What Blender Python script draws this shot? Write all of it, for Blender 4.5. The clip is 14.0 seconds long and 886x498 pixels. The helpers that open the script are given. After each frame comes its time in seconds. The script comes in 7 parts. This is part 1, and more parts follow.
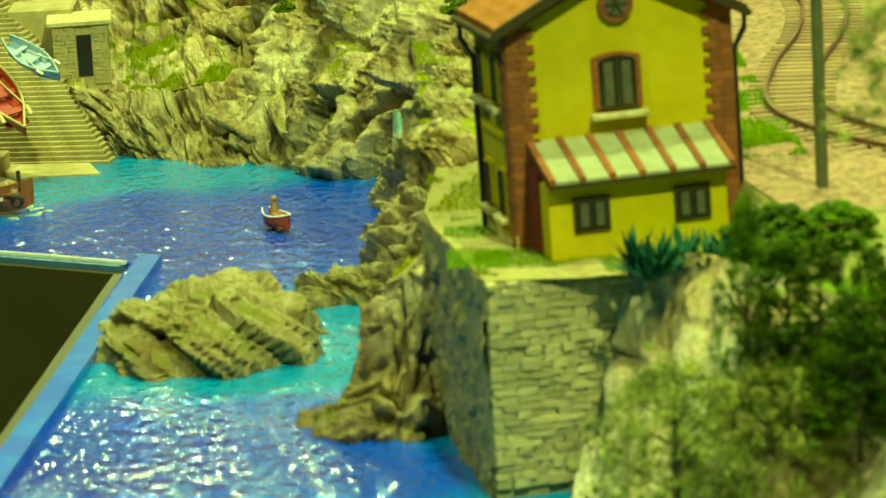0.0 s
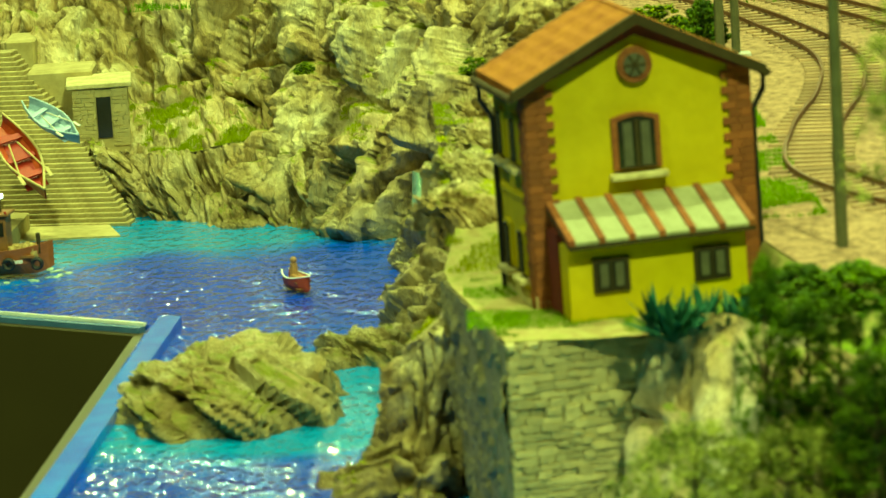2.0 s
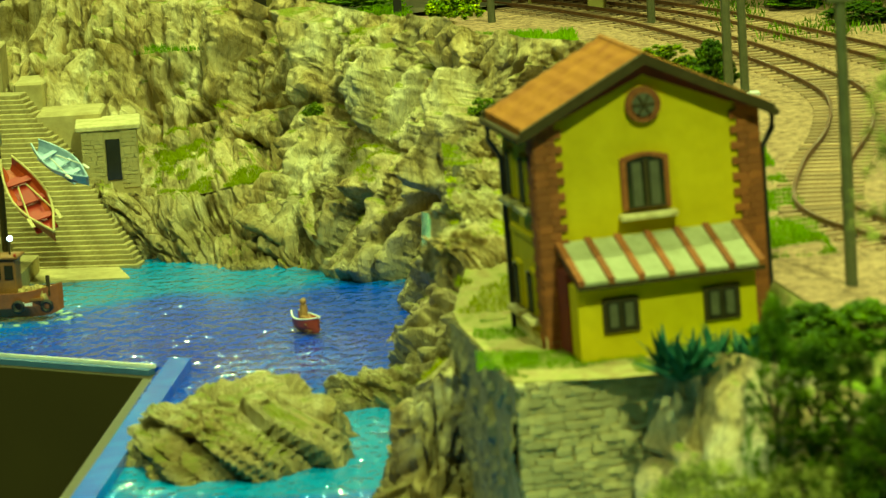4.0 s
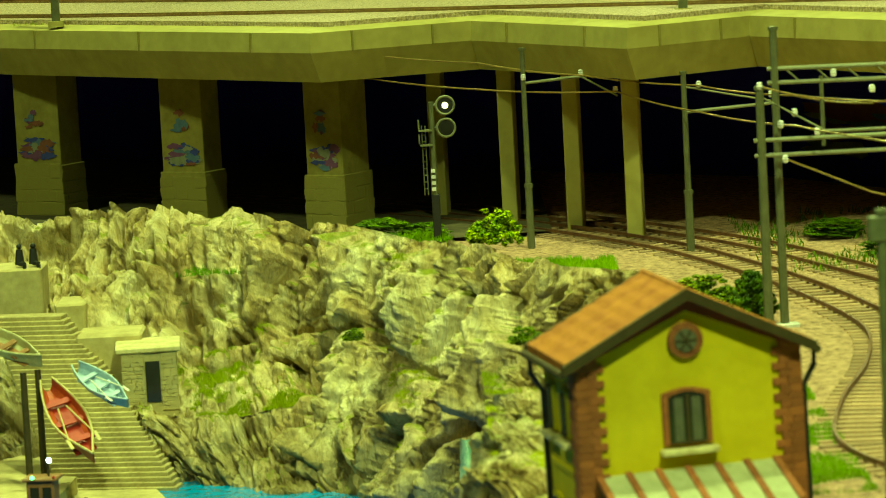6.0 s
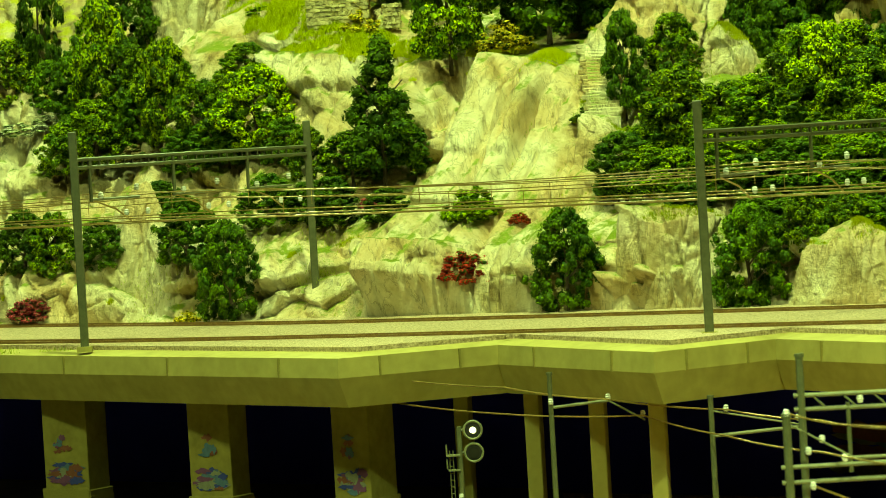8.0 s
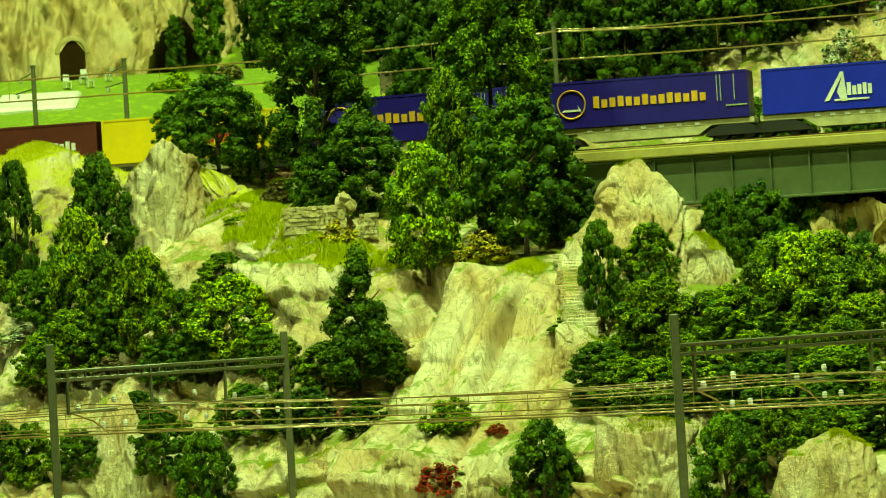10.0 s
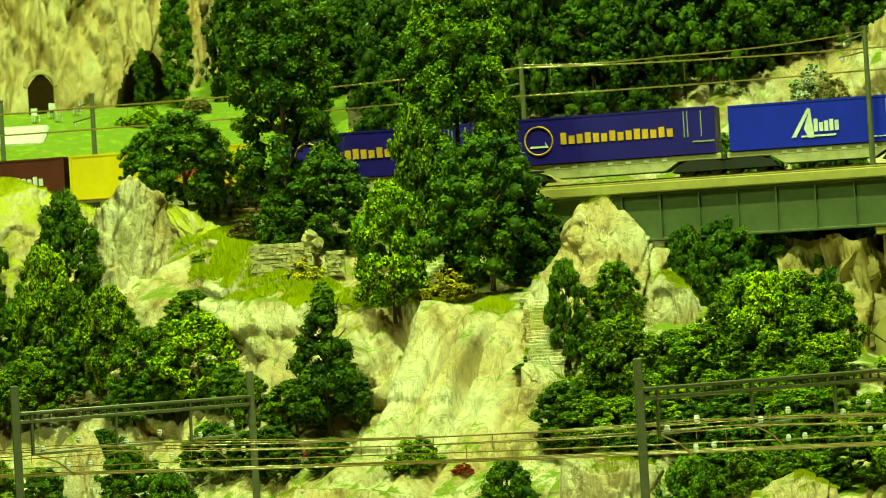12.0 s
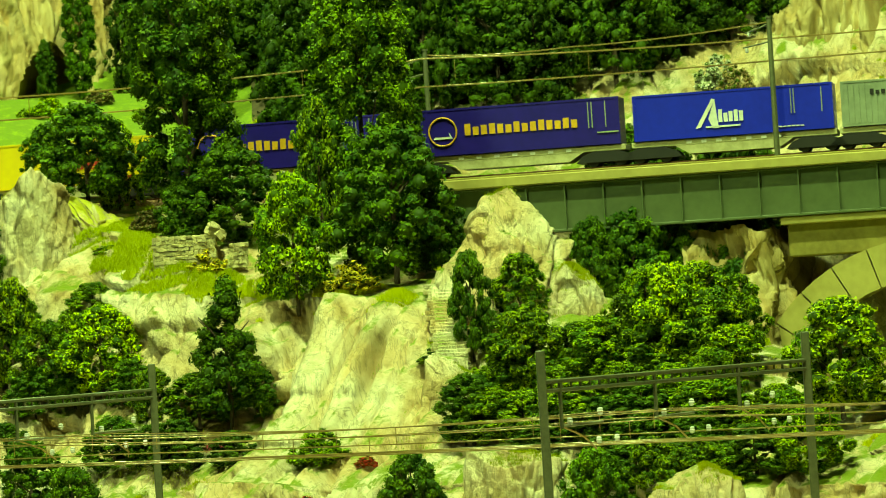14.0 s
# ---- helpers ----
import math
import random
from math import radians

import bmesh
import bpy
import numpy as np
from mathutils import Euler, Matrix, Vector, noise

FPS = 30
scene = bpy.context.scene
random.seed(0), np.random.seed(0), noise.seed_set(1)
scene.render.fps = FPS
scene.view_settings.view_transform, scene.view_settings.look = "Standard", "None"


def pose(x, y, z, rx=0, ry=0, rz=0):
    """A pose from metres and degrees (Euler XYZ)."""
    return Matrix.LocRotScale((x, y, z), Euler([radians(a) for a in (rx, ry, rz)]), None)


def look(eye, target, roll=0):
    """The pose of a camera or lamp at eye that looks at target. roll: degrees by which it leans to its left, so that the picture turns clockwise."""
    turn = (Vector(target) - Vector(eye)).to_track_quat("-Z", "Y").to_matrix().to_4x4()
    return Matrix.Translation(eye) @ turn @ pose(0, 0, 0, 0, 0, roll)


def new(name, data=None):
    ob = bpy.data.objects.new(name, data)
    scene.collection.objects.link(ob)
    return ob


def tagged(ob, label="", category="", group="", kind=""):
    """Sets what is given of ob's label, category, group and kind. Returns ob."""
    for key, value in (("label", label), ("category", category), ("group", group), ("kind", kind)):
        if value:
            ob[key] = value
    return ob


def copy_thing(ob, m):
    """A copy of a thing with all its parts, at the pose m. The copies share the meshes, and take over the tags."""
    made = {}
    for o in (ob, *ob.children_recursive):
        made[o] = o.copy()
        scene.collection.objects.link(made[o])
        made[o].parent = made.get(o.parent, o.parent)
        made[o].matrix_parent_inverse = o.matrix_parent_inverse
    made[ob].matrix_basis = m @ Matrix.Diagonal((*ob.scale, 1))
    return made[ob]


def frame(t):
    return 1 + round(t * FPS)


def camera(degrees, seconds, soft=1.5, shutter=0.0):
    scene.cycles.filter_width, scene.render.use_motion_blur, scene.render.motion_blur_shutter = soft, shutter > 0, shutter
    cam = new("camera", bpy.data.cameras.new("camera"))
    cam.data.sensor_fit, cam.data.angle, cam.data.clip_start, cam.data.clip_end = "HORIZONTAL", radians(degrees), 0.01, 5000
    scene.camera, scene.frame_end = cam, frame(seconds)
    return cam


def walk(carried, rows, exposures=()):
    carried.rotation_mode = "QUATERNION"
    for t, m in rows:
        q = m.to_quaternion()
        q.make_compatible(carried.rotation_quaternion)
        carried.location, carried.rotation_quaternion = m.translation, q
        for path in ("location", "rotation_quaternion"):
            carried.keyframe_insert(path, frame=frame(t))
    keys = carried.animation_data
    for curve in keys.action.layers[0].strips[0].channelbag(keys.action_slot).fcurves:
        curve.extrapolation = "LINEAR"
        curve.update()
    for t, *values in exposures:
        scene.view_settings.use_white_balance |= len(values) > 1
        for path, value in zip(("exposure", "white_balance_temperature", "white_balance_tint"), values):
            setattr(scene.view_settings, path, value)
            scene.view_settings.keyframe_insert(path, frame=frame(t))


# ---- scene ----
cam = camera(13.97, 14.0, soft=0.5)
cam.data.dof.use_dof, cam.data.dof.focus_distance, cam.data.dof.aperture_fstop = True, 2.05, 54.0


def aim(yaw, pitch, roll, x, y, z):
    a, b = radians(yaw), radians(pitch)
    way = Vector((math.sin(a) * math.cos(b), math.cos(a) * math.cos(b), math.sin(b)))
    return look((x, y, z), Vector((x, y, z)) + way, roll)


walk(cam, [
    (0.0, aim(0.588, -11.702, -3.204, 0.0006, -0.0002, 0.2787)),
    (0.5, aim(0.428, -11.422, -3.282, 0.0006, -0.0002, 0.2787)),
    (1.0, aim(0.375, -11.192, -3.341, 0.0006, -0.0002, 0.2787)),
    (1.5, aim(0.353, -10.930, -3.370, 0.0006, -0.0002, 0.2787)),
    (2.0, aim(0.328, -10.720, -3.411, 0.0006, -0.0002, 0.2787)),
    (4.3, aim(0.136, -9.811, -3.757, 0.0008, 0.0004, 0.2787)),
    (4.5, aim(0.093, -9.593, -3.793, 0.0008, 0.0005, 0.2782)),
    (5.0, aim(-0.001, -8.882, -3.584, -0.0000, 0.0000, 0.2790)),
    (5.5, aim(-0.065, -7.863, -3.314, -0.0013, -0.0019, 0.2817)),
    (6.0, aim(-0.115, -6.670, -3.027, -0.0018, -0.0019, 0.2850)),
    (6.5, aim(-0.189, -5.506, -3.034, -0.0015, -0.0000, 0.2897)),
    (7.0, aim(-0.185, -4.340, -3.277, -0.0026, -0.0022, 0.2932)),
    (7.5, aim(-0.167, -3.000, -3.412, -0.0032, -0.0054, 0.2920)),
    (8.0, aim(-0.309, -1.772, -3.359, -0.0005, -0.0040, 0.2933)),
    (8.5, aim(-0.427, -0.943, -3.522, 0.0016, 0.0000, 0.3000)),
    (9.0, aim(-0.315, -0.073, -3.567, -0.0007, -0.0020, 0.2987)),
    (9.2, aim(-0.194, 0.313, -3.544, -0.0019, -0.0035, 0.2976)),
    (11.3, aim(0.531, 1.607, -3.426, 0.0066, -0.0060, 0.3154)),
    (11.5, aim(0.552, 1.560, -3.439, 0.0073, -0.0062, 0.3160)),
    (12.0, aim(0.628, 1.540, -3.441, 0.0068, -0.0062, 0.3156)),
    (12.5, aim(0.687, 1.559, -3.420, 0.0074, -0.0047, 0.3156)),
    (13.0, aim(0.847, 1.613, -3.527, 0.0086, 0.0023, 0.3146)),
    (13.5, aim(1.228, 1.504, -3.769, 0.0101, 0.0105, 0.3150)),
    (14.0, aim(2.042, 1.300, -3.622, 0.0112, 0.0044, 0.3165)),
], exposures=[(0.0, 0.10, 7400, -13), (2.2, 0.10, 7400, -13), (4.3, -0.06, 7300, -13), (7.0, 0.18, 7100, -14), (8.0, 0.28, 7000, -15), (9.0, 0.16, 6900, -16), (11.5, 0.33, 6800, -16), (14.0, 0.36, 6800, -16)])

# ---- light: an exhibition hall with warm ceiling spotlights, plus added fill and back lamps ----
world = bpy.data.worlds.new("hall_air")
scene.world = world
world.use_nodes = True
world.node_tree.nodes["Background"].inputs[0].default_value = (0.85, 1.0, 0.5, 1)
world.node_tree.nodes["Background"].inputs[1].default_value = 0.015
LAMP = (0.80, 1.0, 0.40)


def hall_lamp(name, eye, target, power, size):
    data = bpy.data.lights.new(name, "AREA")
    data.shape, data.size, data.energy, data.color = "DISK", size, power, LAMP
    ob = new(name, data)
    ob.matrix_world = look(eye, target)
    return ob


key = bpy.data.lights.new("ceiling_spotlight", "SPOT")
key.energy, key.color, key.shadow_soft_size = 300.0, LAMP, 0.06
key.spot_size, key.spot_blend = radians(22), 0.8
new("ceiling_spotlight", key).matrix_world = look((0.62, -0.55, 2.30), (0.04, 1.27, 0.02))
hall_lamp("ceiling_spotlight", (0.22, 1.40, 2.38), (0.0, 2.35, 0.33), 53.0, 0.08)
hall_lamp("ceiling_spotlight", (-0.45, 2.05, 2.38), (-0.25, 2.8, 0.45), 24.0, 0.14)
# two low lamps added behind the hill to strike sparkles on the water
hall_lamp("ceiling_spotlight", (-0.35, 4.2, 1.4), (-0.08, 1.4, 0.0), 14.0, 0.09)
hall_lamp("ceiling_spotlight", (0.15, 4.3, 1.4), (-0.05, 1.4, 0.0), 14.0, 0.09)
# added fill from the left that brightens the house's and quay's left faces
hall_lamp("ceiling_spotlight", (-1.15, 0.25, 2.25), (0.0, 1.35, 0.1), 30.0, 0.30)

# ---- materials ----
MATS = {}


def mk(name, c1, c2=None, scale=300.0, rough=0.8, bump=0.0, metal=0.0, c3=None, fine=4.0, rand=0.0, coat=0.0, dist=0.001, spec=0.5):
    """Two-tone noise at a coarse and a fine scale, optional third tone in patches, optional variation between pieces."""
    if name in MATS:
        return MATS[name]
    m = bpy.data.materials.new(name)
    m.use_nodes = True
    nt = m.node_tree
    bs = nt.nodes["Principled BSDF"]
    bs.inputs["Roughness"].default_value, bs.inputs["Metallic"].default_value = rough, metal
    bs.inputs["Coat Weight"].default_value = coat
    bs.inputs["Specular IOR Level"].default_value = spec
    c2 = c2 or tuple(min(1.0, c * 0.72) for c in c1)
    co = nt.nodes.new("ShaderNodeTexCoord")
    n1 = nt.nodes.new("ShaderNodeTexNoise")
    n1.inputs["Scale"].default_value, n1.inputs["Detail"].default_value = scale, 6
    n2 = nt.nodes.new("ShaderNodeTexNoise")
    n2.inputs["Scale"].default_value, n2.inputs["Detail"].default_value = scale * fine, 3
    for n in (n1, n2):
        nt.links.new(co.outputs["Object"], n.inputs["Vector"])
    add = nt.nodes.new("ShaderNodeMath")
    add.operation = "MULTIPLY_ADD"
    add.inputs[1].default_value = 0.45
    nt.links.new(n2.outputs["Fac"], add.inputs[0])
    nt.links.new(n1.outputs["Fac"], add.inputs[2])
    ramp = nt.nodes.new("ShaderNodeValToRGB")
    ramp.color_ramp.elements[0].position, ramp.color_ramp.elements[1].position = 0.5, 0.95
    ramp.color_ramp.elements[0].color, ramp.color_ramp.elements[1].color = (*c2, 1), (*c1, 1)
    if c3:
        e = ramp.color_ramp.elements.new(0.72)
        e.color = (*c3, 1)
    nt.links.new(add.outputs[0], ramp.inputs["Fac"])
    last = ramp.outputs["Color"]
    if rand:
        info = nt.nodes.new("ShaderNodeObjectInfo")
        hsv = nt.nodes.new("ShaderNodeHueSaturation")
        mr = nt.nodes.new("ShaderNodeMapRange")
        mr.inputs["To Min"].default_value, mr.inputs["To Max"].default_value = 1 - rand, 1 + rand
        nt.links.new(info.outputs["Random"], mr.inputs["Value"])
        nt.links.new(mr.outputs[0], hsv.inputs["Value"])
        nt.links.new(last, hsv.inputs["Color"])
        last = hsv.outputs["Color"]
    nt.links.new(last, bs.inputs["Base Color"])
    if bump:
        b = nt.nodes.new("ShaderNodeBump")
        b.inputs["Strength"].default_value, b.inputs["Distance"].default_value = bump, dist
        nt.links.new(add.outputs[0], b.inputs["Height"])
        nt.links.new(b.outputs["Normal"], bs.inputs["Normal"])
    MATS[name] = m
    return m


def leafy(name, c1, c2, shine=0.15):
    """Foam and flock leaves: each leaf its own shade, light passes a little."""
    if name in MATS:
        return MATS[name]
    m = bpy.data.materials.new(name)
    m.use_nodes = True
    nt = m.node_tree
    bs = nt.nodes["Principled BSDF"]
    geo = nt.nodes.new("ShaderNodeNewGeometry")
    info = nt.nodes.new("ShaderNodeObjectInfo")
    ramp = nt.nodes.new("ShaderNodeValToRGB")
    ramp.color_ramp.elements[0].color, ramp.color_ramp.elements[1].color = (*c2, 1), (*c1, 1)
    co = nt.nodes.new("ShaderNodeTexCoord")
    ns = nt.nodes.new("ShaderNodeTexNoise")
    ns.inputs["Scale"].default_value, ns.inputs["Detail"].default_value = 5.0, 2
    nt.links.new(co.outputs["Object"], ns.inputs["Vector"])
    mixer = nt.nodes.new("ShaderNodeMath")
    mixer.operation, mixer.inputs[1].default_value = "MULTIPLY_ADD", 0.55
    spread = nt.nodes.new("ShaderNodeMapRange")
    spread.inputs["From Min"].default_value, spread.inputs["From Max"].default_value = 0.38, 0.62
    spread.inputs["To Min"].default_value, spread.inputs["To Max"].default_value = -0.22, 0.55
    nt.links.new(ns.outputs["Fac"], spread.inputs["Value"])
    nt.links.new(geo.outputs["Random Per Island"], mixer.inputs[0])
    nt.links.new(spread.outputs[0], mixer.inputs[2])
    nt.links.new(mixer.outputs[0], ramp.inputs["Fac"])
    hsv = nt.nodes.new("ShaderNodeHueSaturation")
    mr = nt.nodes.new("ShaderNodeMapRange")
    mr.inputs["To Min"].default_value, mr.inputs["To Max"].default_value = 0.75, 1.55
    nt.links.new(info.outputs["Random"], mr.inputs["Value"])
    nt.links.new(mr.outputs[0], hsv.inputs["Value"])
    nt.links.new(ramp.outputs["Color"], hsv.inputs["Color"])
    nt.links.new(hsv.outputs["Color"], bs.inputs["Base Color"])
    bs.inputs["Roughness"].default_value = 0.6
    bs.inputs["Specular IOR Level"].default_value = shine
    MATS[name] = m
    return m


def rock_mat(name, light, mid, dark, grass=None, wet=False, stain=0.5, fissure=42.0, crackle=0.45, grain=70.0, fine_bump=0.30, clean=0.0):
    """Painted plaster rock: streaked by strata, cracks darkened in the colour for their shade; turf on the flatter
    ledges; darker brown band just above the water.
    """
    m = bpy.data.materials.new(name)
    m.use_nodes = True
    nt = m.node_tree
    bs = nt.nodes["Principled BSDF"]
    bs.inputs["Roughness"].default_value = 0.5
    geo = nt.nodes.new("ShaderNodeNewGeometry")
    mp = nt.nodes.new("ShaderNodeMapping")
    mp.inputs["Scale"].default_value = (1.0, 1.0, 0.65)
    mp.inputs["Rotation"].default_value = (0.25, 0.35, 0.0)
    nt.links.new(geo.outputs["Position"], mp.inputs["Vector"])
    n1 = nt.nodes.new("ShaderNodeTexNoise")
    n1.inputs["Scale"].default_value, n1.inputs["Detail"].default_value, n1.inputs["Distortion"].default_value = grain, 9, 0.6
    n1.inputs["Roughness"].default_value = 0.65
    nt.links.new(mp.outputs[0], n1.inputs["Vector"])
    n2 = nt.nodes.new("ShaderNodeTexNoise")
    n2.inputs["Scale"].default_value, n2.inputs["Detail"].default_value = 22, 4
    nt.links.new(geo.outputs["Position"], n2.inputs["Vector"])
    ramp = nt.nodes.new("ShaderNodeValToRGB")
    el = ramp.color_ramp.elements
    el[0].position, el[0].color, el[1].position, el[1].color = 0.33 - clean, (*dark, 1), 0.60 - 0.6 * clean, (*light, 1)
    e = el.new(0.45 - 0.8 * clean)
    e.color = (*mid, 1)
    nt.links.new(n1.outputs["Fac"], ramp.inputs["Fac"])
    st = nt.nodes.new("ShaderNodeMix")
    st.data_type, st.blend_type = "RGBA", "MULTIPLY"
    rs = nt.nodes.new("ShaderNodeValToRGB")
    rs.color_ramp.elements[0].position, rs.color_ramp.elements[1].position = 0.4, 0.6
    rs.color_ramp.elements[0].color, rs.color_ramp.elements[1].color = (0.78, 0.56, 0.28, 1), (1, 1, 1, 1)
    nt.links.new(n2.outputs["Fac"], rs.inputs["Fac"])
    st.inputs["Factor"].default_value = stain
    nt.links.new(ramp.outputs["Color"], st.inputs["A"])
    nt.links.new(rs.outputs["Color"], st.inputs["B"])
    last = st.outputs["Result"]
    # cracks and flutes that run with the strata
    strata = nt.nodes.new("ShaderNodeMapping")
    strata.inputs["Scale"].default_value, strata.inputs["Rotation"].default_value = (1.0, 1.0, 0.22), (0.15, 0.30, 0.0)
    nt.links.new(geo.outputs["Position"], strata.inputs["Vector"])
    flute = nt.nodes.new("ShaderNodeTexNoise")
    flute.inputs["Scale"].default_value, flute.inputs["Detail"].default_value, flute.inputs["Roughness"].default_value, flute.inputs["Distortion"].default_value = fissure * 3.2, 7, 0.62, 0.9
    nt.links.new(strata.outputs[0], flute.inputs["Vector"])
    off = nt.nodes.new("ShaderNodeMath")
    off.operation, off.inputs[1].default_value = "SUBTRACT", 0.5
    nt.links.new(flute.outputs["Fac"], off.inputs[0])
    dist = nt.nodes.new("ShaderNodeMath")
    dist.operation = "ABSOLUTE"
    nt.links.new(off.outputs[0], dist.inputs[0])
    crack = nt.nodes.new("ShaderNodeMapRange")
    crack.inputs["From Max"].default_value = 0.020
    crack.inputs["To Min"].default_value = crackle
    nt.links.new(dist.outputs[0], crack.inputs["Value"])
    # dark tone mixed in along the cracks stands in for their shade
    crack_shade = nt.nodes.new("ShaderNodeMix")
    crack_shade.data_type = "RGBA"
    nt.links.new(crack.outputs[0], crack_shade.inputs["Factor"])
    crack_shade.inputs["A"].default_value = (*dark, 1)
    nt.links.new(last, crack_shade.inputs["B"])
    last = crack_shade.outputs["Result"]
    sep = nt.nodes.new("ShaderNodeSeparateXYZ")
    if grass:
        nt.links.new(geo.outputs["Normal"], sep.inputs[0])
        n3 = nt.nodes.new("ShaderNodeTexNoise")
        n3.inputs["Scale"].default_value, n3.inputs["Detail"].default_value, n3.inputs["Roughness"].default_value = 60, 9, 0.68
        nt.links.new(geo.outputs["Position"], n3.inputs["Vector"])
        mul = nt.nodes.new("ShaderNodeMath")
        mul.operation = "MULTIPLY"
        nt.links.new(sep.outputs["Z"], mul.inputs[0])
        nt.links.new(n3.outputs["Fac"], mul.inputs[1])
        gr = nt.nodes.new("ShaderNodeValToRGB")
        gr.color_ramp.elements[0].position, gr.color_ramp.elements[1].position = grass[1], grass[1] + 0.10
        nt.links.new(mul.outputs[0], gr.inputs["Fac"])
        mx = nt.nodes.new("ShaderNodeMix")
        mx.data_type = "RGBA"
        nt.links.new(gr.outputs["Color"], mx.inputs["Factor"])
        nt.links.new(last, mx.inputs["A"])
        mx.inputs["B"].default_value = (*grass[0], 1)
        last = mx.outputs["Result"]
    # darker brown towards the waterline, with an uneven upper edge
    if wet:
        sp = nt.nodes.new("ShaderNodeSeparateXYZ")
        nt.links.new(geo.outputs["Position"], sp.inputs[0])
        ad = nt.nodes.new("ShaderNodeMath")
        ad.operation, ad.inputs[1].default_value = "MULTIPLY_ADD", 0.03
        nt.links.new(n2.outputs["Fac"], ad.inputs[0])
        nt.links.new(sp.outputs["Z"], ad.inputs[2])
        wr = nt.nodes.new("ShaderNodeMapRange")
        wr.inputs["From Min"].default_value, wr.inputs["From Max"].default_value = 0.016, 0.050
        wr.inputs["To Min"].default_value, wr.inputs["To Max"].default_value = 0.55, 0.0
        nt.links.new(ad.outputs[0], wr.inputs["Value"])
        mw = nt.nodes.new("ShaderNodeMix")
        mw.data_type = "RGBA"
        nt.links.new(wr.outputs[0], mw.inputs["Factor"])
        nt.links.new(last, mw.inputs["A"])
        mw.inputs["B"].default_value = (0.12, 0.092, 0.03, 1)
        last = mw.outputs["Result"]
    nt.links.new(last, bs.inputs["Base Color"])
    b = nt.nodes.new("ShaderNodeBump")
    b.inputs["Strength"].default_value, b.inputs["Distance"].default_value = 1.0, 0.005
    hgt = nt.nodes.new("ShaderNodeMath")
    hgt.operation, hgt.inputs[1].default_value = "MULTIPLY_ADD", 0.5
    nt.links.new(n1.outputs["Fac"], hgt.inputs[0])
    nt.links.new(flute.outputs["Fac"], hgt.inputs[2])
    nf = nt.nodes.new("ShaderNodeTexNoise")
    nf.inputs["Scale"].default_value, nf.inputs["Detail"].default_value, nf.inputs["Roughness"].default_value = 330, 5, 0.7
    nt.links.new(geo.outputs["Position"], nf.inputs["Vector"])
    fine = nt.nodes.new("ShaderNodeMath")
    fine.operation, fine.inputs[1].default_value = "MULTIPLY_ADD", fine_bump
    nt.links.new(nf.outputs["Fac"], fine.inputs[0])
    nt.links.new(hgt.outputs[0], fine.inputs[2])
    nt.links.new(fine.outputs[0], b.inputs["Height"])
    nt.links.new(b.outputs["Normal"], bs.inputs["Normal"])
    MATS[name] = m
    return m


ROCK = rock_mat("grey_cream_rock", (0.76, 0.67, 0.40), (0.52, 0.42, 0.19), (0.15, 0.10, 0.03), grass=((0.26, 0.28, 0.015), 0.42), wet=True, fissure=46.0, crackle=0.60)
HILLROCK = rock_mat("pale_limestone", (0.81, 0.73, 0.52), (0.58, 0.49, 0.27), (0.17, 0.12, 0.04), grass=((0.22, 0.29, 0.012), 0.395), stain=0.65, fissure=19.0, crackle=0.50, grain=42.0, fine_bump=0.45, clean=0.05)
TURFROCK = rock_mat("turfy_limestone", (0.66, 0.60, 0.38), (0.50, 0.42, 0.20), (0.20, 0.15, 0.05), grass=((0.46, 0.44, 0.020), 0.22), stain=0.5, fissure=17.0, crackle=0.58, grain=42.0, fine_bump=0.16)
CAVEROCK = rock_mat("warm_limestone", (0.52, 0.43, 0.21), (0.42, 0.33, 0.14), (0.22, 0.165, 0.06), crackle=0.8, fissure=12.0, grain=26.0, fine_bump=0.12)
YELLOW = mk("yellow_plaster", (0.64, 0.51, 0.035), (0.53, 0.41, 0.025), 60, 0.85, 0.25, spec=0.25)
BRICK = mk("red_brick", (0.36, 0.12, 0.035), (0.22, 0.06, 0.02), 500, 0.85, 0.3, rand=0.25)
REDTRIM = mk("dark_red_trim", (0.20, 0.025, 0.02), None, 400, 0.8)
TILE = mk("clay_roof_tile", (0.40, 0.15, 0.025), (0.27, 0.085, 0.015), 120, 0.8, 0.3, rand=0.18)
DARKWOOD = mk("dark_brown_wood", (0.065, 0.048, 0.02), None, 300, 0.75, spec=0.2)
SHEET = mk("pale_corrugated_sheet", (0.42, 0.42, 0.28), (0.30, 0.30, 0.18), 200, 0.5)
GLASSY = mk("dark_window_glass", (0.03, 0.03, 0.025), None, 100, 0.08)
CURTAIN = mk("pale_curtain", (0.12, 0.12, 0.08), None, 300, 0.9)
STONE = mk("pale_masonry_stone", (0.68, 0.59, 0.33), (0.46, 0.38, 0.18), 160, 0.9, 0.5, rand=0.2)
ROUGHSTONE = mk("rough_grey_stone", (0.42, 0.37, 0.19), (0.22, 0.19, 0.09), 220, 0.9, 0.8)
MORTAR = mk("sandy_mortar", (0.40, 0.34, 0.17), None, 200, 0.95, 0.4)
CONCRETE = mk("olive_grey_concrete", (0.44, 0.38, 0.12), (0.33, 0.28, 0.08), 40, 0.85, 0.15)
CONCRETE2 = mk("weathered_concrete", (0.33, 0.28, 0.075), (0.22, 0.18, 0.045), 60, 0.9, 0.2)
BALLAST = mk("pink_grey_ballast", (0.66, 0.42, 0.26), (0.17, 0.095, 0.05), 340, 0.95, 1.0, c3=(0.46, 0.28, 0.17), fine=3, dist=0.003)
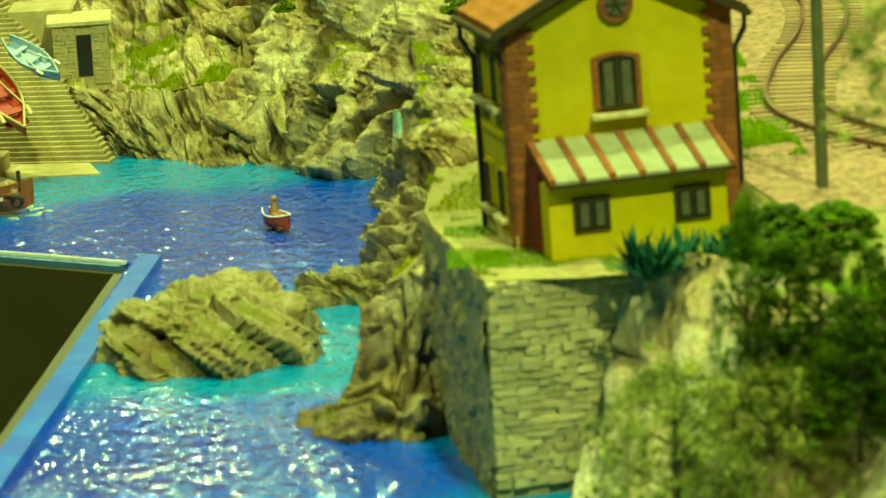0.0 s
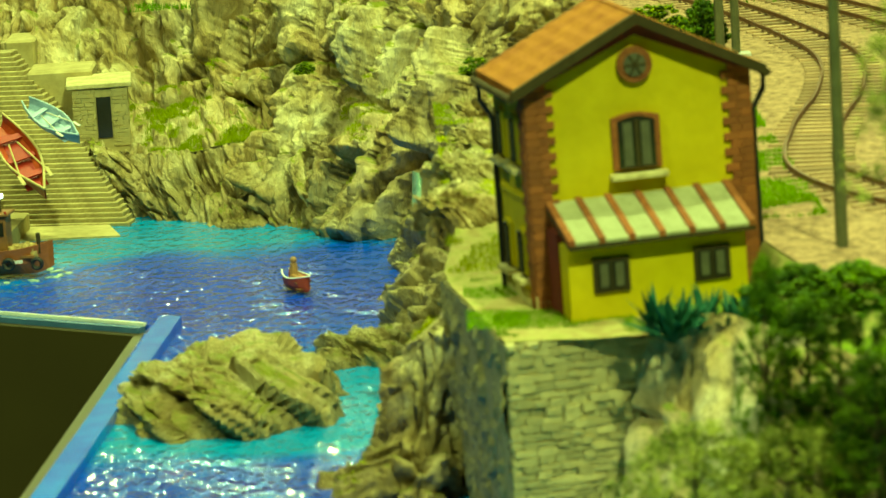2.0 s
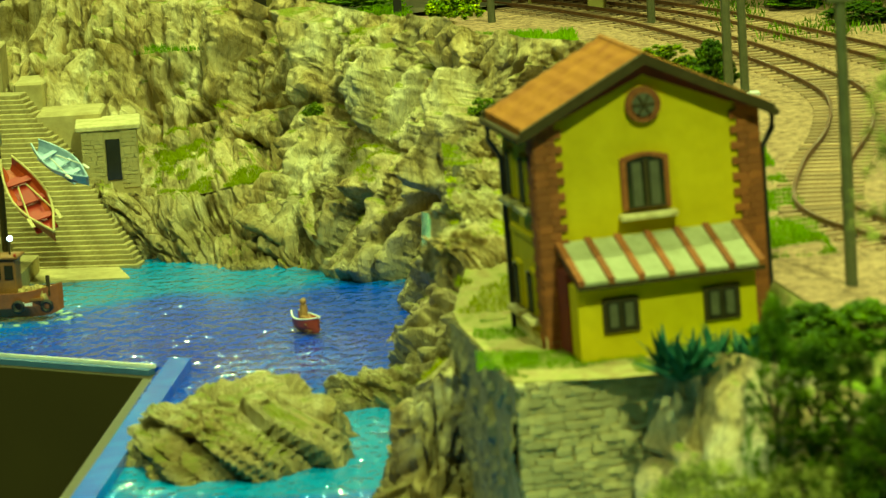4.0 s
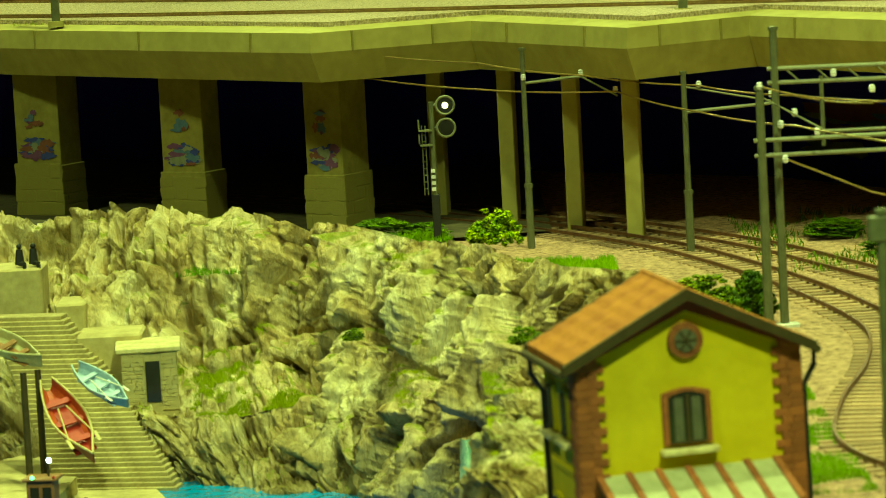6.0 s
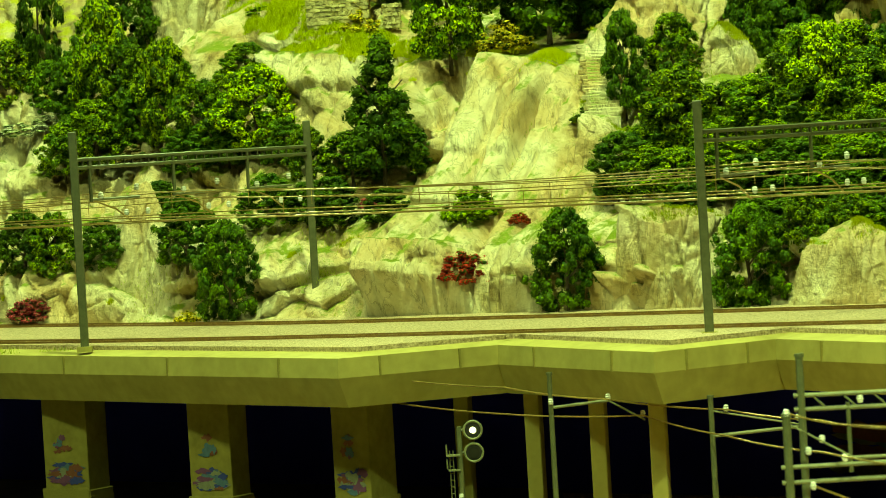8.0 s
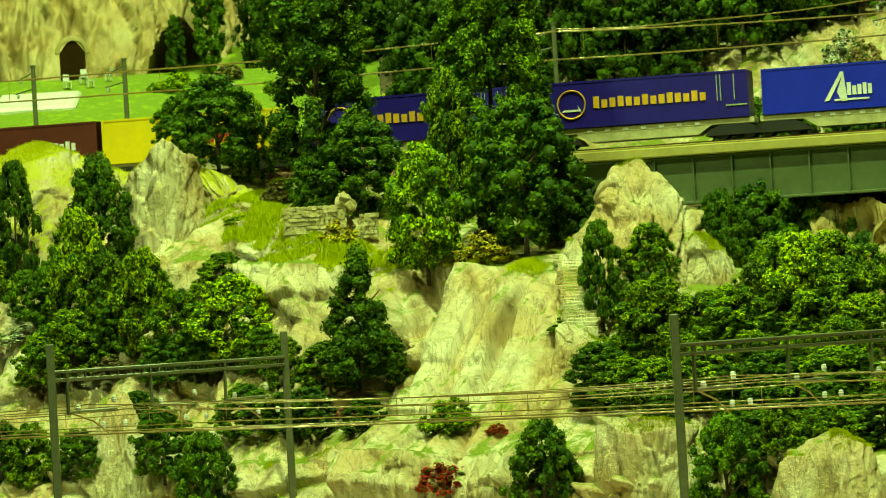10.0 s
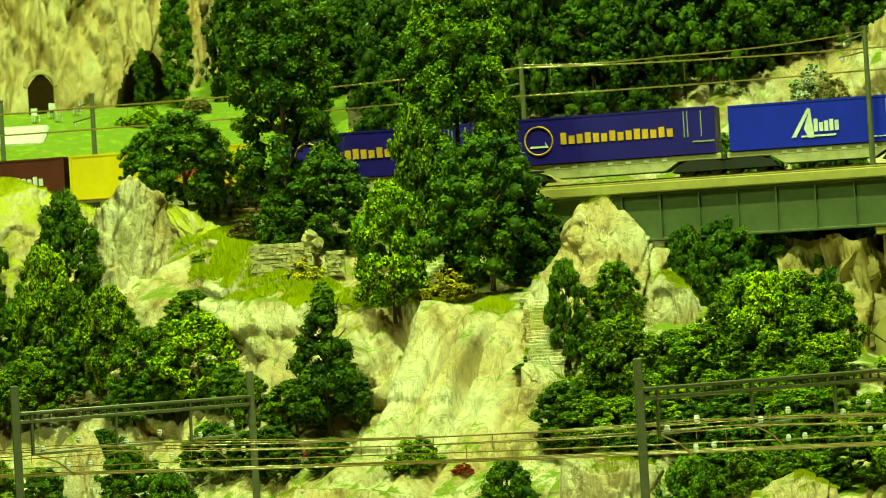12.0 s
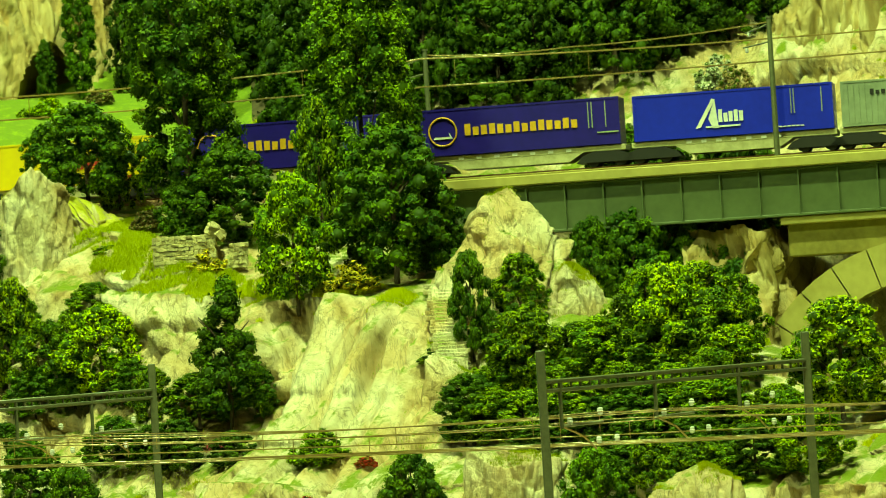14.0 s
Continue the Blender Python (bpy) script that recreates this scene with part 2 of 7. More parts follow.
PALEBALLAST = mk("pale_ballast", (0.78, 0.62, 0.44), (0.30, 0.21, 0.13), 650, 0.95, 1.0, c3=(0.56, 0.43, 0.28), fine=3, dist=0.002)
NAVYWALL = mk("dark_navy_backdrop_paint", (0.035, 0.040, 0.85), (0.028, 0.030, 0.72), 5, 0.9)
RAIL = mk("rusty_rail", (0.20, 0.09, 0.04), (0.10, 0.045, 0.02), 300, 0.55, metal=0.3)
SLEEPER = mk("brown_sleeper", (0.42, 0.28, 0.17), (0.28, 0.17, 0.10), 400, 0.9, 0.3, rand=0.3)
POLE = mk("grey_green_mast_paint", (0.13, 0.135, 0.07), (0.09, 0.095, 0.05), 250, 0.55)
POLELIGHT = mk("light_grey_mast_paint", (0.22, 0.225, 0.13), None, 250, 0.55)
WIRE = mk("copper_wire", (0.42, 0.30, 0.10), (0.30, 0.2, 0.07), 200, 0.4, metal=0.5)
INSUL = mk("white_porcelain", (0.80, 0.80, 0.78), None, 300, 0.2)
GIRDER = mk("green_bridge_paint", (0.10, 0.13, 0.055), (0.075, 0.10, 0.04), 60, 0.5, 0.1)
NAVY = mk("navy_container_paint", (0.014, 0.005, 0.26), (0.010, 0.004, 0.20), 60, 0.4, coat=0.1)
ROYAL = mk("royal_blue_container_paint", (0.006, 0.018, 0.65), (0.005, 0.014, 0.55), 60, 0.4, coat=0.1)
YELLOWBOX = mk("bright_yellow_container_paint", (0.75, 0.58, 0.02), (0.68, 0.50, 0.02), 60, 0.45)
MAROON = mk("dark_maroon_container_paint", (0.10, 0.015, 0.01), None, 60, 0.45)
GREYBOX = mk("grey_green_container_paint", (0.28, 0.32, 0.24), None, 60, 0.5)
GOLD = mk("gold_lettering", (0.75, 0.42, 0.03), None, 100, 0.5)
WHITE = mk("white_lettering", (0.8, 0.8, 0.78), None, 100, 0.5)
REDPAINT = mk("red_paint", (0.38, 0.022, 0.012), (0.28, 0.015, 0.008), 150, 0.5)
BLACK = mk("black_paint", (0.012, 0.012, 0.012), None, 150, 0.6)
CREAMSTEEL = mk("cream_wagon_frame", (0.50, 0.47, 0.28), (0.36, 0.33, 0.18), 150, 0.6)
BOATRED = mk("orange_red_boat_paint", (0.45, 0.075, 0.02), (0.32, 0.04, 0.015), 250, 0.5)
BOATBLUE = mk("pale_blue_boat_paint", (0.42, 0.55, 0.68), (0.28, 0.40, 0.54), 250, 0.5)
BOATWOOD = mk("varnished_boat_wood", (0.30, 0.14, 0.04), (0.18, 0.08, 0.03), 250, 0.5)
HULLDARK = mk("orange_brown_hull", (0.34, 0.11, 0.03), None, 250, 0.5)
OAR = mk("pale_wood_oar", (0.60, 0.48, 0.22), None, 250, 0.6)
OARWHITE = mk("white_oar", (0.75, 0.74, 0.66), None, 250, 0.6)
BARK = mk("brown_bark", (0.10, 0.07, 0.04), None, 400, 0.9, 0.4)
STEPSTONE = mk("worn_step_stone", (0.44, 0.36, 0.17), (0.27, 0.21, 0.09), 150, 0.9, 0.4, rand=0.12)
PLASTERSTONE = mk("rendered_harbour_wall", (0.52, 0.43, 0.21), (0.36, 0.285, 0.125), 80, 0.9, 0.3)
DARKGREEN = leafy("dark_foliage", (0.13, 0.22, 0.005), (0.018, 0.055, 0.003))
MIDGREEN = leafy("mid_foliage", (0.32, 0.42, 0.009), (0.050, 0.12, 0.004))
LIGHTGREEN = leafy("light_foliage", (0.44, 0.52, 0.012), (0.10, 0.20, 0.005))
BLUEGREEN = leafy("blue_green_foliage", (0.04, 0.17, 0.11), (0.015, 0.08, 0.045))
YELLOWLEAF = leafy("yellow_foliage", (0.80, 0.62, 0.05), (0.38, 0.32, 0.03))
DRYLEAF = leafy("dry_brown_foliage", (0.30, 0.22, 0.09), (0.16, 0.11, 0.05))
REDLEAF = leafy("red_blossom", (0.55, 0.03, 0.015), (0.22, 0.02, 0.01))
PINKLEAF = leafy("pink_blossom", (0.45, 0.06, 0.10), (0.20, 0.03, 0.04))
ORANGELEAF = leafy("orange_foliage", (0.45, 0.13, 0.02), (0.25, 0.08, 0.01))
WHITELEAF = leafy("white_blossom", (0.7, 0.68, 0.6), (0.3, 0.33, 0.15))
PALELEAF = leafy("pale_olive_foliage", (0.50, 0.52, 0.12), (0.10, 0.14, 0.02))
WOODGREEN = leafy("deep_wood_foliage", (0.085, 0.15, 0.005), (0.010, 0.032, 0.002))
POPLARGREEN = leafy("poplar_foliage", (0.19, 0.29, 0.006), (0.025, 0.07, 0.003))
# dark green for the puff cores, painting in the shade within a crown
INNERSHADE = leafy("inner_foliage_shade", (0.045, 0.08, 0.003), (0.025, 0.05, 0.003))
GRASS = leafy("bright_turf", (0.22, 0.38, 0.008), (0.1, 0.21, 0.005))
BRIGHTTURF = leafy("yellow_green_turf", (0.46, 0.46, 0.018), (0.25, 0.29, 0.010))
STRAW = leafy("straw_turf", (0.4, 0.42, 0.02), (0.2, 0.25, 0.01))
MEADOW = mk("meadow_turf", (0.29, 0.40, 0.012), (0.19, 0.29, 0.008), 90, 0.95, 0.6, c3=(0.17, 0.25, 0.02))
TURFBANK = mk("gravelly_turf", (0.40, 0.32, 0.13), (0.16, 0.23, 0.02), 110, 0.95, 0.8)
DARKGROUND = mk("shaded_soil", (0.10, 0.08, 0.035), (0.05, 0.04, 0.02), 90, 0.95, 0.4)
HALLGREY = mk("dark_hall_wall", (0.05, 0.045, 0.03), None, 3, 0.9)
OLIVE = mk("olive_fascia_board", (0.055, 0.045, 0.012), (0.045, 0.036, 0.01), 8, 0.6)
RIM = mk("glossy_blue_rim", (0.008, 0.20, 1.0), (0.006, 0.10, 0.85), 25, 0.15, coat=0.2)
RIMDULL = mk("dull_blue_resin_edge", (0.07, 0.17, 0.36), (0.05, 0.12, 0.28), 60, 0.25)
RIMTOP = mk("rim_highlight_paint", (0.75, 0.80, 0.75), None, 60, 0.2)

# ---- building helpers ----


def mesh_from(name, verts, faces, mats, smooth=False, index=None):
    me = bpy.data.meshes.new(name)
    me.from_pydata([tuple(v) for v in verts], [], faces)
    for m in mats if isinstance(mats, (list, tuple)) else [mats]:
        me.materials.append(m)
    if index is not None:
        me.polygons.foreach_set("material_index", np.asarray(index, dtype=np.int32))
    if smooth:
        me.polygons.foreach_set("use_smooth", np.ones(len(me.polygons), dtype=bool))
    me.update()
    return me


def thing(name, label, category, m=None, group="", kind=""):
    """An empty at the base of a thing, that parents its parts."""
    ob = tagged(new(name), label, category, group, kind)
    ob.empty_display_size = 0.005
    if m is not None:
        ob.matrix_world = m
    return ob


def part(name, bm, material, parent=None, label="", smooth=False):
    """Links a bmesh (or a mesh) as one mesh object under a thing or a part; its numbers are in the parent's axes."""
    if isinstance(bm, bpy.types.Mesh):
        me = bm
    else:
        me = bpy.data.meshes.new(name)
        bm.normal_update()
        bm.to_mesh(me)
        bm.free()
        if smooth:
            me.polygons.foreach_set("use_smooth", np.ones(len(me.polygons), dtype=bool))
        me.materials.append(material)
    ob = new(name, me)
    if parent:
        ob.parent = parent
    if label:
        ob["label"] = label
    return ob


def lone(name, bm, material, label, category, group="", kind="", smooth=False):
    return tagged(part(name, bm, material, None, "", smooth), label, category, group, kind)


def add_box(bm, x0, x1, y0, y1, z0, z1, bevel=0.0, m=None):
    r = bmesh.ops.create_cube(bm, size=1)
    for v in r["verts"]:
        v.co = Vector((x0 if v.co.x < 0 else x1, y0 if v.co.y < 0 else y1, z0 if v.co.z < 0 else z1))
    if bevel:
        edges = list({e for v in r["verts"] for e in v.link_edges})
        out = bmesh.ops.bevel(bm, geom=edges, offset=bevel, segments=1, affect="EDGES")
        verts = list({v for f in out["faces"] for v in f.verts} | {v for v in r["verts"] if v.is_valid})
    else:
        verts = r["verts"]
    if m is not None:
        bmesh.ops.transform(bm, matrix=m, verts=[v for v in verts if v.is_valid])
    return bm


def box(x0, x1, y0, y1, z0, z1, bevel=0.0, m=None):
    return add_box(bmesh.new(), x0, x1, y0, y1, z0, z1, bevel, m)


def add_rod(bm, a, b, r, r2=None, n=8):
    a, b = Vector(a), Vector(b)
    d = b - a
    m = Matrix.Translation((a + b) / 2) @ d.to_track_quat("Z", "Y").to_matrix().to_4x4()
    bmesh.ops.create_cone(bm, cap_ends=True, segments=n, radius1=r, radius2=r if r2 is None else r2, depth=d.length, matrix=m)
    return bm


def rod(a, b, r, r2=None, n=8):
    return add_rod(bmesh.new(), a, b, r, r2, n)


def add_ball(bm, c, r, sz=1.0):
    bmesh.ops.create_icosphere(bm, subdivisions=2, radius=r, matrix=Matrix.Translation(c) @ Matrix.Diagonal((1, 1, sz, 1)))
    return bm


def prism(points, z0, z1):
    """An upright prism over a plan outline."""
    bm = bmesh.new()
    lo = [bm.verts.new((x, y, z0)) for x, y in points]
    hi = [bm.verts.new((x, y, z1)) for x, y in points]
    n = len(points)
    bm.faces.new(lo[::-1])
    bm.faces.new(hi)
    for i in range(n):
        bm.faces.new((lo[i], lo[(i + 1) % n], hi[(i + 1) % n], hi[i]))
    bmesh.ops.recalc_face_normals(bm, faces=bm.faces)
    return bm


def tube(points, r, n=6):
    """A bent rod through points."""
    bm = bmesh.new()
    pts = [Vector(p) for p in points]
    rings = []
    for i, p in enumerate(pts):
        d = (pts[min(i + 1, len(pts) - 1)] - pts[max(i - 1, 0)]).normalized()
        q = d.to_track_quat("Z", "Y")
        rings.append([bm.verts.new(p + q @ Vector((r * math.cos(k * math.tau / n), r * math.sin(k * math.tau / n), 0))) for k in range(n)])
    for a, b in zip(rings, rings[1:]):
        for k in range(n):
            bm.faces.new((a[k], a[(k + 1) % n], b[(k + 1) % n], b[k]))
    bm.faces.new(rings[0][::-1])
    bm.faces.new(rings[-1])
    return bm


# numeric noise for large sheets
def hashf(i, j, s):
    h = np.sin(i * 127.1 + j * 311.7 + s * 74.7) * 43758.5453
    return h - np.floor(h)


def vnoise(x, y, s=0):
    i, j = np.floor(x), np.floor(y)
    f, g = x - i, y - j
    f, g = f * f * (3 - 2 * f), g * g * (3 - 2 * g)
    a, b, c, d = hashf(i, j, s), hashf(i + 1, j, s), hashf(i, j + 1, s), hashf(i + 1, j + 1, s)
    return (a * (1 - f) + b * f) * (1 - g) + (c * (1 - f) + d * f) * g


def fbm(x, y, s=0, octaves=5):
    t, a = np.zeros_like(x, dtype=float), 0.5
    for k in range(octaves):
        t += a * (vnoise(x, y, s + k) - 0.5)
        x, y, a = x * 2.03 + 11.3, y * 2.03 + 5.7, a * 0.5
    return t


def facets(x, y, s=0, tilt=1.0, depth=0.16):
    """Broken planes: every cell a tilted facet of its own, with a cleft between."""
    i, j = np.floor(x), np.floor(y)
    best, second = np.full_like(x, 9.0, dtype=float), np.full_like(x, 9.0, dtype=float)
    val = np.zeros_like(x, dtype=float)
    for di in (-1, 0, 1):
        for dj in (-1, 0, 1):
            ci, cj = i + di, j + dj
            px, py = ci + hashf(ci, cj, s + 1), cj + hashf(ci, cj, s + 2)
            dx, dy = x - px, y - py
            d = dx * dx + dy * dy
            h = hashf(ci, cj, s + 3) - 0.5 + tilt * (dx * (hashf(ci, cj, s + 4) - 0.5) + dy * (hashf(ci, cj, s + 5) - 0.5))
            near = d < best
            second = np.where(near, best, np.minimum(second, d))
            val = np.where(near, h, val)
            best = np.where(near, d, best)
    edge = np.sqrt(second) - np.sqrt(best)
    return val - depth * np.clip(1 - edge / 0.10, 0, 1)


def sheet(name, P, material, smooth=False):
    """A mesh from a grid of points P[i, j, 3]."""
    a, b = P.shape[:2]
    k = np.arange(a * b).reshape(a, b)
    q = np.stack([k[:-1, :-1], k[1:, :-1], k[1:, 1:], k[:-1, 1:]], -1).reshape(-1, 4)
    me = bpy.data.meshes.new(name)
    me.vertices.add(a * b)
    me.vertices.foreach_set("co", P.reshape(-1).astype(np.float32))
    me.loops.add(q.size)
    me.loops.foreach_set("vertex_index", q.reshape(-1).astype(np.int32))
    me.polygons.add(len(q))
    me.polygons.foreach_set("loop_start", np.arange(0, q.size, 4, dtype=np.int32))
    me.polygons.foreach_set("use_smooth", np.full(len(q), smooth))
    me.materials.append(material)
    me.update(calc_edges=True)
    me.validate()
    return me


def rock_face(name, foot, top, material, rough=0.02, cells=(9, 6), res=(360, 130), seed=0, stretch=1.0, lean=0.0):
    """A cliff between a foot line and a top line (lists of x, y, z), broken into facets."""
    foot, top = np.array(foot, float), np.array(top, float)

    def along(line, n):
        d = np.r_[0, np.cumsum(np.linalg.norm(np.diff(line, axis=0), axis=1))]
        s = np.linspace(0, d[-1], n)
        return np.stack([np.interp(s, d, line[:, k]) for k in range(3)], 1), d[-1]
    A, length = along(foot, res[0])
    B, _ = along(top, res[0])
    v = np.linspace(0, 1, res[1])[None, :, None]
    P = A[:, None] * (1 - v) + B[:, None] * v
    u2 = np.linspace(0, 1, res[0])[:, None] * np.ones((1, res[1]))
    v2 = np.ones((res[0], 1)) * np.linspace(0, 1, res[1])[None]
    du, dv = np.gradient(P, axis=0), np.gradient(P, axis=1)
    nrm = np.cross(du, dv)
    nrm /= np.linalg.norm(nrm, axis=2, keepdims=True) + 1e-9
    warp = 0.35 * fbm(u2 * cells[0], v2 * cells[1], seed + 20, 4)
    x, y = u2 * cells[0] + warp + lean * v2 * cells[1], v2 * cells[1] * stretch + warp
    h = 1.1 * fbm(x * 0.45, y * 0.3, seed + 60, 3) + 0.95 * facets(x * 0.75, y * 0.42, seed, 2.0, 0.3) + 0.50 * facets(x * 1.9 + 3, y * 0.8, seed + 31, 1.8, 0.25)
    h += 0.17 * facets(x * 4.6, y * 2.0, seed + 47, 1.6, 0.2) + 0.06 * facets(x * 11, y * 6, seed + 49, 1.3, 0.2) + 0.06 * fbm(x * 16, y * 12, seed + 70, 3)
    h -= 0.45 * np.exp(-(fbm(x * 1.6, y * 0.40, seed + 80, 3) / 0.02) ** 2) + 0.28 * np.exp(-(fbm(x * 4.2, y * 0.7, seed + 84, 3) / 0.03) ** 2)
    pad = np.pad(h, 1, mode="edge")
    h = 0.8 * h + 0.05 * (pad[:-2, 1:-1] + pad[2:, 1:-1] + pad[1:-1, :-2] + pad[1:-1, 2:])
    fade = np.clip(v2 / 0.06, 0.25, 1) * np.clip((1 - v2) / 0.10, 0.3, 1)
    P[:, :, 2] += rough * 0.22 * np.clip(v2 - 0.6, 0, 1) / 0.4 * (2 * fbm(x * 1.2, y * 0.01, seed + 90, 3) + 0.5 * facets(x * 1.7, y * 0.01, seed + 92, 0.8))
    P = P + nrm * (h * fade * rough)[:, :, None]
    return sheet(name, P, material, True)


def boulder(name, size, material, seed=0, cells=3.0, rough=0.35, res=(150, 90), flat=0.55):
    """A rock of its own: a broken dome, wider than high, its foot on z = 0."""
    th = np.linspace(0, math.tau, res[0])[:, None] * np.ones((1, res[1]))
    ph = np.ones((res[0], 1)) * np.linspace(-0.25, math.pi / 2, res[1])[None]
    x, y = np.cos(th) * np.cos(ph), np.sin(th) * np.cos(ph)
    zz = np.sin(ph)
    # seamless: sample the noise on the dome's own plan and height
    a, b = x * cells + 7.7 + zz * 0.8, y * cells + 3.1 - zz * 1.3
    h = 1.2 * fbm(a * 0.8, b * 0.8, seed + 2, 3) + 0.7 * facets(a * 1.4, b * 0.8, seed, 1.2, 0.25) + 0.30 * facets(a * 3.4, b * 2.0, seed + 9, 1.1, 0.2) + 0.10 * facets(a * 8, b * 5, seed + 13, 1.0) + 0.10 * fbm(a * 8, b * 8, seed + 5, 3)
    r = 1 + rough * h
    P = np.stack([x * r * size[0], y * r * size[1], np.sign(zz) * np.abs(zz) ** flat * r * size[2]], -1)
    P[-1] = P[0]
    return sheet(name, P, material)

# ---- hall ----
def slab(name, label, x0, x1, y0, y1, z0, z1, material, category="wall"):
    return lone(name, box(x0, x1, y0, y1, z0, z1), material, label, category, kind="structure")


slab("floor", "dark hall floor below the model layout", -4, 4, -3, 5, -1.06, -1.0, HALLGREY, "floor")
slab("ceiling", "dark hall ceiling", -4, 4, -3, 5, 2.5, 2.56, HALLGREY, "ceiling")
slab("wall_north", "dark hall wall", -4, 4, 5.0, 5.1, -1, 2.5, HALLGREY)
slab("wall_south", "dark hall wall", -4, 4, -3.1, -3.0, -1, 2.5, HALLGREY)
slab("wall_west", "dark hall wall", -4.1, -4, -3, 5, -1, 2.5, HALLGREY)
slab("wall_east", "dark hall wall", 4, 4.1, -3, 5, -1, 2.5, HALLGREY)

# ---- water, with the visitors' bay cut out of it ----
CORNER, BAYW, BAYS = (-0.105, 1.352), (-0.55, 1.645), (-0.150, 0.80)


def water_mat():
    m = bpy.data.materials.new("painted_resin_water")
    m.use_nodes = True
    nt = m.node_tree
    bs = nt.nodes["Principled BSDF"]
    bs.inputs["Roughness"].default_value = 0.035
    bs.inputs["IOR"].default_value = 1.36
    geo = nt.nodes.new("ShaderNodeNewGeometry")
    n = nt.nodes.new("ShaderNodeTexNoise")
    n.inputs["Scale"].default_value, n.inputs["Detail"].default_value = 16, 3
    n.inputs["Distortion"].default_value = 0.4
    nt.links.new(geo.outputs["Position"], n.inputs["Vector"])
    # the painted bed: deep blue along a channel, turquoise in the shallows by the rocks
    sp = nt.nodes.new("ShaderNodeSeparateXYZ")
    nt.links.new(geo.outputs["Position"], sp.inputs[0])
    comb = []
    for cx, cy, rx, ry in ((-0.07, 1.385, 0.16, 0.115), (-0.085, 1.03, 0.10, 0.11)):
        dx = nt.nodes.new("ShaderNodeMath"); dx.operation = "SUBTRACT"; dx.inputs[1].default_value = cx
        dy = nt.nodes.new("ShaderNodeMath"); dy.operation = "SUBTRACT"; dy.inputs[1].default_value = cy
        nt.links.new(sp.outputs["X"], dx.inputs[0]); nt.links.new(sp.outputs["Y"], dy.inputs[0])
        sx = nt.nodes.new("ShaderNodeMath"); sx.operation = "DIVIDE"; sx.inputs[1].default_value = rx
        sy = nt.nodes.new("ShaderNodeMath"); sy.operation = "DIVIDE"; sy.inputs[1].default_value = ry
        nt.links.new(dx.outputs[0], sx.inputs[0]); nt.links.new(dy.outputs[0], sy.inputs[0])
        px = nt.nodes.new("ShaderNodeMath"); px.operation = "MULTIPLY"
        nt.links.new(sx.outputs[0], px.inputs[0]); nt.links.new(sx.outputs[0], px.inputs[1])
        pm = nt.nodes.new("ShaderNodeMath"); pm.operation = "MULTIPLY_ADD"
        nt.links.new(sy.outputs[0], pm.inputs[0]); nt.links.new(sy.outputs[0], pm.inputs[1]); nt.links.new(px.outputs[0], pm.inputs[2])
        comb.append(pm)
    mn = nt.nodes.new("ShaderNodeMath"); mn.operation = "MINIMUM"
    nt.links.new(comb[0].outputs[0], mn.inputs[0]); nt.links.new(comb[1].outputs[0], mn.inputs[1])
    mix = nt.nodes.new("ShaderNodeMath"); mix.operation = "MULTIPLY_ADD"; mix.inputs[1].default_value = 1.5
    nt.links.new(n.outputs["Fac"], mix.inputs[0]); nt.links.new(mn.outputs[0], mix.inputs[2])
    ramp = nt.nodes.new("ShaderNodeValToRGB")
    el = ramp.color_ramp.elements
    el[0].position, el[0].color = 0.35, (0.002, 0.036, 0.50, 1)
    el[1].position, el[1].color = 1.0, (0.010, 0.23, 0.56, 1)
    e = el.new(0.72); e.color = (0.002, 0.070, 0.62, 1)
    e = el.new(0.88); e.color = (0.004, 0.16, 0.62, 1)
    half = nt.nodes.new("ShaderNodeMath"); half.operation = "MULTIPLY"; half.inputs[1].default_value = 0.5
    nt.links.new(mix.outputs[0], half.inputs[0])
    nt.links.new(half.outputs[0], ramp.inputs["Fac"])
    nt.links.new(ramp.outputs["Color"], bs.inputs["Base Color"])
    mp = nt.nodes.new("ShaderNodeMapping")
    mp.inputs["Scale"].default_value = (1.0, 0.55, 1.0)
    nt.links.new(geo.outputs["Position"], mp.inputs["Vector"])
    w = nt.nodes.new("ShaderNodeTexNoise")
    w.inputs["Scale"].default_value, w.inputs["Detail"].default_value = 210, 2
    nt.links.new(mp.outputs[0], w.inputs["Vector"])
    b = nt.nodes.new("ShaderNodeBump")
    b.inputs["Strength"].default_value, b.inputs["Distance"].default_value = 0.78, 0.0022
    nt.links.new(w.outputs["Fac"], b.inputs["Height"])
    nt.links.new(b.outputs["Normal"], bs.inputs["Normal"])
    MATS["water"] = m
    return m


WATER = water_mat()
lone("water", prism([CORNER, BAYS, (-0.150, 0.70), (0.30, 0.70), (0.30, 1.9), (-0.75, 1.9), (-0.75, 1.78)], -0.03, 0.0), WATER,
     "rippled deep blue and turquoise model sea", "water", kind="structure")
# olive boards that close the bay below the water's edge
lone("fascia_board", prism([CORNER, BAYW, (BAYW[0] - 0.004, BAYW[1] - 0.006), (CORNER[0] - 0.006, CORNER[1] - 0.008), (BAYS[0] - 0.006, BAYS[1]), BAYS], -0.6, -0.0021), OLIVE,
     "dark olive fascia board below the water's edge", "panel", kind="structure")
lone("bay_floor", prism([(-0.9, 0.4), (-0.1, 0.4), (-0.1, 1.35), (-0.9, 1.9)], -0.62, -0.6), OLIVE, "dark olive floor of the visitors' bay", "floor", kind="structure")
rim = thing("water_rim", "glossy blue plastic rim along the water's cut edge", "rim", kind="structure")


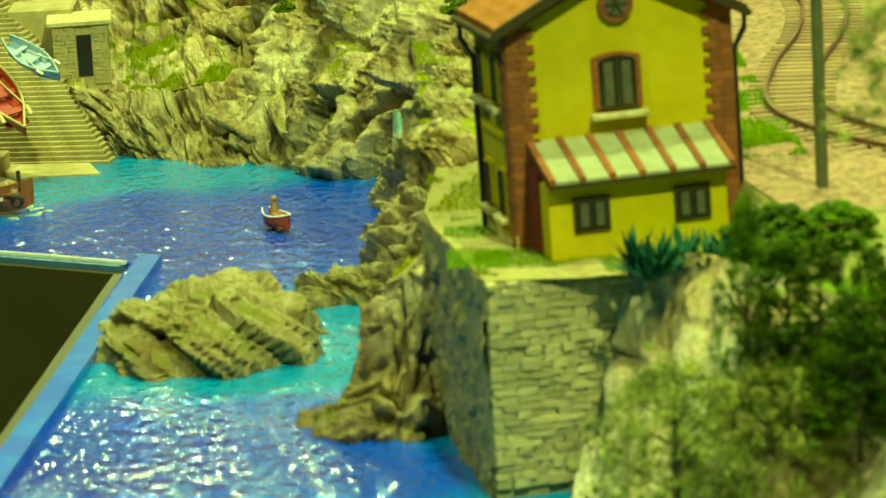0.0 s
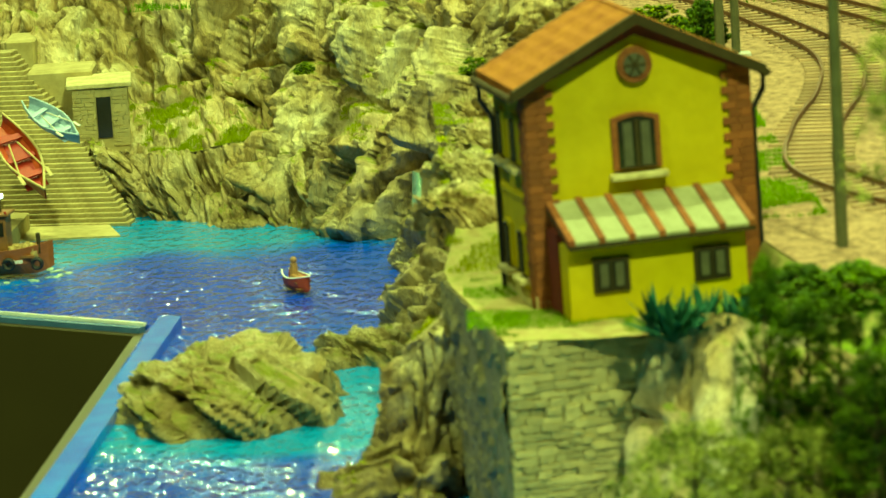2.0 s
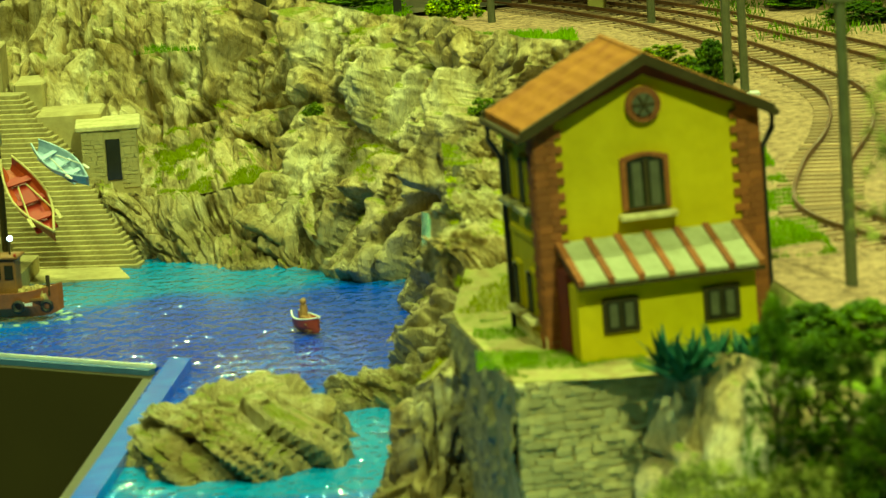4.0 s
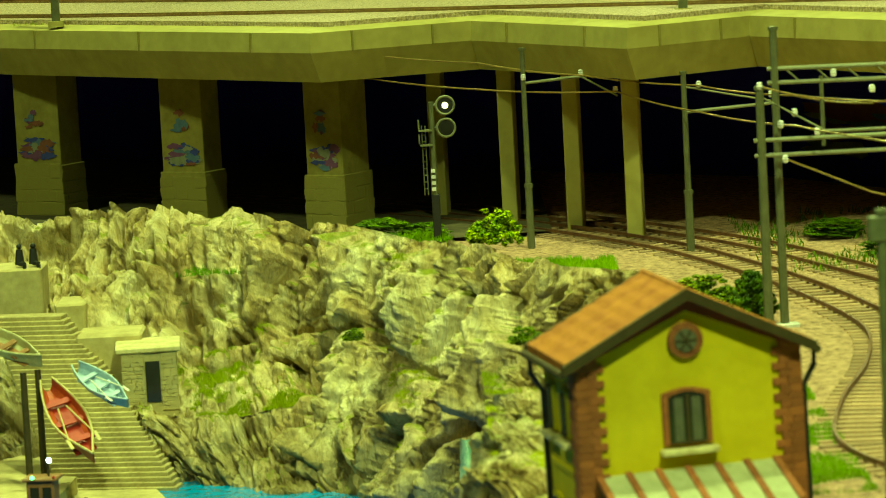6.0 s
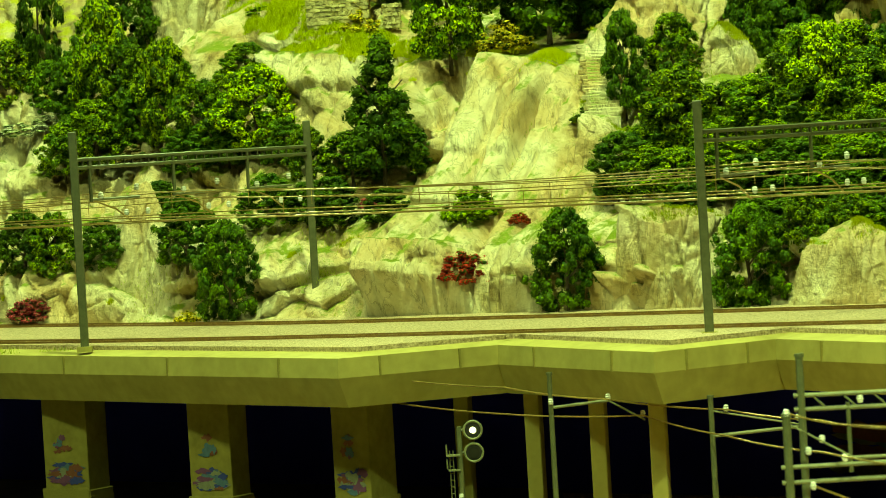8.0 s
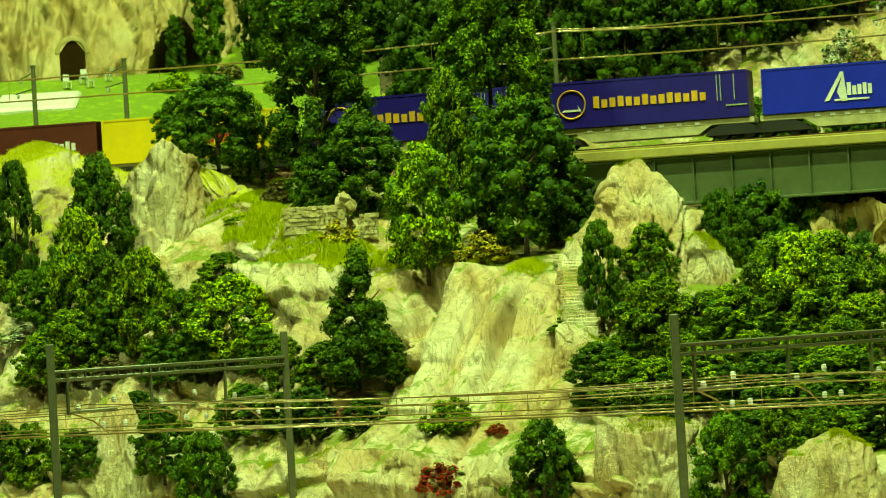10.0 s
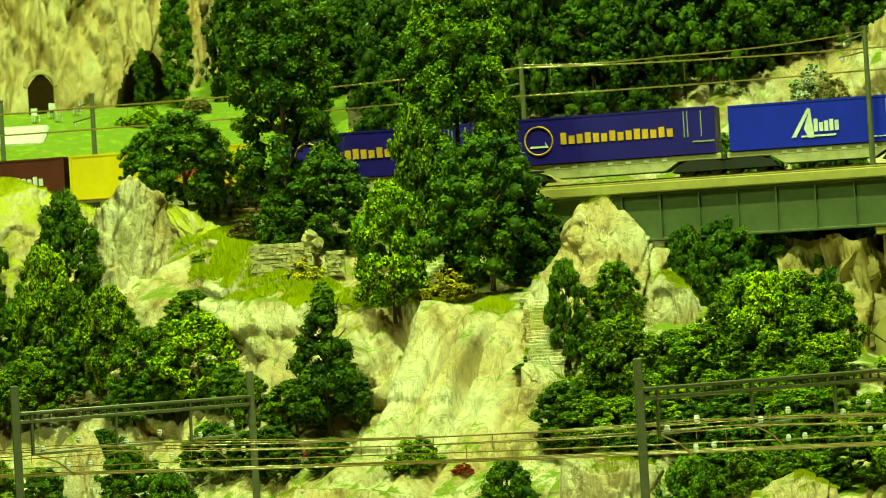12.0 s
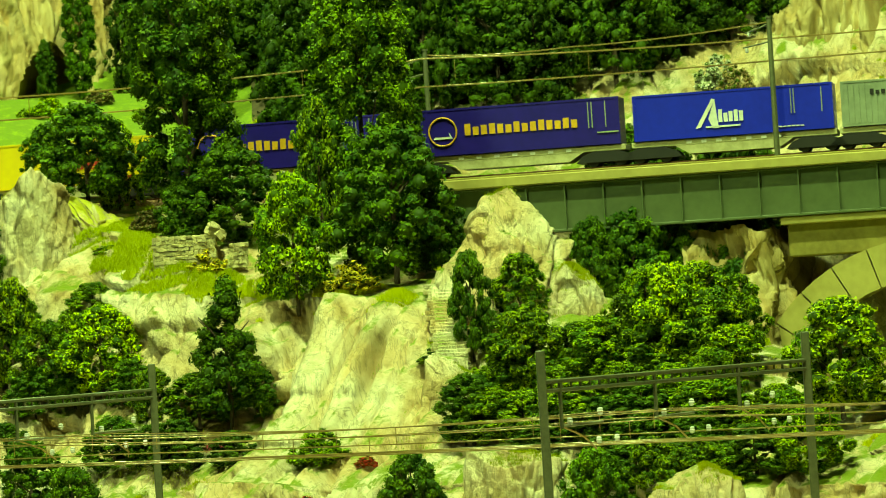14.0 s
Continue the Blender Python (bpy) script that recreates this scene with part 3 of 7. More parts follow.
def strip(a, b, w, z0, z1, side):
    a, b = Vector(a), Vector(b)
    n = (b - a).normalized()
    n = Vector((-n.y, n.x)) * w * side
    return prism([tuple(a), tuple(b), tuple(b + n), tuple(a + n)], z0, z1)


part("rim_wall", strip((CORNER[0] - 0.004, CORNER[1] - 0.0055), (BAYW[0] - 0.003, BAYW[1] - 0.004), 0.0040, -0.0019, 0.0003, -1), RIMDULL, rim)
part("rim_wall", strip((CORNER[0] + 0.004, CORNER[1] - 0.004), BAYS, 0.0085, -0.0033, 0.0040, 1), RIM, rim)
# white highlight along the rim, put in as a pale strip
part("rim_edge", strip((CORNER[0] - 0.002, CORNER[1] - 0.003), (BAYW[0], BAYW[1] - 0.002), 0.0014, 0.0004, 0.0016, -1), RIMTOP, rim, "pale strip painted as the edge's highlight")

# ---- sea cliffs ----
CLIFF_FOOT = [(-0.42, 1.72, -0.008), (-0.26, 1.68, -0.008), (-0.17, 1.635, -0.008), (-0.125, 1.615, -0.008), (-0.085, 1.592, -0.008), (-0.058, 1.560, -0.008), (-0.037, 1.520, -0.008), (-0.008, 1.492, -0.008), (0.014, 1.478, -0.008), (0.035, 1.45, -0.008)]
CLIFF_TOP = [(-0.46, 1.86, 0.118), (-0.30, 1.80, 0.116), (-0.205, 1.765, 0.110), (-0.115, 1.715, 0.108), (-0.070, 1.660, 0.106), (-0.037, 1.620, 0.105), (0.010, 1.545, 0.104), (0.040, 1.480, 0.104), (0.075, 1.46, 0.100)]
lone("sea_cliff", rock_face("sea_cliff", CLIFF_FOOT, CLIFF_TOP, ROCK, 0.028, (18, 5), (620, 200), 3, 0.8, -0.08), None,
     "broken grey and cream sea cliff with mossy ledges", "cliff", kind="structure")
lone("sea_cliff", rock_face("sea_cliff", [(0.001, 1.502, -0.006), (-0.003, 1.471, -0.006), (-0.010, 1.419, -0.006), (-0.019, 1.373, -0.006), (-0.024, 1.318, -0.006), (-0.012, 1.265, -0.006), (0.012, 1.25, -0.006), (0.03, 1.22, -0.006)],
                            [(0.034, 1.50, 0.066), (0.034, 1.47, 0.064), (0.030, 1.43, 0.060), (0.026, 1.38, 0.054), (0.024, 1.33, 0.050), (0.030, 1.29, 0.050), (0.036, 1.26, 0.052), (0.045, 1.22, 0.055)], ROCK, 0.015, (10, 4), (300, 120), 8, 0.8, -0.4), None,
     "weathered grey rock spur running into the water", "cliff", kind="structure")


def rock(size, x, y, z, turn, seed, label, cells=3.0, rough=0.35, material=None):
    me = boulder("rock", size, material or ROCK, seed, cells, rough)
    ob = tagged(new("rock", me), label, "rock")
    ob.matrix_world = pose(x, y, z, 0, 0, turn)
    return ob


island = rock((0.041, 0.044, 0.026), -0.068, 1.20, -0.006, 25, 4, "slanted grey rock island standing in the water", 2.3, 0.26)
island.matrix_world = pose(-0.068, 1.20, -0.006, 0, -13, 25)
rock((0.02, 0.03, 0.024), 0.002, 1.135, -0.003, 10, 12, "mossy grey rock beside the quay wall", 2.6, 0.3)
rock((0.014, 0.02, 0.012), -0.022, 1.27, -0.003, 40, 14, "low wet rock at the water's edge", 2.4, 0.35)
rock((0.012, 0.010, 0.006), -0.035, 1.262, -0.002, 40, 15, "low wet rock at the water's edge", 2.4, 0.35)
rock((0.010, 0.007, 0.005), -0.078, 1.555, -0.002, 0, 16, "low wet rock at the foot of the cliff", 2.4, 0.35)

# ---- railway shelf behind the cliffs ----
gx, gy = np.meshgrid(np.linspace(-0.6, 0.75, 150), np.linspace(0.0, 1.0, 110), indexing="ij")
front = np.interp(gx, [-0.6, -0.30, -0.115, -0.037, 0.01, 0.05, 0.065, 0.09, 0.11, 0.9], [1.89, 1.84, 1.755, 1.675, 1.590, 1.49, 1.31, 1.12, 0.99, 0.95])
yy = front + gy * (2.4 - front)
zz = 0.0775 + 0.0010 * fbm(gx * 60, yy * 60, 3)
lone("ground", sheet("ground", np.stack([gx, yy, zz], -1), BALLAST, True), None, "pinkish grey gravel bed of the railway", "ground", kind="structure")
kx, ky = np.meshgrid(np.linspace(0.062, 0.40, 90), np.linspace(0, 1, 14), indexing="ij")
kf = np.interp(kx, [0.05, 0.065, 0.09, 0.11, 0.9], [1.49, 1.31, 1.12, 0.99, 0.95])
lone("verge", sheet("verge", np.stack([kx, kf + 0.004 - 0.045 * ky, 0.0776 - 0.016 * ky ** 1.3 + 0.0015 * fbm(kx * 70, ky * 6, 6)], -1), TURFBANK, True), None, "turfed verge sloping down from the gravel bed", "ground", kind="structure")
# sheet under the viaduct, its dark colour standing in for the deck's shade
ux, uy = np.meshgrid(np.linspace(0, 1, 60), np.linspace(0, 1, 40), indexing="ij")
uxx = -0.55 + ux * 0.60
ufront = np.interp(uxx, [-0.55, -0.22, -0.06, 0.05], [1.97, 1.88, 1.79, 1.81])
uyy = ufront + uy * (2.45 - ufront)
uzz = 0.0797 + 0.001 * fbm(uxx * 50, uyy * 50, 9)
lone("soil", sheet("soil", np.stack([uxx, uyy, uzz], -1), DARKGROUND, True), None, "bare soil under the viaduct, coloured dark for the deck's shade", "ground", kind="structure")

# ---- terrace and quay wall under the house ----
TZ = 0.063
tx, ty = np.meshgrid(np.linspace(0, 1, 70), np.linspace(0, 1, 80), indexing="ij")
tyy = 0.992 + ty * 0.40
lx = np.interp(tyy, [0.98, 0.992, 1.092, 1.2, 1.3, 1.46], [0.0225, 0.0222, 0.0066, 0.02, 0.028, 0.05])
txx = lx + tx * (0.116 - lx)
tzz = TZ + 0.0115 * np.clip((tyy - 1.08) / 0.08, 0, 1) + 0.0012 * fbm(txx * 80, tyy * 80, 5)
SOIL = mk("sandy_path_and_turf", (0.31, 0.22, 0.085), (0.20, 0.23, 0.03), 70, 0.95, 0.6, c3=(0.42, 0.36, 0.14))
lone("terrace_ground", sheet("terrace_ground", np.stack([txx, tyy, tzz], -1), SOIL, True), None, "sandy ground with turf round the house", "ground", kind="structure")
quay = thing("quay_wall", "coursed pale stone quay wall below the house", "wall", kind="structure")
part("wall_core", prism([(0.0220, 0.9905), (0.0062, 1.092), (0.10, 1.10), (0.14, 1.03), (0.085, 1.004), (0.064, 1.001)], -0.02, TZ - 0.001), MORTAR, quay)
part("side_face", rock_face("side_face", [(0.0056, 1.0915, -0.01), (0.0216, 0.9905, -0.01)], [(0.0056, 1.0915, TZ - 0.0005), (0.0216, 0.9905, TZ - 0.0005)], ROUGHSTONE, 0.0022, (22, 14), (150, 90), 61, 1.0, 0.0), None, quay, "rough grey cast stone face")
stone_mesh = []
for k in range(8):
    bm = box(-0.5, 0.5, -0.5, 0.5, -0.5, 0.5)
    for vert in bm.verts:
        vert.co += Vector([0.26 * (random.random() - 0.5) for _ in range(3)])
    bmesh.ops.bevel(bm, geom=list(bm.edges), offset=0.10, segments=1, affect="EDGES")
    me = bpy.data.meshes.new("stone")
    bm.to_mesh(me)
    bm.free()
    me.materials.append(STONE)
    stone_mesh.append(me)


def in_material(meshes, material):
    """The same stones in another material."""
    out = []
    for me in meshes:
        me = me.copy()
        me.materials[0] = material
        out.append(me)
    return out


def courses(parent, a, b, z0, z1, course, length, depth, name="stone", limit=300, meshes=None):
    """Rows of single stones on an upright face from a to b."""
    a, b = Vector(a), Vector(b)
    d = (b - a).normalized()
    turn, total, n = math.atan2(d.y, d.x), (b - a).length, 0
    z = z0
    while z < z1 - course * 0.5:
        h, s = course * random.uniform(0.85, 1.15), -random.random() * length
        while s < total and n < limit:
            w = length * random.uniform(0.6, 1.35)
            c0, c1 = max(0, s), min(total, s + w)
            if c1 - c0 > length * 0.2:
                p = a + d * (c0 + c1) / 2
                ob = new(name, random.choice(meshes or stone_mesh))
                ob.parent = parent
                ob.matrix_local = Matrix.LocRotScale((p.x, p.y, z + h / 2), Euler((0, 0, turn)), ((c1 - c0) * 0.99, depth * random.uniform(0.6, 1.7), h * random.uniform(0.88, 1.02)))
                n += 1
            s += w
        z += h


# ---- bank of rock in front of the terrace, right of the quay wall ----
lone("rock_bank", rock_face("rock_bank", [(0.050, 0.985, -0.01), (0.052, 0.93, -0.01), (0.05, 0.86, -0.01), (0.06, 0.78, -0.01)],
                            [(0.066, 1.004, 0.066), (0.085, 0.97, 0.072), (0.11, 0.90, 0.074), (0.16, 0.82, 0.07)], HILLROCK, 0.010, (5, 3), (160, 80), 21, 0.8, 0.3), None,
     "steep pale rock bank beside the quay wall", "rock bank", kind="structure")
bx, by = np.meshgrid(np.linspace(0, 1, 40), np.linspace(0, 1, 40), indexing="ij")
byy = 0.80 + by * 0.24
bxx = np.interp(byy, [0.8, 0.9, 0.97, 1.004, 1.05], [0.155, 0.108, 0.083, 0.064, 0.075]) + bx * 0.2
lone("bank_top", sheet("bank_top", np.stack([bxx, byy, 0.066 + 0.004 * fbm(bxx * 40, byy * 40, 8)], -1), MEADOW, True), None, "rough turf on top of the bank", "ground", kind="structure")

# ---- the house ----
HA = 0.200
house = thing("railway_house", "two-storey yellow plaster railway house with red brick quoins and clay roof", "house", pose(0.0336, 1.034, TZ, 0, -1.2, math.degrees(HA)))
W, D, EAVE, PEAK = 0.0675, 0.041, 0.0655, 0.0825


def gable(bm, x0, x1, y0, y1, z0, ze, zp):
    xm = (x0 + x1) / 2
    a = [bm.verts.new((x, y0, z)) for x, z in ((x0, z0), (x1, z0), (x1, ze), (xm, zp), (x0, ze))]
    b = [bm.verts.new((x, y1, z)) for x, z in ((x0, z0), (x1, z0), (x1, ze), (xm, zp), (x0, ze))]
    bm.faces.new(a)
    bm.faces.new(b[::-1])
    for i in range(5):
        bm.faces.new((a[i], b[i], b[(i + 1) % 5], a[(i + 1) % 5]))
    bmesh.ops.recalc_face_normals(bm, faces=bm.faces)
    return bm


part("wall", gable(bmesh.new(), 0, W, 0, D, -0.004, EAVE, PEAK - 0.003), YELLOW, house)
# quoins: brick toothing on each corner
qb = []
for k in range(3):
    bm = box(-0.5, 0.5, -0.5, 0.5, -0.5, 0.5, 0.06)
    me = bpy.data.meshes.new("quoin_brick")
    bm.to_mesh(me)
    bm.free()
    me.materials.append(BRICK)
    qb.append(me)
for side, x, sgn in (("l", 0.0, 1), ("r", W, -1)):
    z, k = 0.0, 0
    while z < EAVE - 0.001:
        w = 0.0088 if k % 2 else 0.0068
        for col in range(2):
            ob = new("quoin_brick", qb[k % 3])
            ob.parent = house
            ob.matrix_local = Matrix.LocRotScale((x + sgn * (w * (col + 0.5) / 2 - 0.0004), -0.0002, z + 0.00115), None, (w / 2 * 0.97, 0.0014, 0.0022))
        ob = new("quoin_brick", qb[k % 3])
        ob.parent = house
        ob.matrix_local = Matrix.LocRotScale((x - sgn * 0.0002, w * 0.4, z + 0.00115), None, (0.0014, w * 0.8, 0.0022))
        z, k = z + 0.0023, k + 1
# brick verge under the roof
for sgn in (1, -1):
    xm = W / 2
    bm = bmesh.new()
    a = Vector((xm, 0, PEAK - 0.0046))
    b = Vector((xm - sgn * (W / 2 - 0.003), 0, EAVE - 0.0005))
    up = Vector((0, 0, 0.0036))
    vs = [bm.verts.new(p + Vector((0, y, 0))) for y in (-0.0011, 0.0) for p in (a, b, b + up, a + up)]
    for q in ((0, 1, 2, 3), (7, 6, 5, 4), (0, 4, 5, 1), (1, 5, 6, 2), (2, 6, 7, 3), (3, 7, 4, 0)):
        bm.faces.new([vs[i] for i in q])
    bmesh.ops.recalc_face_normals(bm, faces=bm.faces)
    part("brick_verge", bm, REDTRIM, house, "dark red brick verge")


def roof_slope(sgn):
    """One slope: a rippled sheet of clay tiles with thickness."""
    xm, run = W / 2, W / 2 + 0.0036
    drop = (PEAK - EAVE) * run / (W / 2)
    n, mrows = 56, 16
    bm = bmesh.new()
    top, low = [], []
    for i in range(n + 1):
        yy0 = -0.0036 + (D + 0.0075) * i / n
        wave = 0.0005 * abs(math.sin(math.pi * i / 2))
        ra, rb = [], []
        for j in range(mrows + 1):
            s = j / mrows
            step = 0.0004 * (1 - (j % 2))
            x, z = xm - sgn * run * s, PEAK - drop * s
            ra.append(bm.verts.new((x, yy0, z + 0.0016 + wave + step)))
            rb.append(bm.verts.new((x, yy0, z - 0.0002)))
        top.append(ra)
        low.append(rb)
    for i in range(n):
        for j in range(mrows):
            bm.faces.new((top[i][j], top[i][j + 1], top[i + 1][j + 1], top[i + 1][j]))
            bm.faces.new((low[i][j], low[i + 1][j], low[i + 1][j + 1], low[i][j + 1]))
        bm.faces.new((top[i][-1], low[i][-1], low[i + 1][-1], top[i + 1][-1]))
    for j in range(mrows):
        bm.faces.new((top[0][j], low[0][j], low[0][j + 1], top[0][j + 1]))
        bm.faces.new((top[n][j], top[n][j + 1], low[n][j + 1], low[n][j]))
    bmesh.ops.recalc_face_normals(bm, faces=bm.faces)
    return bm, drop, run


for sgn in (1, -1):
    bm, drop, run = roof_slope(sgn)
    part("roof_slope", bm, TILE, house, "orange-brown clay tile roof slope")
    # dark barge board on both gables
    for yb in (-0.0049, D + 0.0030):
        bm = bmesh.new()
        xm = W / 2
        pts = [(xm, PEAK + 0.0022), (xm - sgn * (run + 0.001), PEAK - drop + 0.0018), (xm - sgn * (run + 0.001), PEAK - drop - 0.0014), (xm, PEAK - 0.0012)]
        vs = [bm.verts.new((x, y, z)) for y in (yb, yb + 0.0018) for x, z in pts]
        for q in ((0, 1, 2, 3), (7, 6, 5, 4), (0, 4, 5, 1), (1, 5, 6, 2), (2, 6, 7, 3), (3, 7, 4, 0)):
            bm.faces.new([vs[i] for i in q])
        bmesh.ops.recalc_face_normals(bm, faces=bm.faces)
        part("barge_board", bm, DARKWOOD, house, "dark wooden barge board")
    xe = W / 2 - sgn * (run + 0.0012)
    part("gutter", rod((xe, -0.004, PEAK - drop - 0.0006), (xe, D + 0.004, PEAK - drop - 0.0006), 0.0012), DARKWOOD, house, "dark metal gutter")
    xw = -0.0012 if sgn > 0 else W + 0.0012
    ye = D - 0.003 if sgn > 0 else 0.0005
    part("downpipe", tube([(xe, ye, PEAK - drop - 0.001), (xe, ye, PEAK - drop - 0.0055), (xw, ye, PEAK - drop - 0.0115), (xw, ye, 0.03), (xw, ye, 0.0)], 0.0009), BLACK, house, "black downpipe")
part("ridge_cap", rod((W / 2, -0.004, PEAK + 0.0016), (W / 2, D + 0.004, PEAK + 0.0016), 0.0011), TILE, house)


def arched(bm, xc, w, z0, z1, rise, y0, y1):
    pts = [(xc - w / 2, z0), (xc + w / 2, z0)] + [(xc + w / 2 - w * i / 6, z1 + rise * math.sin(math.pi * i / 6)) for i in range(7)]
    a = [bm.verts.new((x, y0, z)) for x, z in pts]
    b = [bm.verts.new((x, y1, z)) for x, z in pts]
    bm.faces.new(a)
    bm.faces.new(b[::-1])
    for i in range(len(pts)):
        bm.faces.new((a[i], b[i], b[(i + 1) % len(pts)], a[(i + 1) % len(pts)]))
    bmesh.ops.recalc_face_normals(bm, faces=bm.faces)
    return bm


def window(xc, w, z0, z1, rise, y, trim, m=None, sill=True):
    """A window under the house: surround, pane, curtains, mullion, sill."""
    root = part("window", arched(bmesh.new(), xc, w + 0.0034, z0 - 0.0004, z1 + 0.0004, rise, y - 0.0012, y + 0.001), trim, house, "brick window surround" if trim is BRICK else "")
    if m is not None:
        root.matrix_local = m
    part("pane", arched(bmesh.new(), xc, w, z0, z1 - 0.0006, rise, y - 0.0016, y - 0.0010), GLASSY, root)
    for s in (-1, 1):
        part("curtain", box(xc + s * w * 0.24 - w * 0.12, xc + s * w * 0.24 + w * 0.12, y - 0.0018, y - 0.00155, z0 + 0.0006, z1 - 0.001), CURTAIN, root, "pale curtain")
    part("mullion", box(xc - 0.0005, xc + 0.0005, y - 0.0022, y - 0.0012, z0, z1 - 0.0002), DARKWOOD, root)
    part("window_frame", box(xc - w / 2, xc + w / 2, y - 0.0021, y - 0.0012, z0, z0 + 0.0007), DARKWOOD, root)
    if sill:
        part("sill", box(xc - w / 2 - 0.003, xc + w / 2 + 0.003, y - 0.0034, y, z0 - 0.0032, z0 - 0.0014, 0.0003), STONE, root, "stone sill")
    return root


window(0.0325, 0.0112, 0.0390, 0.0535, 0.0014, 0.0, BRICK)
# round gable window
bm = bmesh.new()
add_rod(bm, (0.0334, -0.0014, 0.0692), (0.0334, 0.001, 0.0692), 0.0053, n=28)
rw = part("round_window", bm, BRICK, house, "round brick window surround")
part("pane", rod((0.0334, -0.0018, 0.0692), (0.0334, -0.001, 0.0692), 0.0034, n=28), CURTAIN, rw)
for k in range(3):
    a = k * math.pi / 3
    part("glazing_bar", rod((0.0334 - 0.0033 * math.cos(a), -0.0019, 0.0692 - 0.0033 * math.sin(a)), (0.0334 + 0.0033 * math.cos(a), -0.0019, 0.0692 + 0.0033 * math.sin(a)), 0.0003), DARKWOOD, rw)
side = pose(0, 0, 0, 0, 0, -90)
for z0, z1 in ((0.0425, 0.0555), (0.0095, 0.0215)):
    for xc in (-0.0125, -0.030):
        window(xc, 0.006, z0, z1, 0.0008, 0.0, YELLOW, side)
part("string_course", box(-0.0008, 0.0, 0.008, D - 0.005, 0.031, 0.0325), YELLOW, house)
part("plinth", box(-0.0007, W + 0.0007, -0.0007, D, -0.004, 0.004), STONE, house, "stone plinth")
# lean-to with a sheet roof
AX0, AX1, AY = 0.0044, 0.0575, -0.0215
part("lean_to_wall", box(AX0, AX1, AY, 0.0, -0.004, 0.0215), YELLOW, house)
# dark red plate that paints the shade on the lean-to's side wall
part("corner_brick", box(AX0 - 0.0006, AX0 + 0.002, -0.012, -0.0004, -0.003, 0.024), REDTRIM, house, "lean-to side plate, dark red painted in for its shade")
zt, zf, ov = 0.0304, 0.0226, 0.004
sl = (zt - zf) / (-(AY - ov))


def lean_panel(x0, x1, lift, thick, y1=None):
    bm = bmesh.new()
    y0, y1 = 0.0, (AY - ov if y1 is None else y1)
    vs = [bm.verts.new((x, y, zt + sl * y + lift + t)) for t in (0, thick) for x in (x0, x1) for y in (y0, y1)]
    for q in ((0, 1, 3, 2), (4, 6, 7, 5), (0, 4, 5, 1), (2, 3, 7, 6), (0, 2, 6, 4), (1, 5, 7, 3)):
        bm.faces.new([vs[i] for i in q])
    bmesh.ops.recalc_face_normals(bm, faces=bm.faces)
    return bm


part("lean_to_roof", lean_panel(AX0 - 0.0004, AX1 + 0.0022, -0.0012, 0.0012), DARKWOOD, house, "dark eaves board")
nb = 6
wbay = (AX1 - AX0 + 0.0006) / nb
for k in range(nb):
    x0 = AX0 - 0.0004 + k * wbay
    part("roof_sheet", lean_panel(x0 + 0.0021, x0 + wbay, 0.0001, 0.0009), SHEET, house, "pale weathered roof sheet")
    part("roof_batten", lean_panel(x0, x0 + 0.0020, 0.0001, 0.0017), BRICK, house, "rust-red roof batten")
part("roof_batten", lean_panel(AX1 + 0.0002, AX1 + 0.0022, 0.0001, 0.0017), BRICK, house, "rust-red roof batten")
for xc in (0.0169, 0.0470):
    wn = part("window", box(xc - 0.0054, xc + 0.0054, AY - 0.0008, AY + 0.001, 0.0075, 0.0175), DARKWOOD, house, "small dark window frame")
    for s in (-1, 1):
        part("pane", box(xc + s * 0.0023 - 0.0020, xc + s * 0.0023 + 0.0020, AY - 0.0011, AY - 0.0007, 0.0086, 0.0166), GLASSY, wn)
        part("curtain", box(xc + s * 0.0023 - 0.0012, xc + s * 0.0023 + 0.0012, AY - 0.0013, AY - 0.0010, 0.0092, 0.0160), CURTAIN, wn, "pale curtain")

# ---- viaduct deck and its supports; u runs along the deck, v across it ----
DU, DV, D0 = Vector((0.857, -0.515)), Vector((0.515, 0.857)), Vector((-0.2, 1.889))
DECK = 0.188


def uv(u, v):
    p = D0 + DU * u + DV * v
    return p.x, p.y


EDGE = [(-0.75, 0.275), (-0.113, 0.083), (0.155, 0.002), (0.205, 0.076), (0.336, -0.001), (0.365, 0.072), (0.500, -0.002), (0.53, 0.075), (0.67, 0.0), (1.2, 0.0)]
bm = bmesh.new()
# parapet profile: upright upper face, sloping lower face, set back soffit
prof = [(0.024, 0.000), (0.0, -0.0028), (-0.0010, -0.0128), (0.0070, -0.0282), (0.03, -0.0282)]
rows = []
for u, v in EDGE:
    rows.append([bm.verts.new((*uv(u, v + o), DECK + h)) for o, h in prof])
for a, b in zip(rows, rows[1:]):
    for k in range(len(prof) - 1):
        bm.faces.new((a[k], b[k], b[k + 1], a[k + 1]))
back_t = [bm.verts.new((*uv(u, max(0.30, v + 0.05)), DECK)) for u, v in EDGE]
back_b = [bm.verts.new((*uv(u, max(0.30, v + 0.05)), DECK - 0.0282)) for u, v in EDGE]
for i in range(len(EDGE) - 1):
    bm.faces.new((rows[i][0], back_t[i], back_t[i + 1], rows[i + 1][0]))
    bm.faces.new((rows[i][-1], rows[i + 1][-1], back_b[i + 1], back_b[i]))
    bm.faces.new((back_t[i], back_b[i], back_b[i + 1], back_t[i + 1]))
bmesh.ops.recalc_face_normals(bm, faces=bm.faces)
deck = thing("viaduct", "olive grey concrete railway viaduct with a zigzag edge beam", "viaduct", kind="structure")
part("deck_slab", bm, CONCRETE, deck)
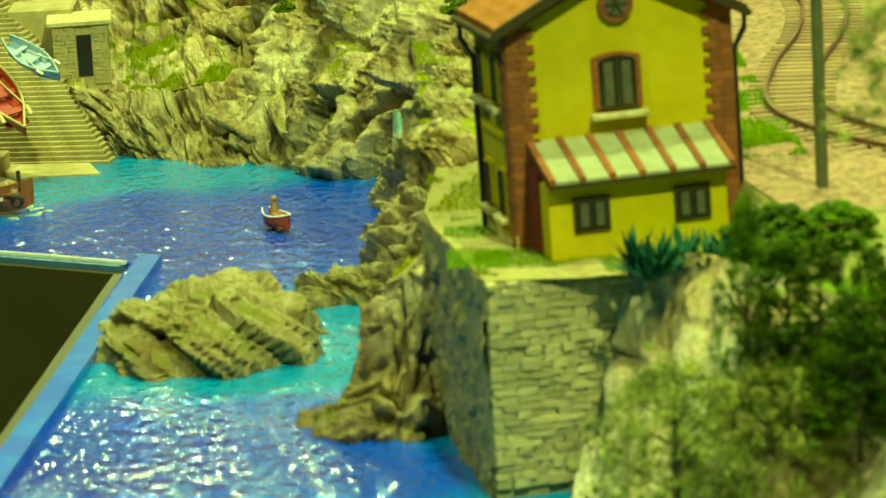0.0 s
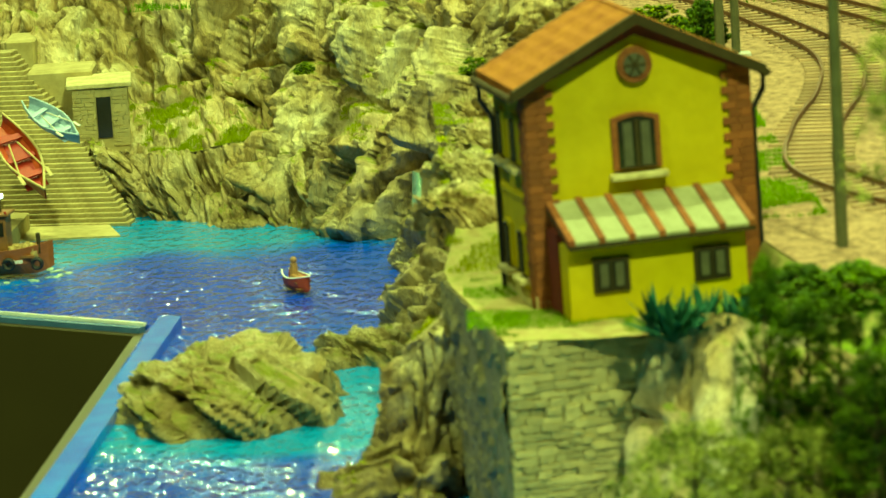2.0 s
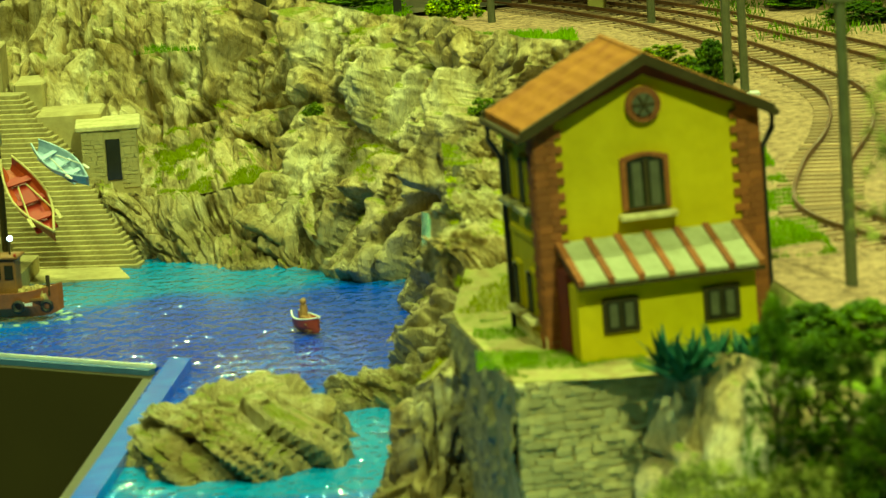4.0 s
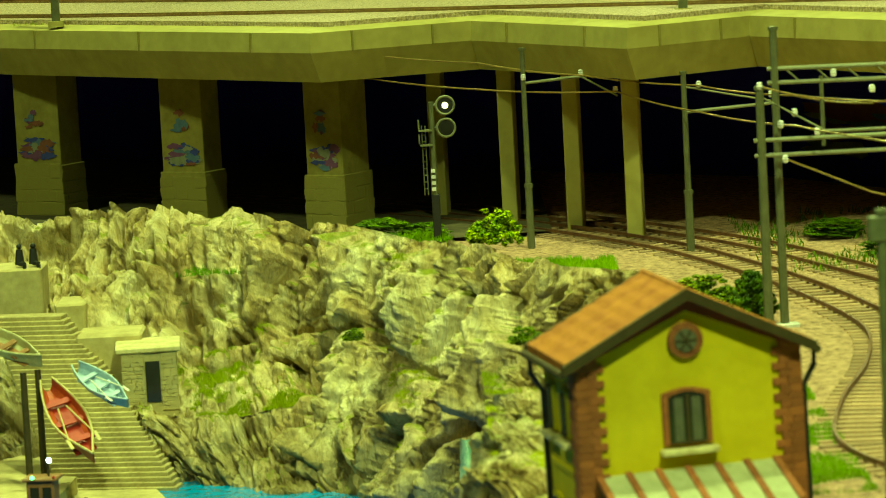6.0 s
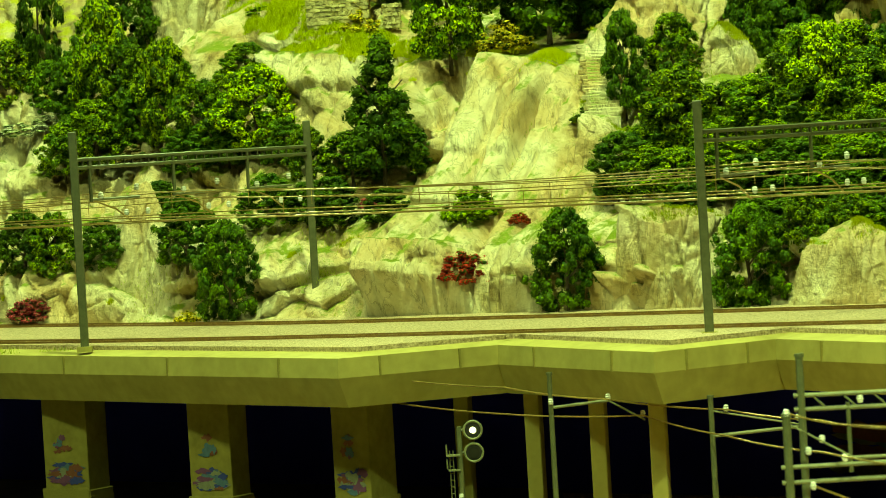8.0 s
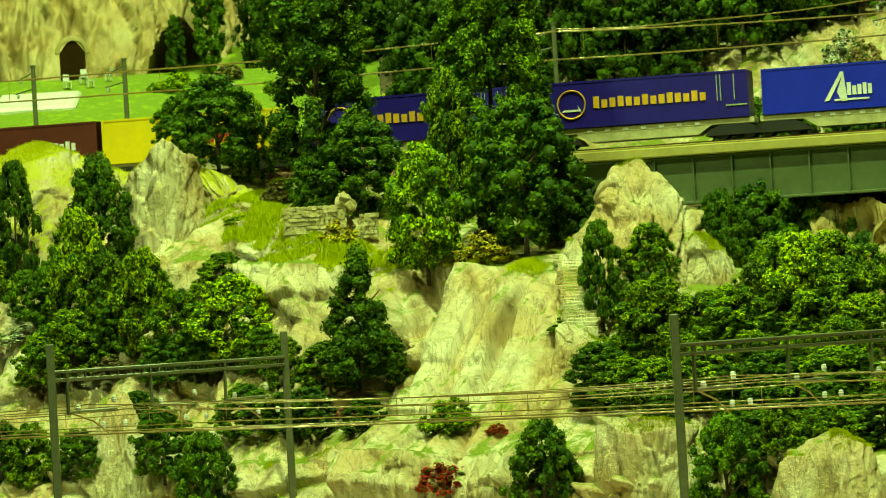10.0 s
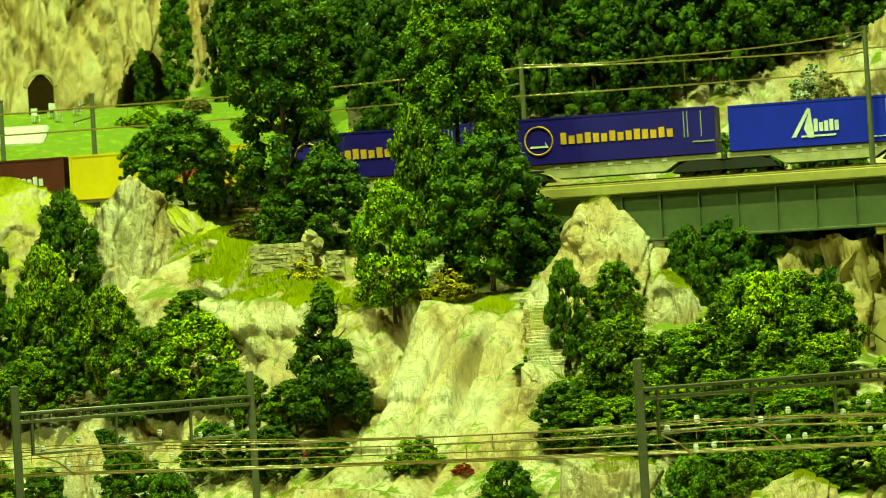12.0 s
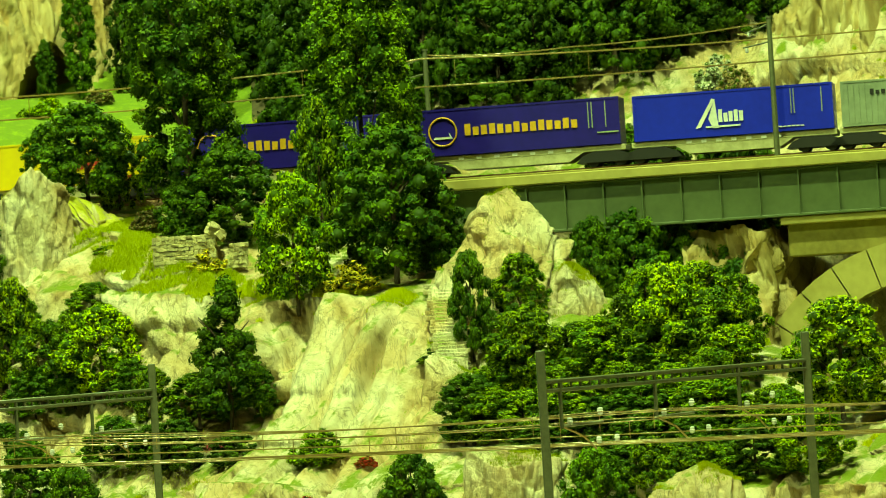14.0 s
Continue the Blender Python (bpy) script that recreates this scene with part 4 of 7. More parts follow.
# joints in the edge beam
for (u0, v0), (u1, v1), n in ((EDGE[1], EDGE[2], 3), (EDGE[2], EDGE[3], 2), (EDGE[3], EDGE[4], 2), (EDGE[4], EDGE[5], 2), (EDGE[5], EDGE[6], 2)):
    for k in range(n):
        f = (k + 0.5) / n
        x, y = uv(u0 + (u1 - u0) * f, v0 + (v1 - v0) * f)
        t = math.atan2(uv(u1, v1)[1] - uv(u0, v0)[1], uv(u1, v1)[0] - uv(u0, v0)[0])
        g = part("beam_joint", box(-0.0004, 0.0004, -0.0014, 0.003, -0.0130, -0.0030), CONCRETE2, deck)
        g.matrix_local = Matrix.Translation((x, y, DECK)) @ Euler((0, 0, t)).to_matrix().to_4x4()
part("ballast_bed", prism([uv(u, v + 0.017) for u, v in EDGE] + [uv(1.2, 0.30), uv(-0.75, 0.32)], DECK - 0.002, DECK + 0.0016), PALEBALLAST, deck, "pale ballast on the deck")

GBED = 0.0775
pier_stones = in_material(stone_mesh, CONCRETE2)


def graffiti(parent, x0, x1, z0, z1, y, n, colours):
    """Sprayed colour: overlapping jagged strokes, unreadable."""
    for k in range(n):
        w, h = (x1 - x0) * random.uniform(0.25, 0.6), (z1 - z0) * random.uniform(0.16, 0.45)
        cx, cz = random.uniform(x0 + w / 2, x1 - w / 2), random.uniform(z0 + h / 2, z1 - h / 2)
        bm = bmesh.new()
        cnt = 21
        yy = y - 0.00025 * (k + 1) / n
        vs = [bm.verts.new((cx + w * 0.5 * math.cos(i * math.tau / cnt) * random.uniform(0.7, 1.15), yy, cz + h * 0.5 * math.sin(i * math.tau / cnt) * random.uniform(0.3, 1.3))) for i in range(cnt)]
        bm.faces.new(vs)
        part("graffiti", bm, random.choice(colours), parent)


SPRAY = [mk("blue_spray", (0.04, 0.06, 0.34), None, 300, 0.7), mk("purple_spray", (0.18, 0.06, 0.18), None, 300, 0.7), mk("pale_blue_spray", (0.10, 0.18, 0.30), None, 300, 0.7), mk("red_spray", (0.24, 0.08, 0.05), None, 300, 0.7), mk("white_spray", (0.26, 0.27, 0.20), None, 300, 0.7)]
for x, y, w, dd in ((-0.2165, 2.012, 0.0306, 0.0195), (-0.1308, 1.925, 0.0272, 0.0172), (-0.0550, 1.866, 0.0226, 0.0255)):
    pier = thing("viaduct_pier", "square concrete viaduct pier with faded graffiti and stone base", "pier", pose(x, y, 0, 0, 0, -31), group="viaduct piers")
    base = part("pier_base", box(-w - 0.0012, 0.0012, -0.0012, dd + 0.0012, GBED, 0.108, 0.0005), CONCRETE2, pier, "coursed stone pier base")
    courses(base, (-w - 0.0012, -0.0013), (0.0012, -0.0013), 0.0795, 0.1078, 0.0068, 0.0125, 0.0003, "base_stone", meshes=pier_stones)
    courses(base, (0.0013, -0.0012), (0.0013, dd + 0.0012), 0.0795, 0.1078, 0.0068, 0.0125, 0.0003, "base_stone", meshes=pier_stones)
    part("pier_shaft", box(-w, 0, 0, dd, 0.107, DECK - 0.0270, 0.0004), CONCRETE2, pier)
    graffiti(pier, -w * 0.97, -w * 0.03, 0.1095, 0.124, -0.0003, 24, SPRAY)
    graffiti(pier, -w * 0.8, -w * 0.25, 0.128, 0.142, -0.0003, 6, SPRAY[1:4])
for x, y in ((0.0905, 1.777), (0.0628, 1.826), (0.0308, 1.868), (-0.0058, 1.913)):
    col = thing("viaduct_column", "slim tapered concrete column under the viaduct", "column", pose(x, y, 0, 0, 0, -8), group="viaduct columns")
    part("shaft", box(-0.0040, 0.0040, -0.004, 0.012, GBED, 0.158, 0.0005), CONCRETE, col)
    bm = box(-0.0040, 0.0040, -0.004, 0.012, 0.158, DECK - 0.023)
    for vert in bm.verts:
        if vert.co.z > 0.16:
            vert.co.x *= 1.5
    part("capital", bm, CONCRETE, col)
back = [uv(-0.75, 0.45), uv(0.25, 0.33), uv(0.47, 0.20), uv(0.85, 0.05)]
for a, b in zip(back, back[1:]):
    lone("retaining_wall", strip(a, b, 0.02, GBED - 0.01, DECK - 0.0225, 1), NAVYWALL, "dark navy painted wall under the viaduct", "wall", kind="structure")
bw = thing("wall_graffiti", "faded graffiti on the wall under the viaduct", "graffiti", pose(*back[1], 0, 0, 0, math.degrees(math.atan2(back[2][1] - back[1][1], back[2][0] - back[1][0]))))
graffiti(bw, 0.02, 0.24, 0.09, 0.125, -0.001, 14, SPRAY)

# ---- hillside behind the viaduct ----
HV = [0.285, 0.300, 0.315, 0.36, 0.40, 0.46, 0.52, 0.58, 0.66, 0.75, 0.90, 1.1, 1.35, 1.7]
HU = [-0.7, -0.3, -0.1, 0.03, 0.15, 0.35, 0.8]
FAR = [0.72, 0.9]
HZ = [[0.186, 0.210, 0.226, 0.258, 0.30, 0.36, 0.40, 0.415, 0.425, 0.435, 0.50, 0.60] + FAR,
      [0.186, 0.210, 0.226, 0.254, 0.29, 0.36, 0.41, 0.417, 0.425, 0.435, 0.50, 0.60] + FAR,
      [0.186, 0.212, 0.228, 0.250, 0.28, 0.345, 0.375, 0.39, 0.415, 0.425, 0.47, 0.60] + FAR,
      [0.186, 0.212, 0.228, 0.250, 0.28, 0.34, 0.352, 0.352, 0.345, 0.33, 0.41, 0.58] + FAR,
      [0.186, 0.208, 0.222, 0.240, 0.26, 0.31, 0.33, 0.31, 0.26, 0.25, 0.38, 0.58] + FAR,
      [0.186, 0.206, 0.219, 0.234, 0.25, 0.275, 0.27, 0.24, 0.23, 0.24, 0.38, 0.60] + FAR,
      [0.186, 0.206, 0.219, 0.234, 0.25, 0.275, 0.27, 0.24, 0.23, 0.24, 0.38, 0.60] + FAR]


def hill_uv(u, v):
    cols = np.array([np.interp(v, HV, r) for r in HZ])
    return float(np.interp(u, HU, cols))


def hill_z(x, y):
    p = Vector((x, y)) - D0
    return hill_uv(p.dot(DU), p.dot(DV))


NU, NV = 700, 470
us = np.linspace(-0.46, 0.48, NU)
vs = 0.285 + 1.25 * np.linspace(0, 1, NV) ** 1.7
cols = np.array([[np.interp(v, HV, r) for v in vs] for r in HZ])
base = np.array([[np.interp(u, HU, cols[:, j]) for j in range(NV)] for u in us])
UU, VV = np.meshgrid(us, vs, indexing="ij")
X = D0.x + DU.x * UU + DV.x * VV
Y = D0.y + DU.y * UU + DV.y * VV
steep = np.clip(np.gradient(base, axis=1) / np.gradient(VV, axis=1), 0, 1.2)
warp = 0.5 * fbm(UU * 12, VV * 12, 5, 4)
lean = UU + 0.22 * base


def clefts(a, b, s, wide):
    return np.exp(-(fbm(a, b, s, 3) / wide) ** 2)


# broken blocks with deep joints everywhere
hh = 1.2 * fbm(lean * 8, base * 6, 33, 2) + 0.95 * facets(lean * 13 + 0.8 * warp, base * 15 + 0.8 * warp, 77, 1.5, 0.3) + 0.45 * facets(lean * 31 + warp, base * 30 + warp, 81, 1.4, 0.25)
hh += 0.15 * facets(lean * 80 + 2 * warp, base * 70, 83, 1.2) + 0.08 * fbm(lean * 150, base * 60, 12, 3) - 0.6 * clefts(lean * 14 + 0.2 * warp, base * 5, 41, 0.014) - 0.35 * clefts(lean * 34, base * 11, 47, 0.02)
# the long smooth slide with flutes that run down it, proud of a shaded recess on one side
right = 0.050 + 0.75 * np.clip(0.345 - base, 0, 0.12) + 0.05 * fbm(UU * 20, base * 30, 15, 3)
edge = -0.020 + 0.03 * fbm(base * 26, UU * 8, 17, 3)
slide = np.clip((UU - edge) / 0.012, 0, 1) * np.clip((right - UU) / 0.03, 0, 1) * np.clip((0.495 + 0.10 * fbm(UU * 18, VV * 9, 18, 3) - VV) / 0.05, 0, 1)
fold = 1.3 * fbm(UU * 9, base * 7, 89, 2) + 0.8 * fbm(UU * 22 + 0.4 * warp, base * 4, 91, 3) + 0.5 * np.abs(fbm(UU * 55 + 0.5 * warp, base * 5, 93, 4)) + 0.40 * facets(UU * 26 + warp, base * 15 + warp, 95, 1.4, 0.25) + 0.14 * facets(UU * 75, base * 48 + warp, 97, 1.1)
fold -= 0.7 * clefts(UU * 24 + 0.3 * warp, base * 2.2, 43, 0.014) + 0.4 * clefts(UU * 60 + 0.3 * warp, base * 6, 49, 0.02)
recess = np.clip((-0.012 - UU) / 0.006, 0, 1) * np.clip((UU + 0.055) / 0.03, 0, 1) * np.clip((base - 0.255) / 0.02, 0, 1) * np.clip((0.47 - VV) / 0.02, 0, 1)
hh = hh * (1 - slide) + (fold + 0.75) * slide - 0.7 * recess
amp = (0.003 + 0.021 * steep) * np.clip((VV - 0.285) / 0.012, 0, 1)
P = np.stack([X - DV.x * hh * amp, Y - DV.y * hh * amp, base + 0.35 * hh * amp + 0.006 * fbm(UU * 20, VV * 20, 3)], -1)
lone("hillside", sheet("hillside", P, HILLROCK, True), None, "pale limestone hillside with turf on its ledges", "hillside", kind="structure")


def crag(size, x, y, z, turn, seed, label, sharp=1.0, cells=3.0, rough=0.22, material=None):
    """A standing crag: planes that lean in towards the top by sharp (0 a block, 1 a pyramid), split by joints."""
    g = np.random.default_rng(seed)
    res = (220, 130)
    t = np.linspace(0, 1, res[0])[:, None] * np.ones((1, res[1]))
    th = t * math.tau + math.pi / 2
    el = np.ones((res[0], 1)) * np.linspace(-0.12, math.pi / 2, res[1])[None]
    dx, dy, dz = np.cos(th) * np.cos(el), np.sin(th) * np.cos(el), np.sin(el)
    r = np.full_like(dx, 4.0)
    n = 11
    for k in range(n):
        a = (k + g.uniform(-0.35, 0.35)) * math.tau / n
        reach = g.uniform(0.84, 1.04)
        lean_in = sharp * reach * g.uniform(0.90, 1.02)
        den = np.cos(a) * dx + np.sin(a) * dy + lean_in * dz
        r = np.minimum(r, np.where(den > 0.02, reach / np.maximum(den, 0.02), 4.0))
    for k in range(4):
        a, tip = g.uniform(0, math.tau), g.uniform(0.05, 0.25) + 0.5 * sharp
        den = tip * np.cos(a) * dx + tip * np.sin(a) * dy + dz
        r = np.minimum(r, np.where(den > 0.02, g.uniform(0.92, 1.08) / np.maximum(den, 0.02), 4.0))
    px, py, pz = dx * r * size[0], dy * r * size[1], dz * r * size[2]
    k = 12.0 * cells
    a, b = (px + 0.6 * py - 0.15 * pz) * k * 1.5, (pz + 0.5 * py) * k
    a, b = a + 0.4 * fbm(a, b, seed + 3, 3), b + 0.4 * fbm(a, b, seed + 4, 3)
    h = 1.0 * fbm(a * 0.6, b * 0.5, seed + 2, 2) + 0.8 * facets(a * 0.9, b * 0.55, seed, 1.5, 0.3) + 0.4 * facets(a * 2.3, b * 1.4, seed + 9, 1.3, 0.25) + 0.16 * facets(a * 6, b * 4, seed + 11, 1.1)
    h += 0.10 * np.abs(fbm(a * 6, b * 1.2, seed + 15, 4)) - 0.5 * clefts(a * 0.8, b * 0.22, seed + 6, 0.016) - 0.25 * clefts(a * 2.2, b * 0.6, seed + 7, 0.02)
    push = rough * h * 0.42 * min(size[0], size[1]) * np.clip(np.cos(el) * 2.5, 0.1, 1)
    P = np.stack([px + np.cos(th) * push, py + np.sin(th) * push, pz + 0.35 * push], -1)
    P[-1] = P[0]
    ob = tagged(new("crag", sheet("crag", P, material or HILLROCK, True)), label, "rock", kind="structure")
    ob.matrix_world = pose(x, y, z, 0, 0, turn)
    return ob


crag((0.107, 0.060, 0.125), 0.1305, 2.285, 0.283, -25, 5, "pointed pale limestone crag with a grassy top", 0.97, 2.0, 0.40)
crag((0.030, 0.024, 0.066), 0.090, 2.192, 0.236, 0, 83, "rounded pale limestone shoulder below the steps", 0.45, 2.4, 0.35)
crag((0.034, 0.03, 0.066), 0.172, 2.25, 0.285, 10, 6, "broken pale limestone shoulder below the crag", 0.75, 3.0, 0.4)
crag((0.026, 0.026, 0.064), -0.006, 1.085, -0.006, 20, 43, "steep leaning grey rock at the foot of the quay wall", 0.7, 5.0, 0.9, ROCK).matrix_world = pose(-0.008, 1.085, -0.008, 0, 12, 20)
crag((0.034, 0.028, 0.092), -0.178, 2.455, 0.342, -20, 7, "blocky pale limestone crag on the hillside", 0.22, 2.6, 0.42)
crag((0.036, 0.03, 0.085), -0.138, 2.48, 0.340, 10, 9, "turf-topped limestone crag on the hillside", 0.42, 2.8, 0.5, TURFROCK)
crag((0.040, 0.03, 0.040), -0.110, 2.435, 0.345, -15, 17, "low pale limestone ledge beside the dry-stone wall", 0.35, 3.0, 0.4)
crag((0.150, 0.085, 0.108), -0.262, 2.55, 0.348, 0, 12, "rounded turf-topped limestone knoll", 0.78, 1.4, 0.22, TURFROCK)
crag((0.052, 0.018, 0.058), -0.058, 2.190, 0.180, -31, 19, "pale limestone slab beside the tracks", 0.36, 2.6, 0.6)
crag((0.040, 0.022, 0.100), -0.200, 2.262, 0.180, -31, 23, "pale rough limestone outcrop beside the tracks", 0.80, 2.6, 0.35)
crag((0.040, 0.018, 0.068), 0.118, 2.04, 0.180, -31, 29, "blocky pale limestone outcrop beside the tracks", 0.24, 3.0, 0.65)
crag((0.030, 0.016, 0.034), 0.020, 2.120, 0.180, -31, 37, "low pale limestone ledge beside the tracks", 0.3, 2.6, 0.4)
crag((0.045, 0.02, 0.055), 0.215, 1.975, 0.180, -31, 31, "rounded pale limestone outcrop beside the tracks", 0.5, 2.4, 0.4)

# path steps cut in the hillside
stairs = thing("hillside_steps", "narrow worn stone steps up the hillside", "stairs")
part("ramp", prism([(2.190, 0.25), (2.310, 0.25), (2.310, 0.3455), (2.269, 0.3455), (2.194, 0.2995)], -0.0085, 0.0085), HILLROCK, stairs).matrix_local = Matrix(((0, 0, 1, 0.0915), (1, 0, 0, 0), (0, 1, 0, 0), (0, 0, 0, 1)))
for k in range(-3, 19):
    f = k / 18
    st = part("step", box(-0.0110 + 0.001 * math.sin(3 * k), 0.0105, -0.0022, 0.006, -0.0025, 0.0004, 0.0004), HILLROCK, stairs)
    st.matrix_local = pose(0.0905 + 0.0012 * math.sin(2.3 * k), 2.209 + 0.062 * f, 0.3092 + 0.037 * f, 0, 2 * math.sin(1.7 * k), -12 + 5 * math.sin(2.9 * k))
# low dry-stone wall with a cairn
dry = thing("dry_stone_wall", "low dry-stone wall with a small cairn on the turf", "wall")
part("wall_core", box(-0.034, 0.008, -0.0004, 0.003, -0.012, 0.0105), MORTAR, dry)
courses(dry, (-0.034, -0.0022), (0.008, -0.0022), -0.010, 0.0125, 0.0026, 0.0036, 0.0026)
courses(dry, (0.018, -0.006), (0.030, -0.008), -0.010, 0.0055, 0.0026, 0.0036, 0.0030)
for k in range(12):
    ob = new("cairn_stone", random.choice(stone_mesh))
    ob.parent = dry
    lv = k // 4
    ob.matrix_local = Matrix.LocRotScale((0.007 + random.uniform(-0.006, 0.006) * (1 - 0.4 * lv), random.uniform(-0.003, 0.002), 0.0125 + lv * 0.0026), Euler((random.random(), random.random(), random.random())), (0.006, 0.005, 0.0042))
dry.matrix_world = pose(-0.060, 2.372, 0.376, 0, 0, -10)

# ---- rock walls and the cave behind the meadow ----
def cave_wall():
    foot = [(-0.46, 2.86, 0.41), (-0.36, 2.88, 0.44), (-0.24, 2.93, 0.455), (-0.14, 2.98, 0.46), (-0.10, 3.05, 0.47)]
    top = [(-0.46, 2.98, 0.76), (-0.36, 2.99, 0.76), (-0.24, 3.02, 0.77), (-0.14, 3.05, 0.77), (-0.10, 3.10, 0.77)]
    return rock_face("cave_cliff", foot, top, CAVEROCK, 0.024, (12, 5), (260, 150), 54, 0.9, 0.1)


lone("cave_cliff", cave_wall(), None, "warm cream limestone cliff with a cave and an archway", "cliff", kind="structure")
# near-black brown for the archway's plate, painting the shade of an opening
SHADE = mk("archway_shade", (0.030, 0.017, 0.005), None, 60, 1.0, spec=0.0)
CX, CW, CZ0, CH = -0.196, 0.0245, 0.508, 0.058
cliff = bpy.data.objects["cave_cliff"].data
bm = bmesh.new()
bm.from_mesh(cliff)
hole = [f for f in bm.faces if ((f.calc_center_median().x - CX) / CW) ** 2 + (max(0, f.calc_center_median().z - CZ0) / CH) ** 2 < 1]
bmesh.ops.delete(bm, geom=hole, context="FACES")
bm.to_mesh(cliff)
bm.free()
ca, cd = np.meshgrid(np.linspace(-0.1, math.pi + 0.1, 40), np.linspace(0, 1, 30), indexing="ij")
cr = 1.10 + 0.16 * fbm(ca * 3, cd * 6, 6, 3)
cave = np.stack([CX + CW * cr * np.cos(ca), 2.950 + 0.16 * cd, CZ0 + CH * cr * np.sin(ca)], -1)
lone("cave_tunnel", sheet("cave_tunnel", cave, CAVEROCK, True), None, "dim cave tunnel in the limestone cliff", "cave", kind="structure")
lone("cave_tunnel", box(CX - 0.05, CX + 0.05, 3.11, 3.12, 0.47, 0.60), CAVEROCK, "dim end wall of the cave tunnel", "cave", kind="structure")
arch = thing("rock_archway", "arched dark doorway in the limestone cliff", "archway")
bm = arched(bmesh.new(), 0, 0.020, 0.0, 0.026, 0.010, -0.004, 0.0)
part("opening", bm, SHADE, arch, "dark plate in place of the shaded opening")
for k in range(9):
    t = math.pi * (k + 0.5) / 9
    part("arch_stone", box(-0.0025, 0.0025, -0.006, 0.0, -0.0018, 0.0018, 0.0004), CAVEROCK, arch).matrix_local = Matrix.Translation((0.0118 * math.cos(t), 0, 0.026 + 0.0115 * math.sin(t))) @ Euler((0, -t + math.pi / 2, 0)).to_matrix().to_4x4()
arch.matrix_world = pose(-0.2745, 2.875, 0.515, 0, 0, 12)
lone("rock_wall", rock_face("rock_wall", [(0.16, 2.80, 0.36), (0.26, 2.74, 0.34), (0.36, 2.68, 0.33), (0.50, 2.60, 0.33)], [(0.16, 2.88, 0.49), (0.26, 2.80, 0.485), (0.345, 2.76, 0.505), (0.39, 2.75, 0.56), (0.52, 2.76, 0.72)], CAVEROCK, 0.030, (9, 5), (260, 130), 71, 0.7, 0.2), None,
     "warm ribbed limestone wall behind the bridge", "cliff", kind="structure")
# pale flat house roof among the far trees
hut = thing("far_cottage", "small ochre cottage roof among the far trees", "house", pose(0.004, 2.93, 0.52, 0, 0, 20))
part("wall", box(-0.013, 0.013, -0.01, 0.01, 0, 0.045), YELLOW, hut)
part("roof", gable(bmesh.new(), -0.017, 0.017, -0.013, 0.013, 0.044, 0.046, 0.056), CAVEROCK, hut)
lone("rock_wall", rock_face("rock_wall", [(0.235, 2.45, 0.20), (0.275, 2.425, 0.20), (0.318, 2.405, 0.20), (0.35, 2.50, 0.20)], [(0.245, 2.50, 0.378), (0.285, 2.478, 0.378), (0.318, 2.453, 0.372), (0.35, 2.53, 0.372)], CAVEROCK, 0.022, (7, 4), (160, 90), 74, 0.6, 0.1), None,
     "warm tan limestone face in the ravine under the bridge", "cliff", kind="structure")

# ---- tracks ----
def spline(ctrl, n):
    pts = [Vector(p) for p in ctrl]
    pts = [pts[0] * 2 - pts[1]] + pts + [pts[-1] * 2 - pts[-2]]
    out = []
    seg = len(pts) - 3
    for i in range(n + 1):
        t = i / n * seg
        k = min(int(t), seg - 1)
        f = t - k
        a, b, c, d = pts[k:k + 4]
        out.append(0.5 * ((2 * b) + (c - a) * f + (2 * a - 5 * b + 4 * c - d) * f * f + (3 * b - a - 3 * c + d) * f ** 3))
    return out


def offset(line, s):
    out = []
    for i, p in enumerate(line):
        d = (line[min(i + 1, len(line) - 1)] - line[max(i - 1, 0)]).normalized()
        out.append(p + Vector((-d.y, d.x, 0)) * s)
    return out


def rail_mesh(line, s, h=0.0015):
    bm = bmesh.new()
    a = offset(line, s - 0.0006)
    b = offset(line, s + 0.0006)
    rows = []
    for p, q in zip(a, b):
        rows.append([bm.verts.new(w) for w in (p, p + Vector((0, 0, h)), q + Vector((0, 0, h)), q)])
    for r, t in zip(rows, rows[1:]):
        for k in range(3):
            bm.faces.new((r[k], t[k], t[k + 1], r[k + 1]))
    bmesh.ops.recalc_face_normals(bm, faces=bm.faces)
    return bm


bm = box(-0.0150, 0.0150, -0.0014, 0.0014, -0.0012, 0.0010, 0.0003)
sleeper_mesh = bpy.data.meshes.new("sleeper")
bm.to_mesh(sleeper_mesh)
bm.free()
sleeper_mesh.materials.append(SLEEPER)


def track(ctrl, label, n=240, sleepers=True, h=0.0015, steel=None):
    line = spline(ctrl, n)
    root = thing("railway_track", label, "track", kind="structure")
    for s in (-0.00825, 0.00825):
        part("rail", rail_mesh(line, s, h), steel or RAIL, root)
    run, last = 0.0, -1.0
    count = 0
    for i in range(1, len(line)):
        run += (line[i] - line[i - 1]).length
        if sleepers and run - last > 0.0072 and count < 290:
            d = line[i] - line[i - 1]
            ob = new("sleeper", sleeper_mesh)
            ob.parent = root
            ob.matrix_local = Matrix.Translation(line[i] + Vector((0, 0, -0.0016))) @ Euler((0, 0, math.atan2(d.y, d.x) + math.pi / 2)).to_matrix().to_4x4()
            last, count = run, count + 1
    return line


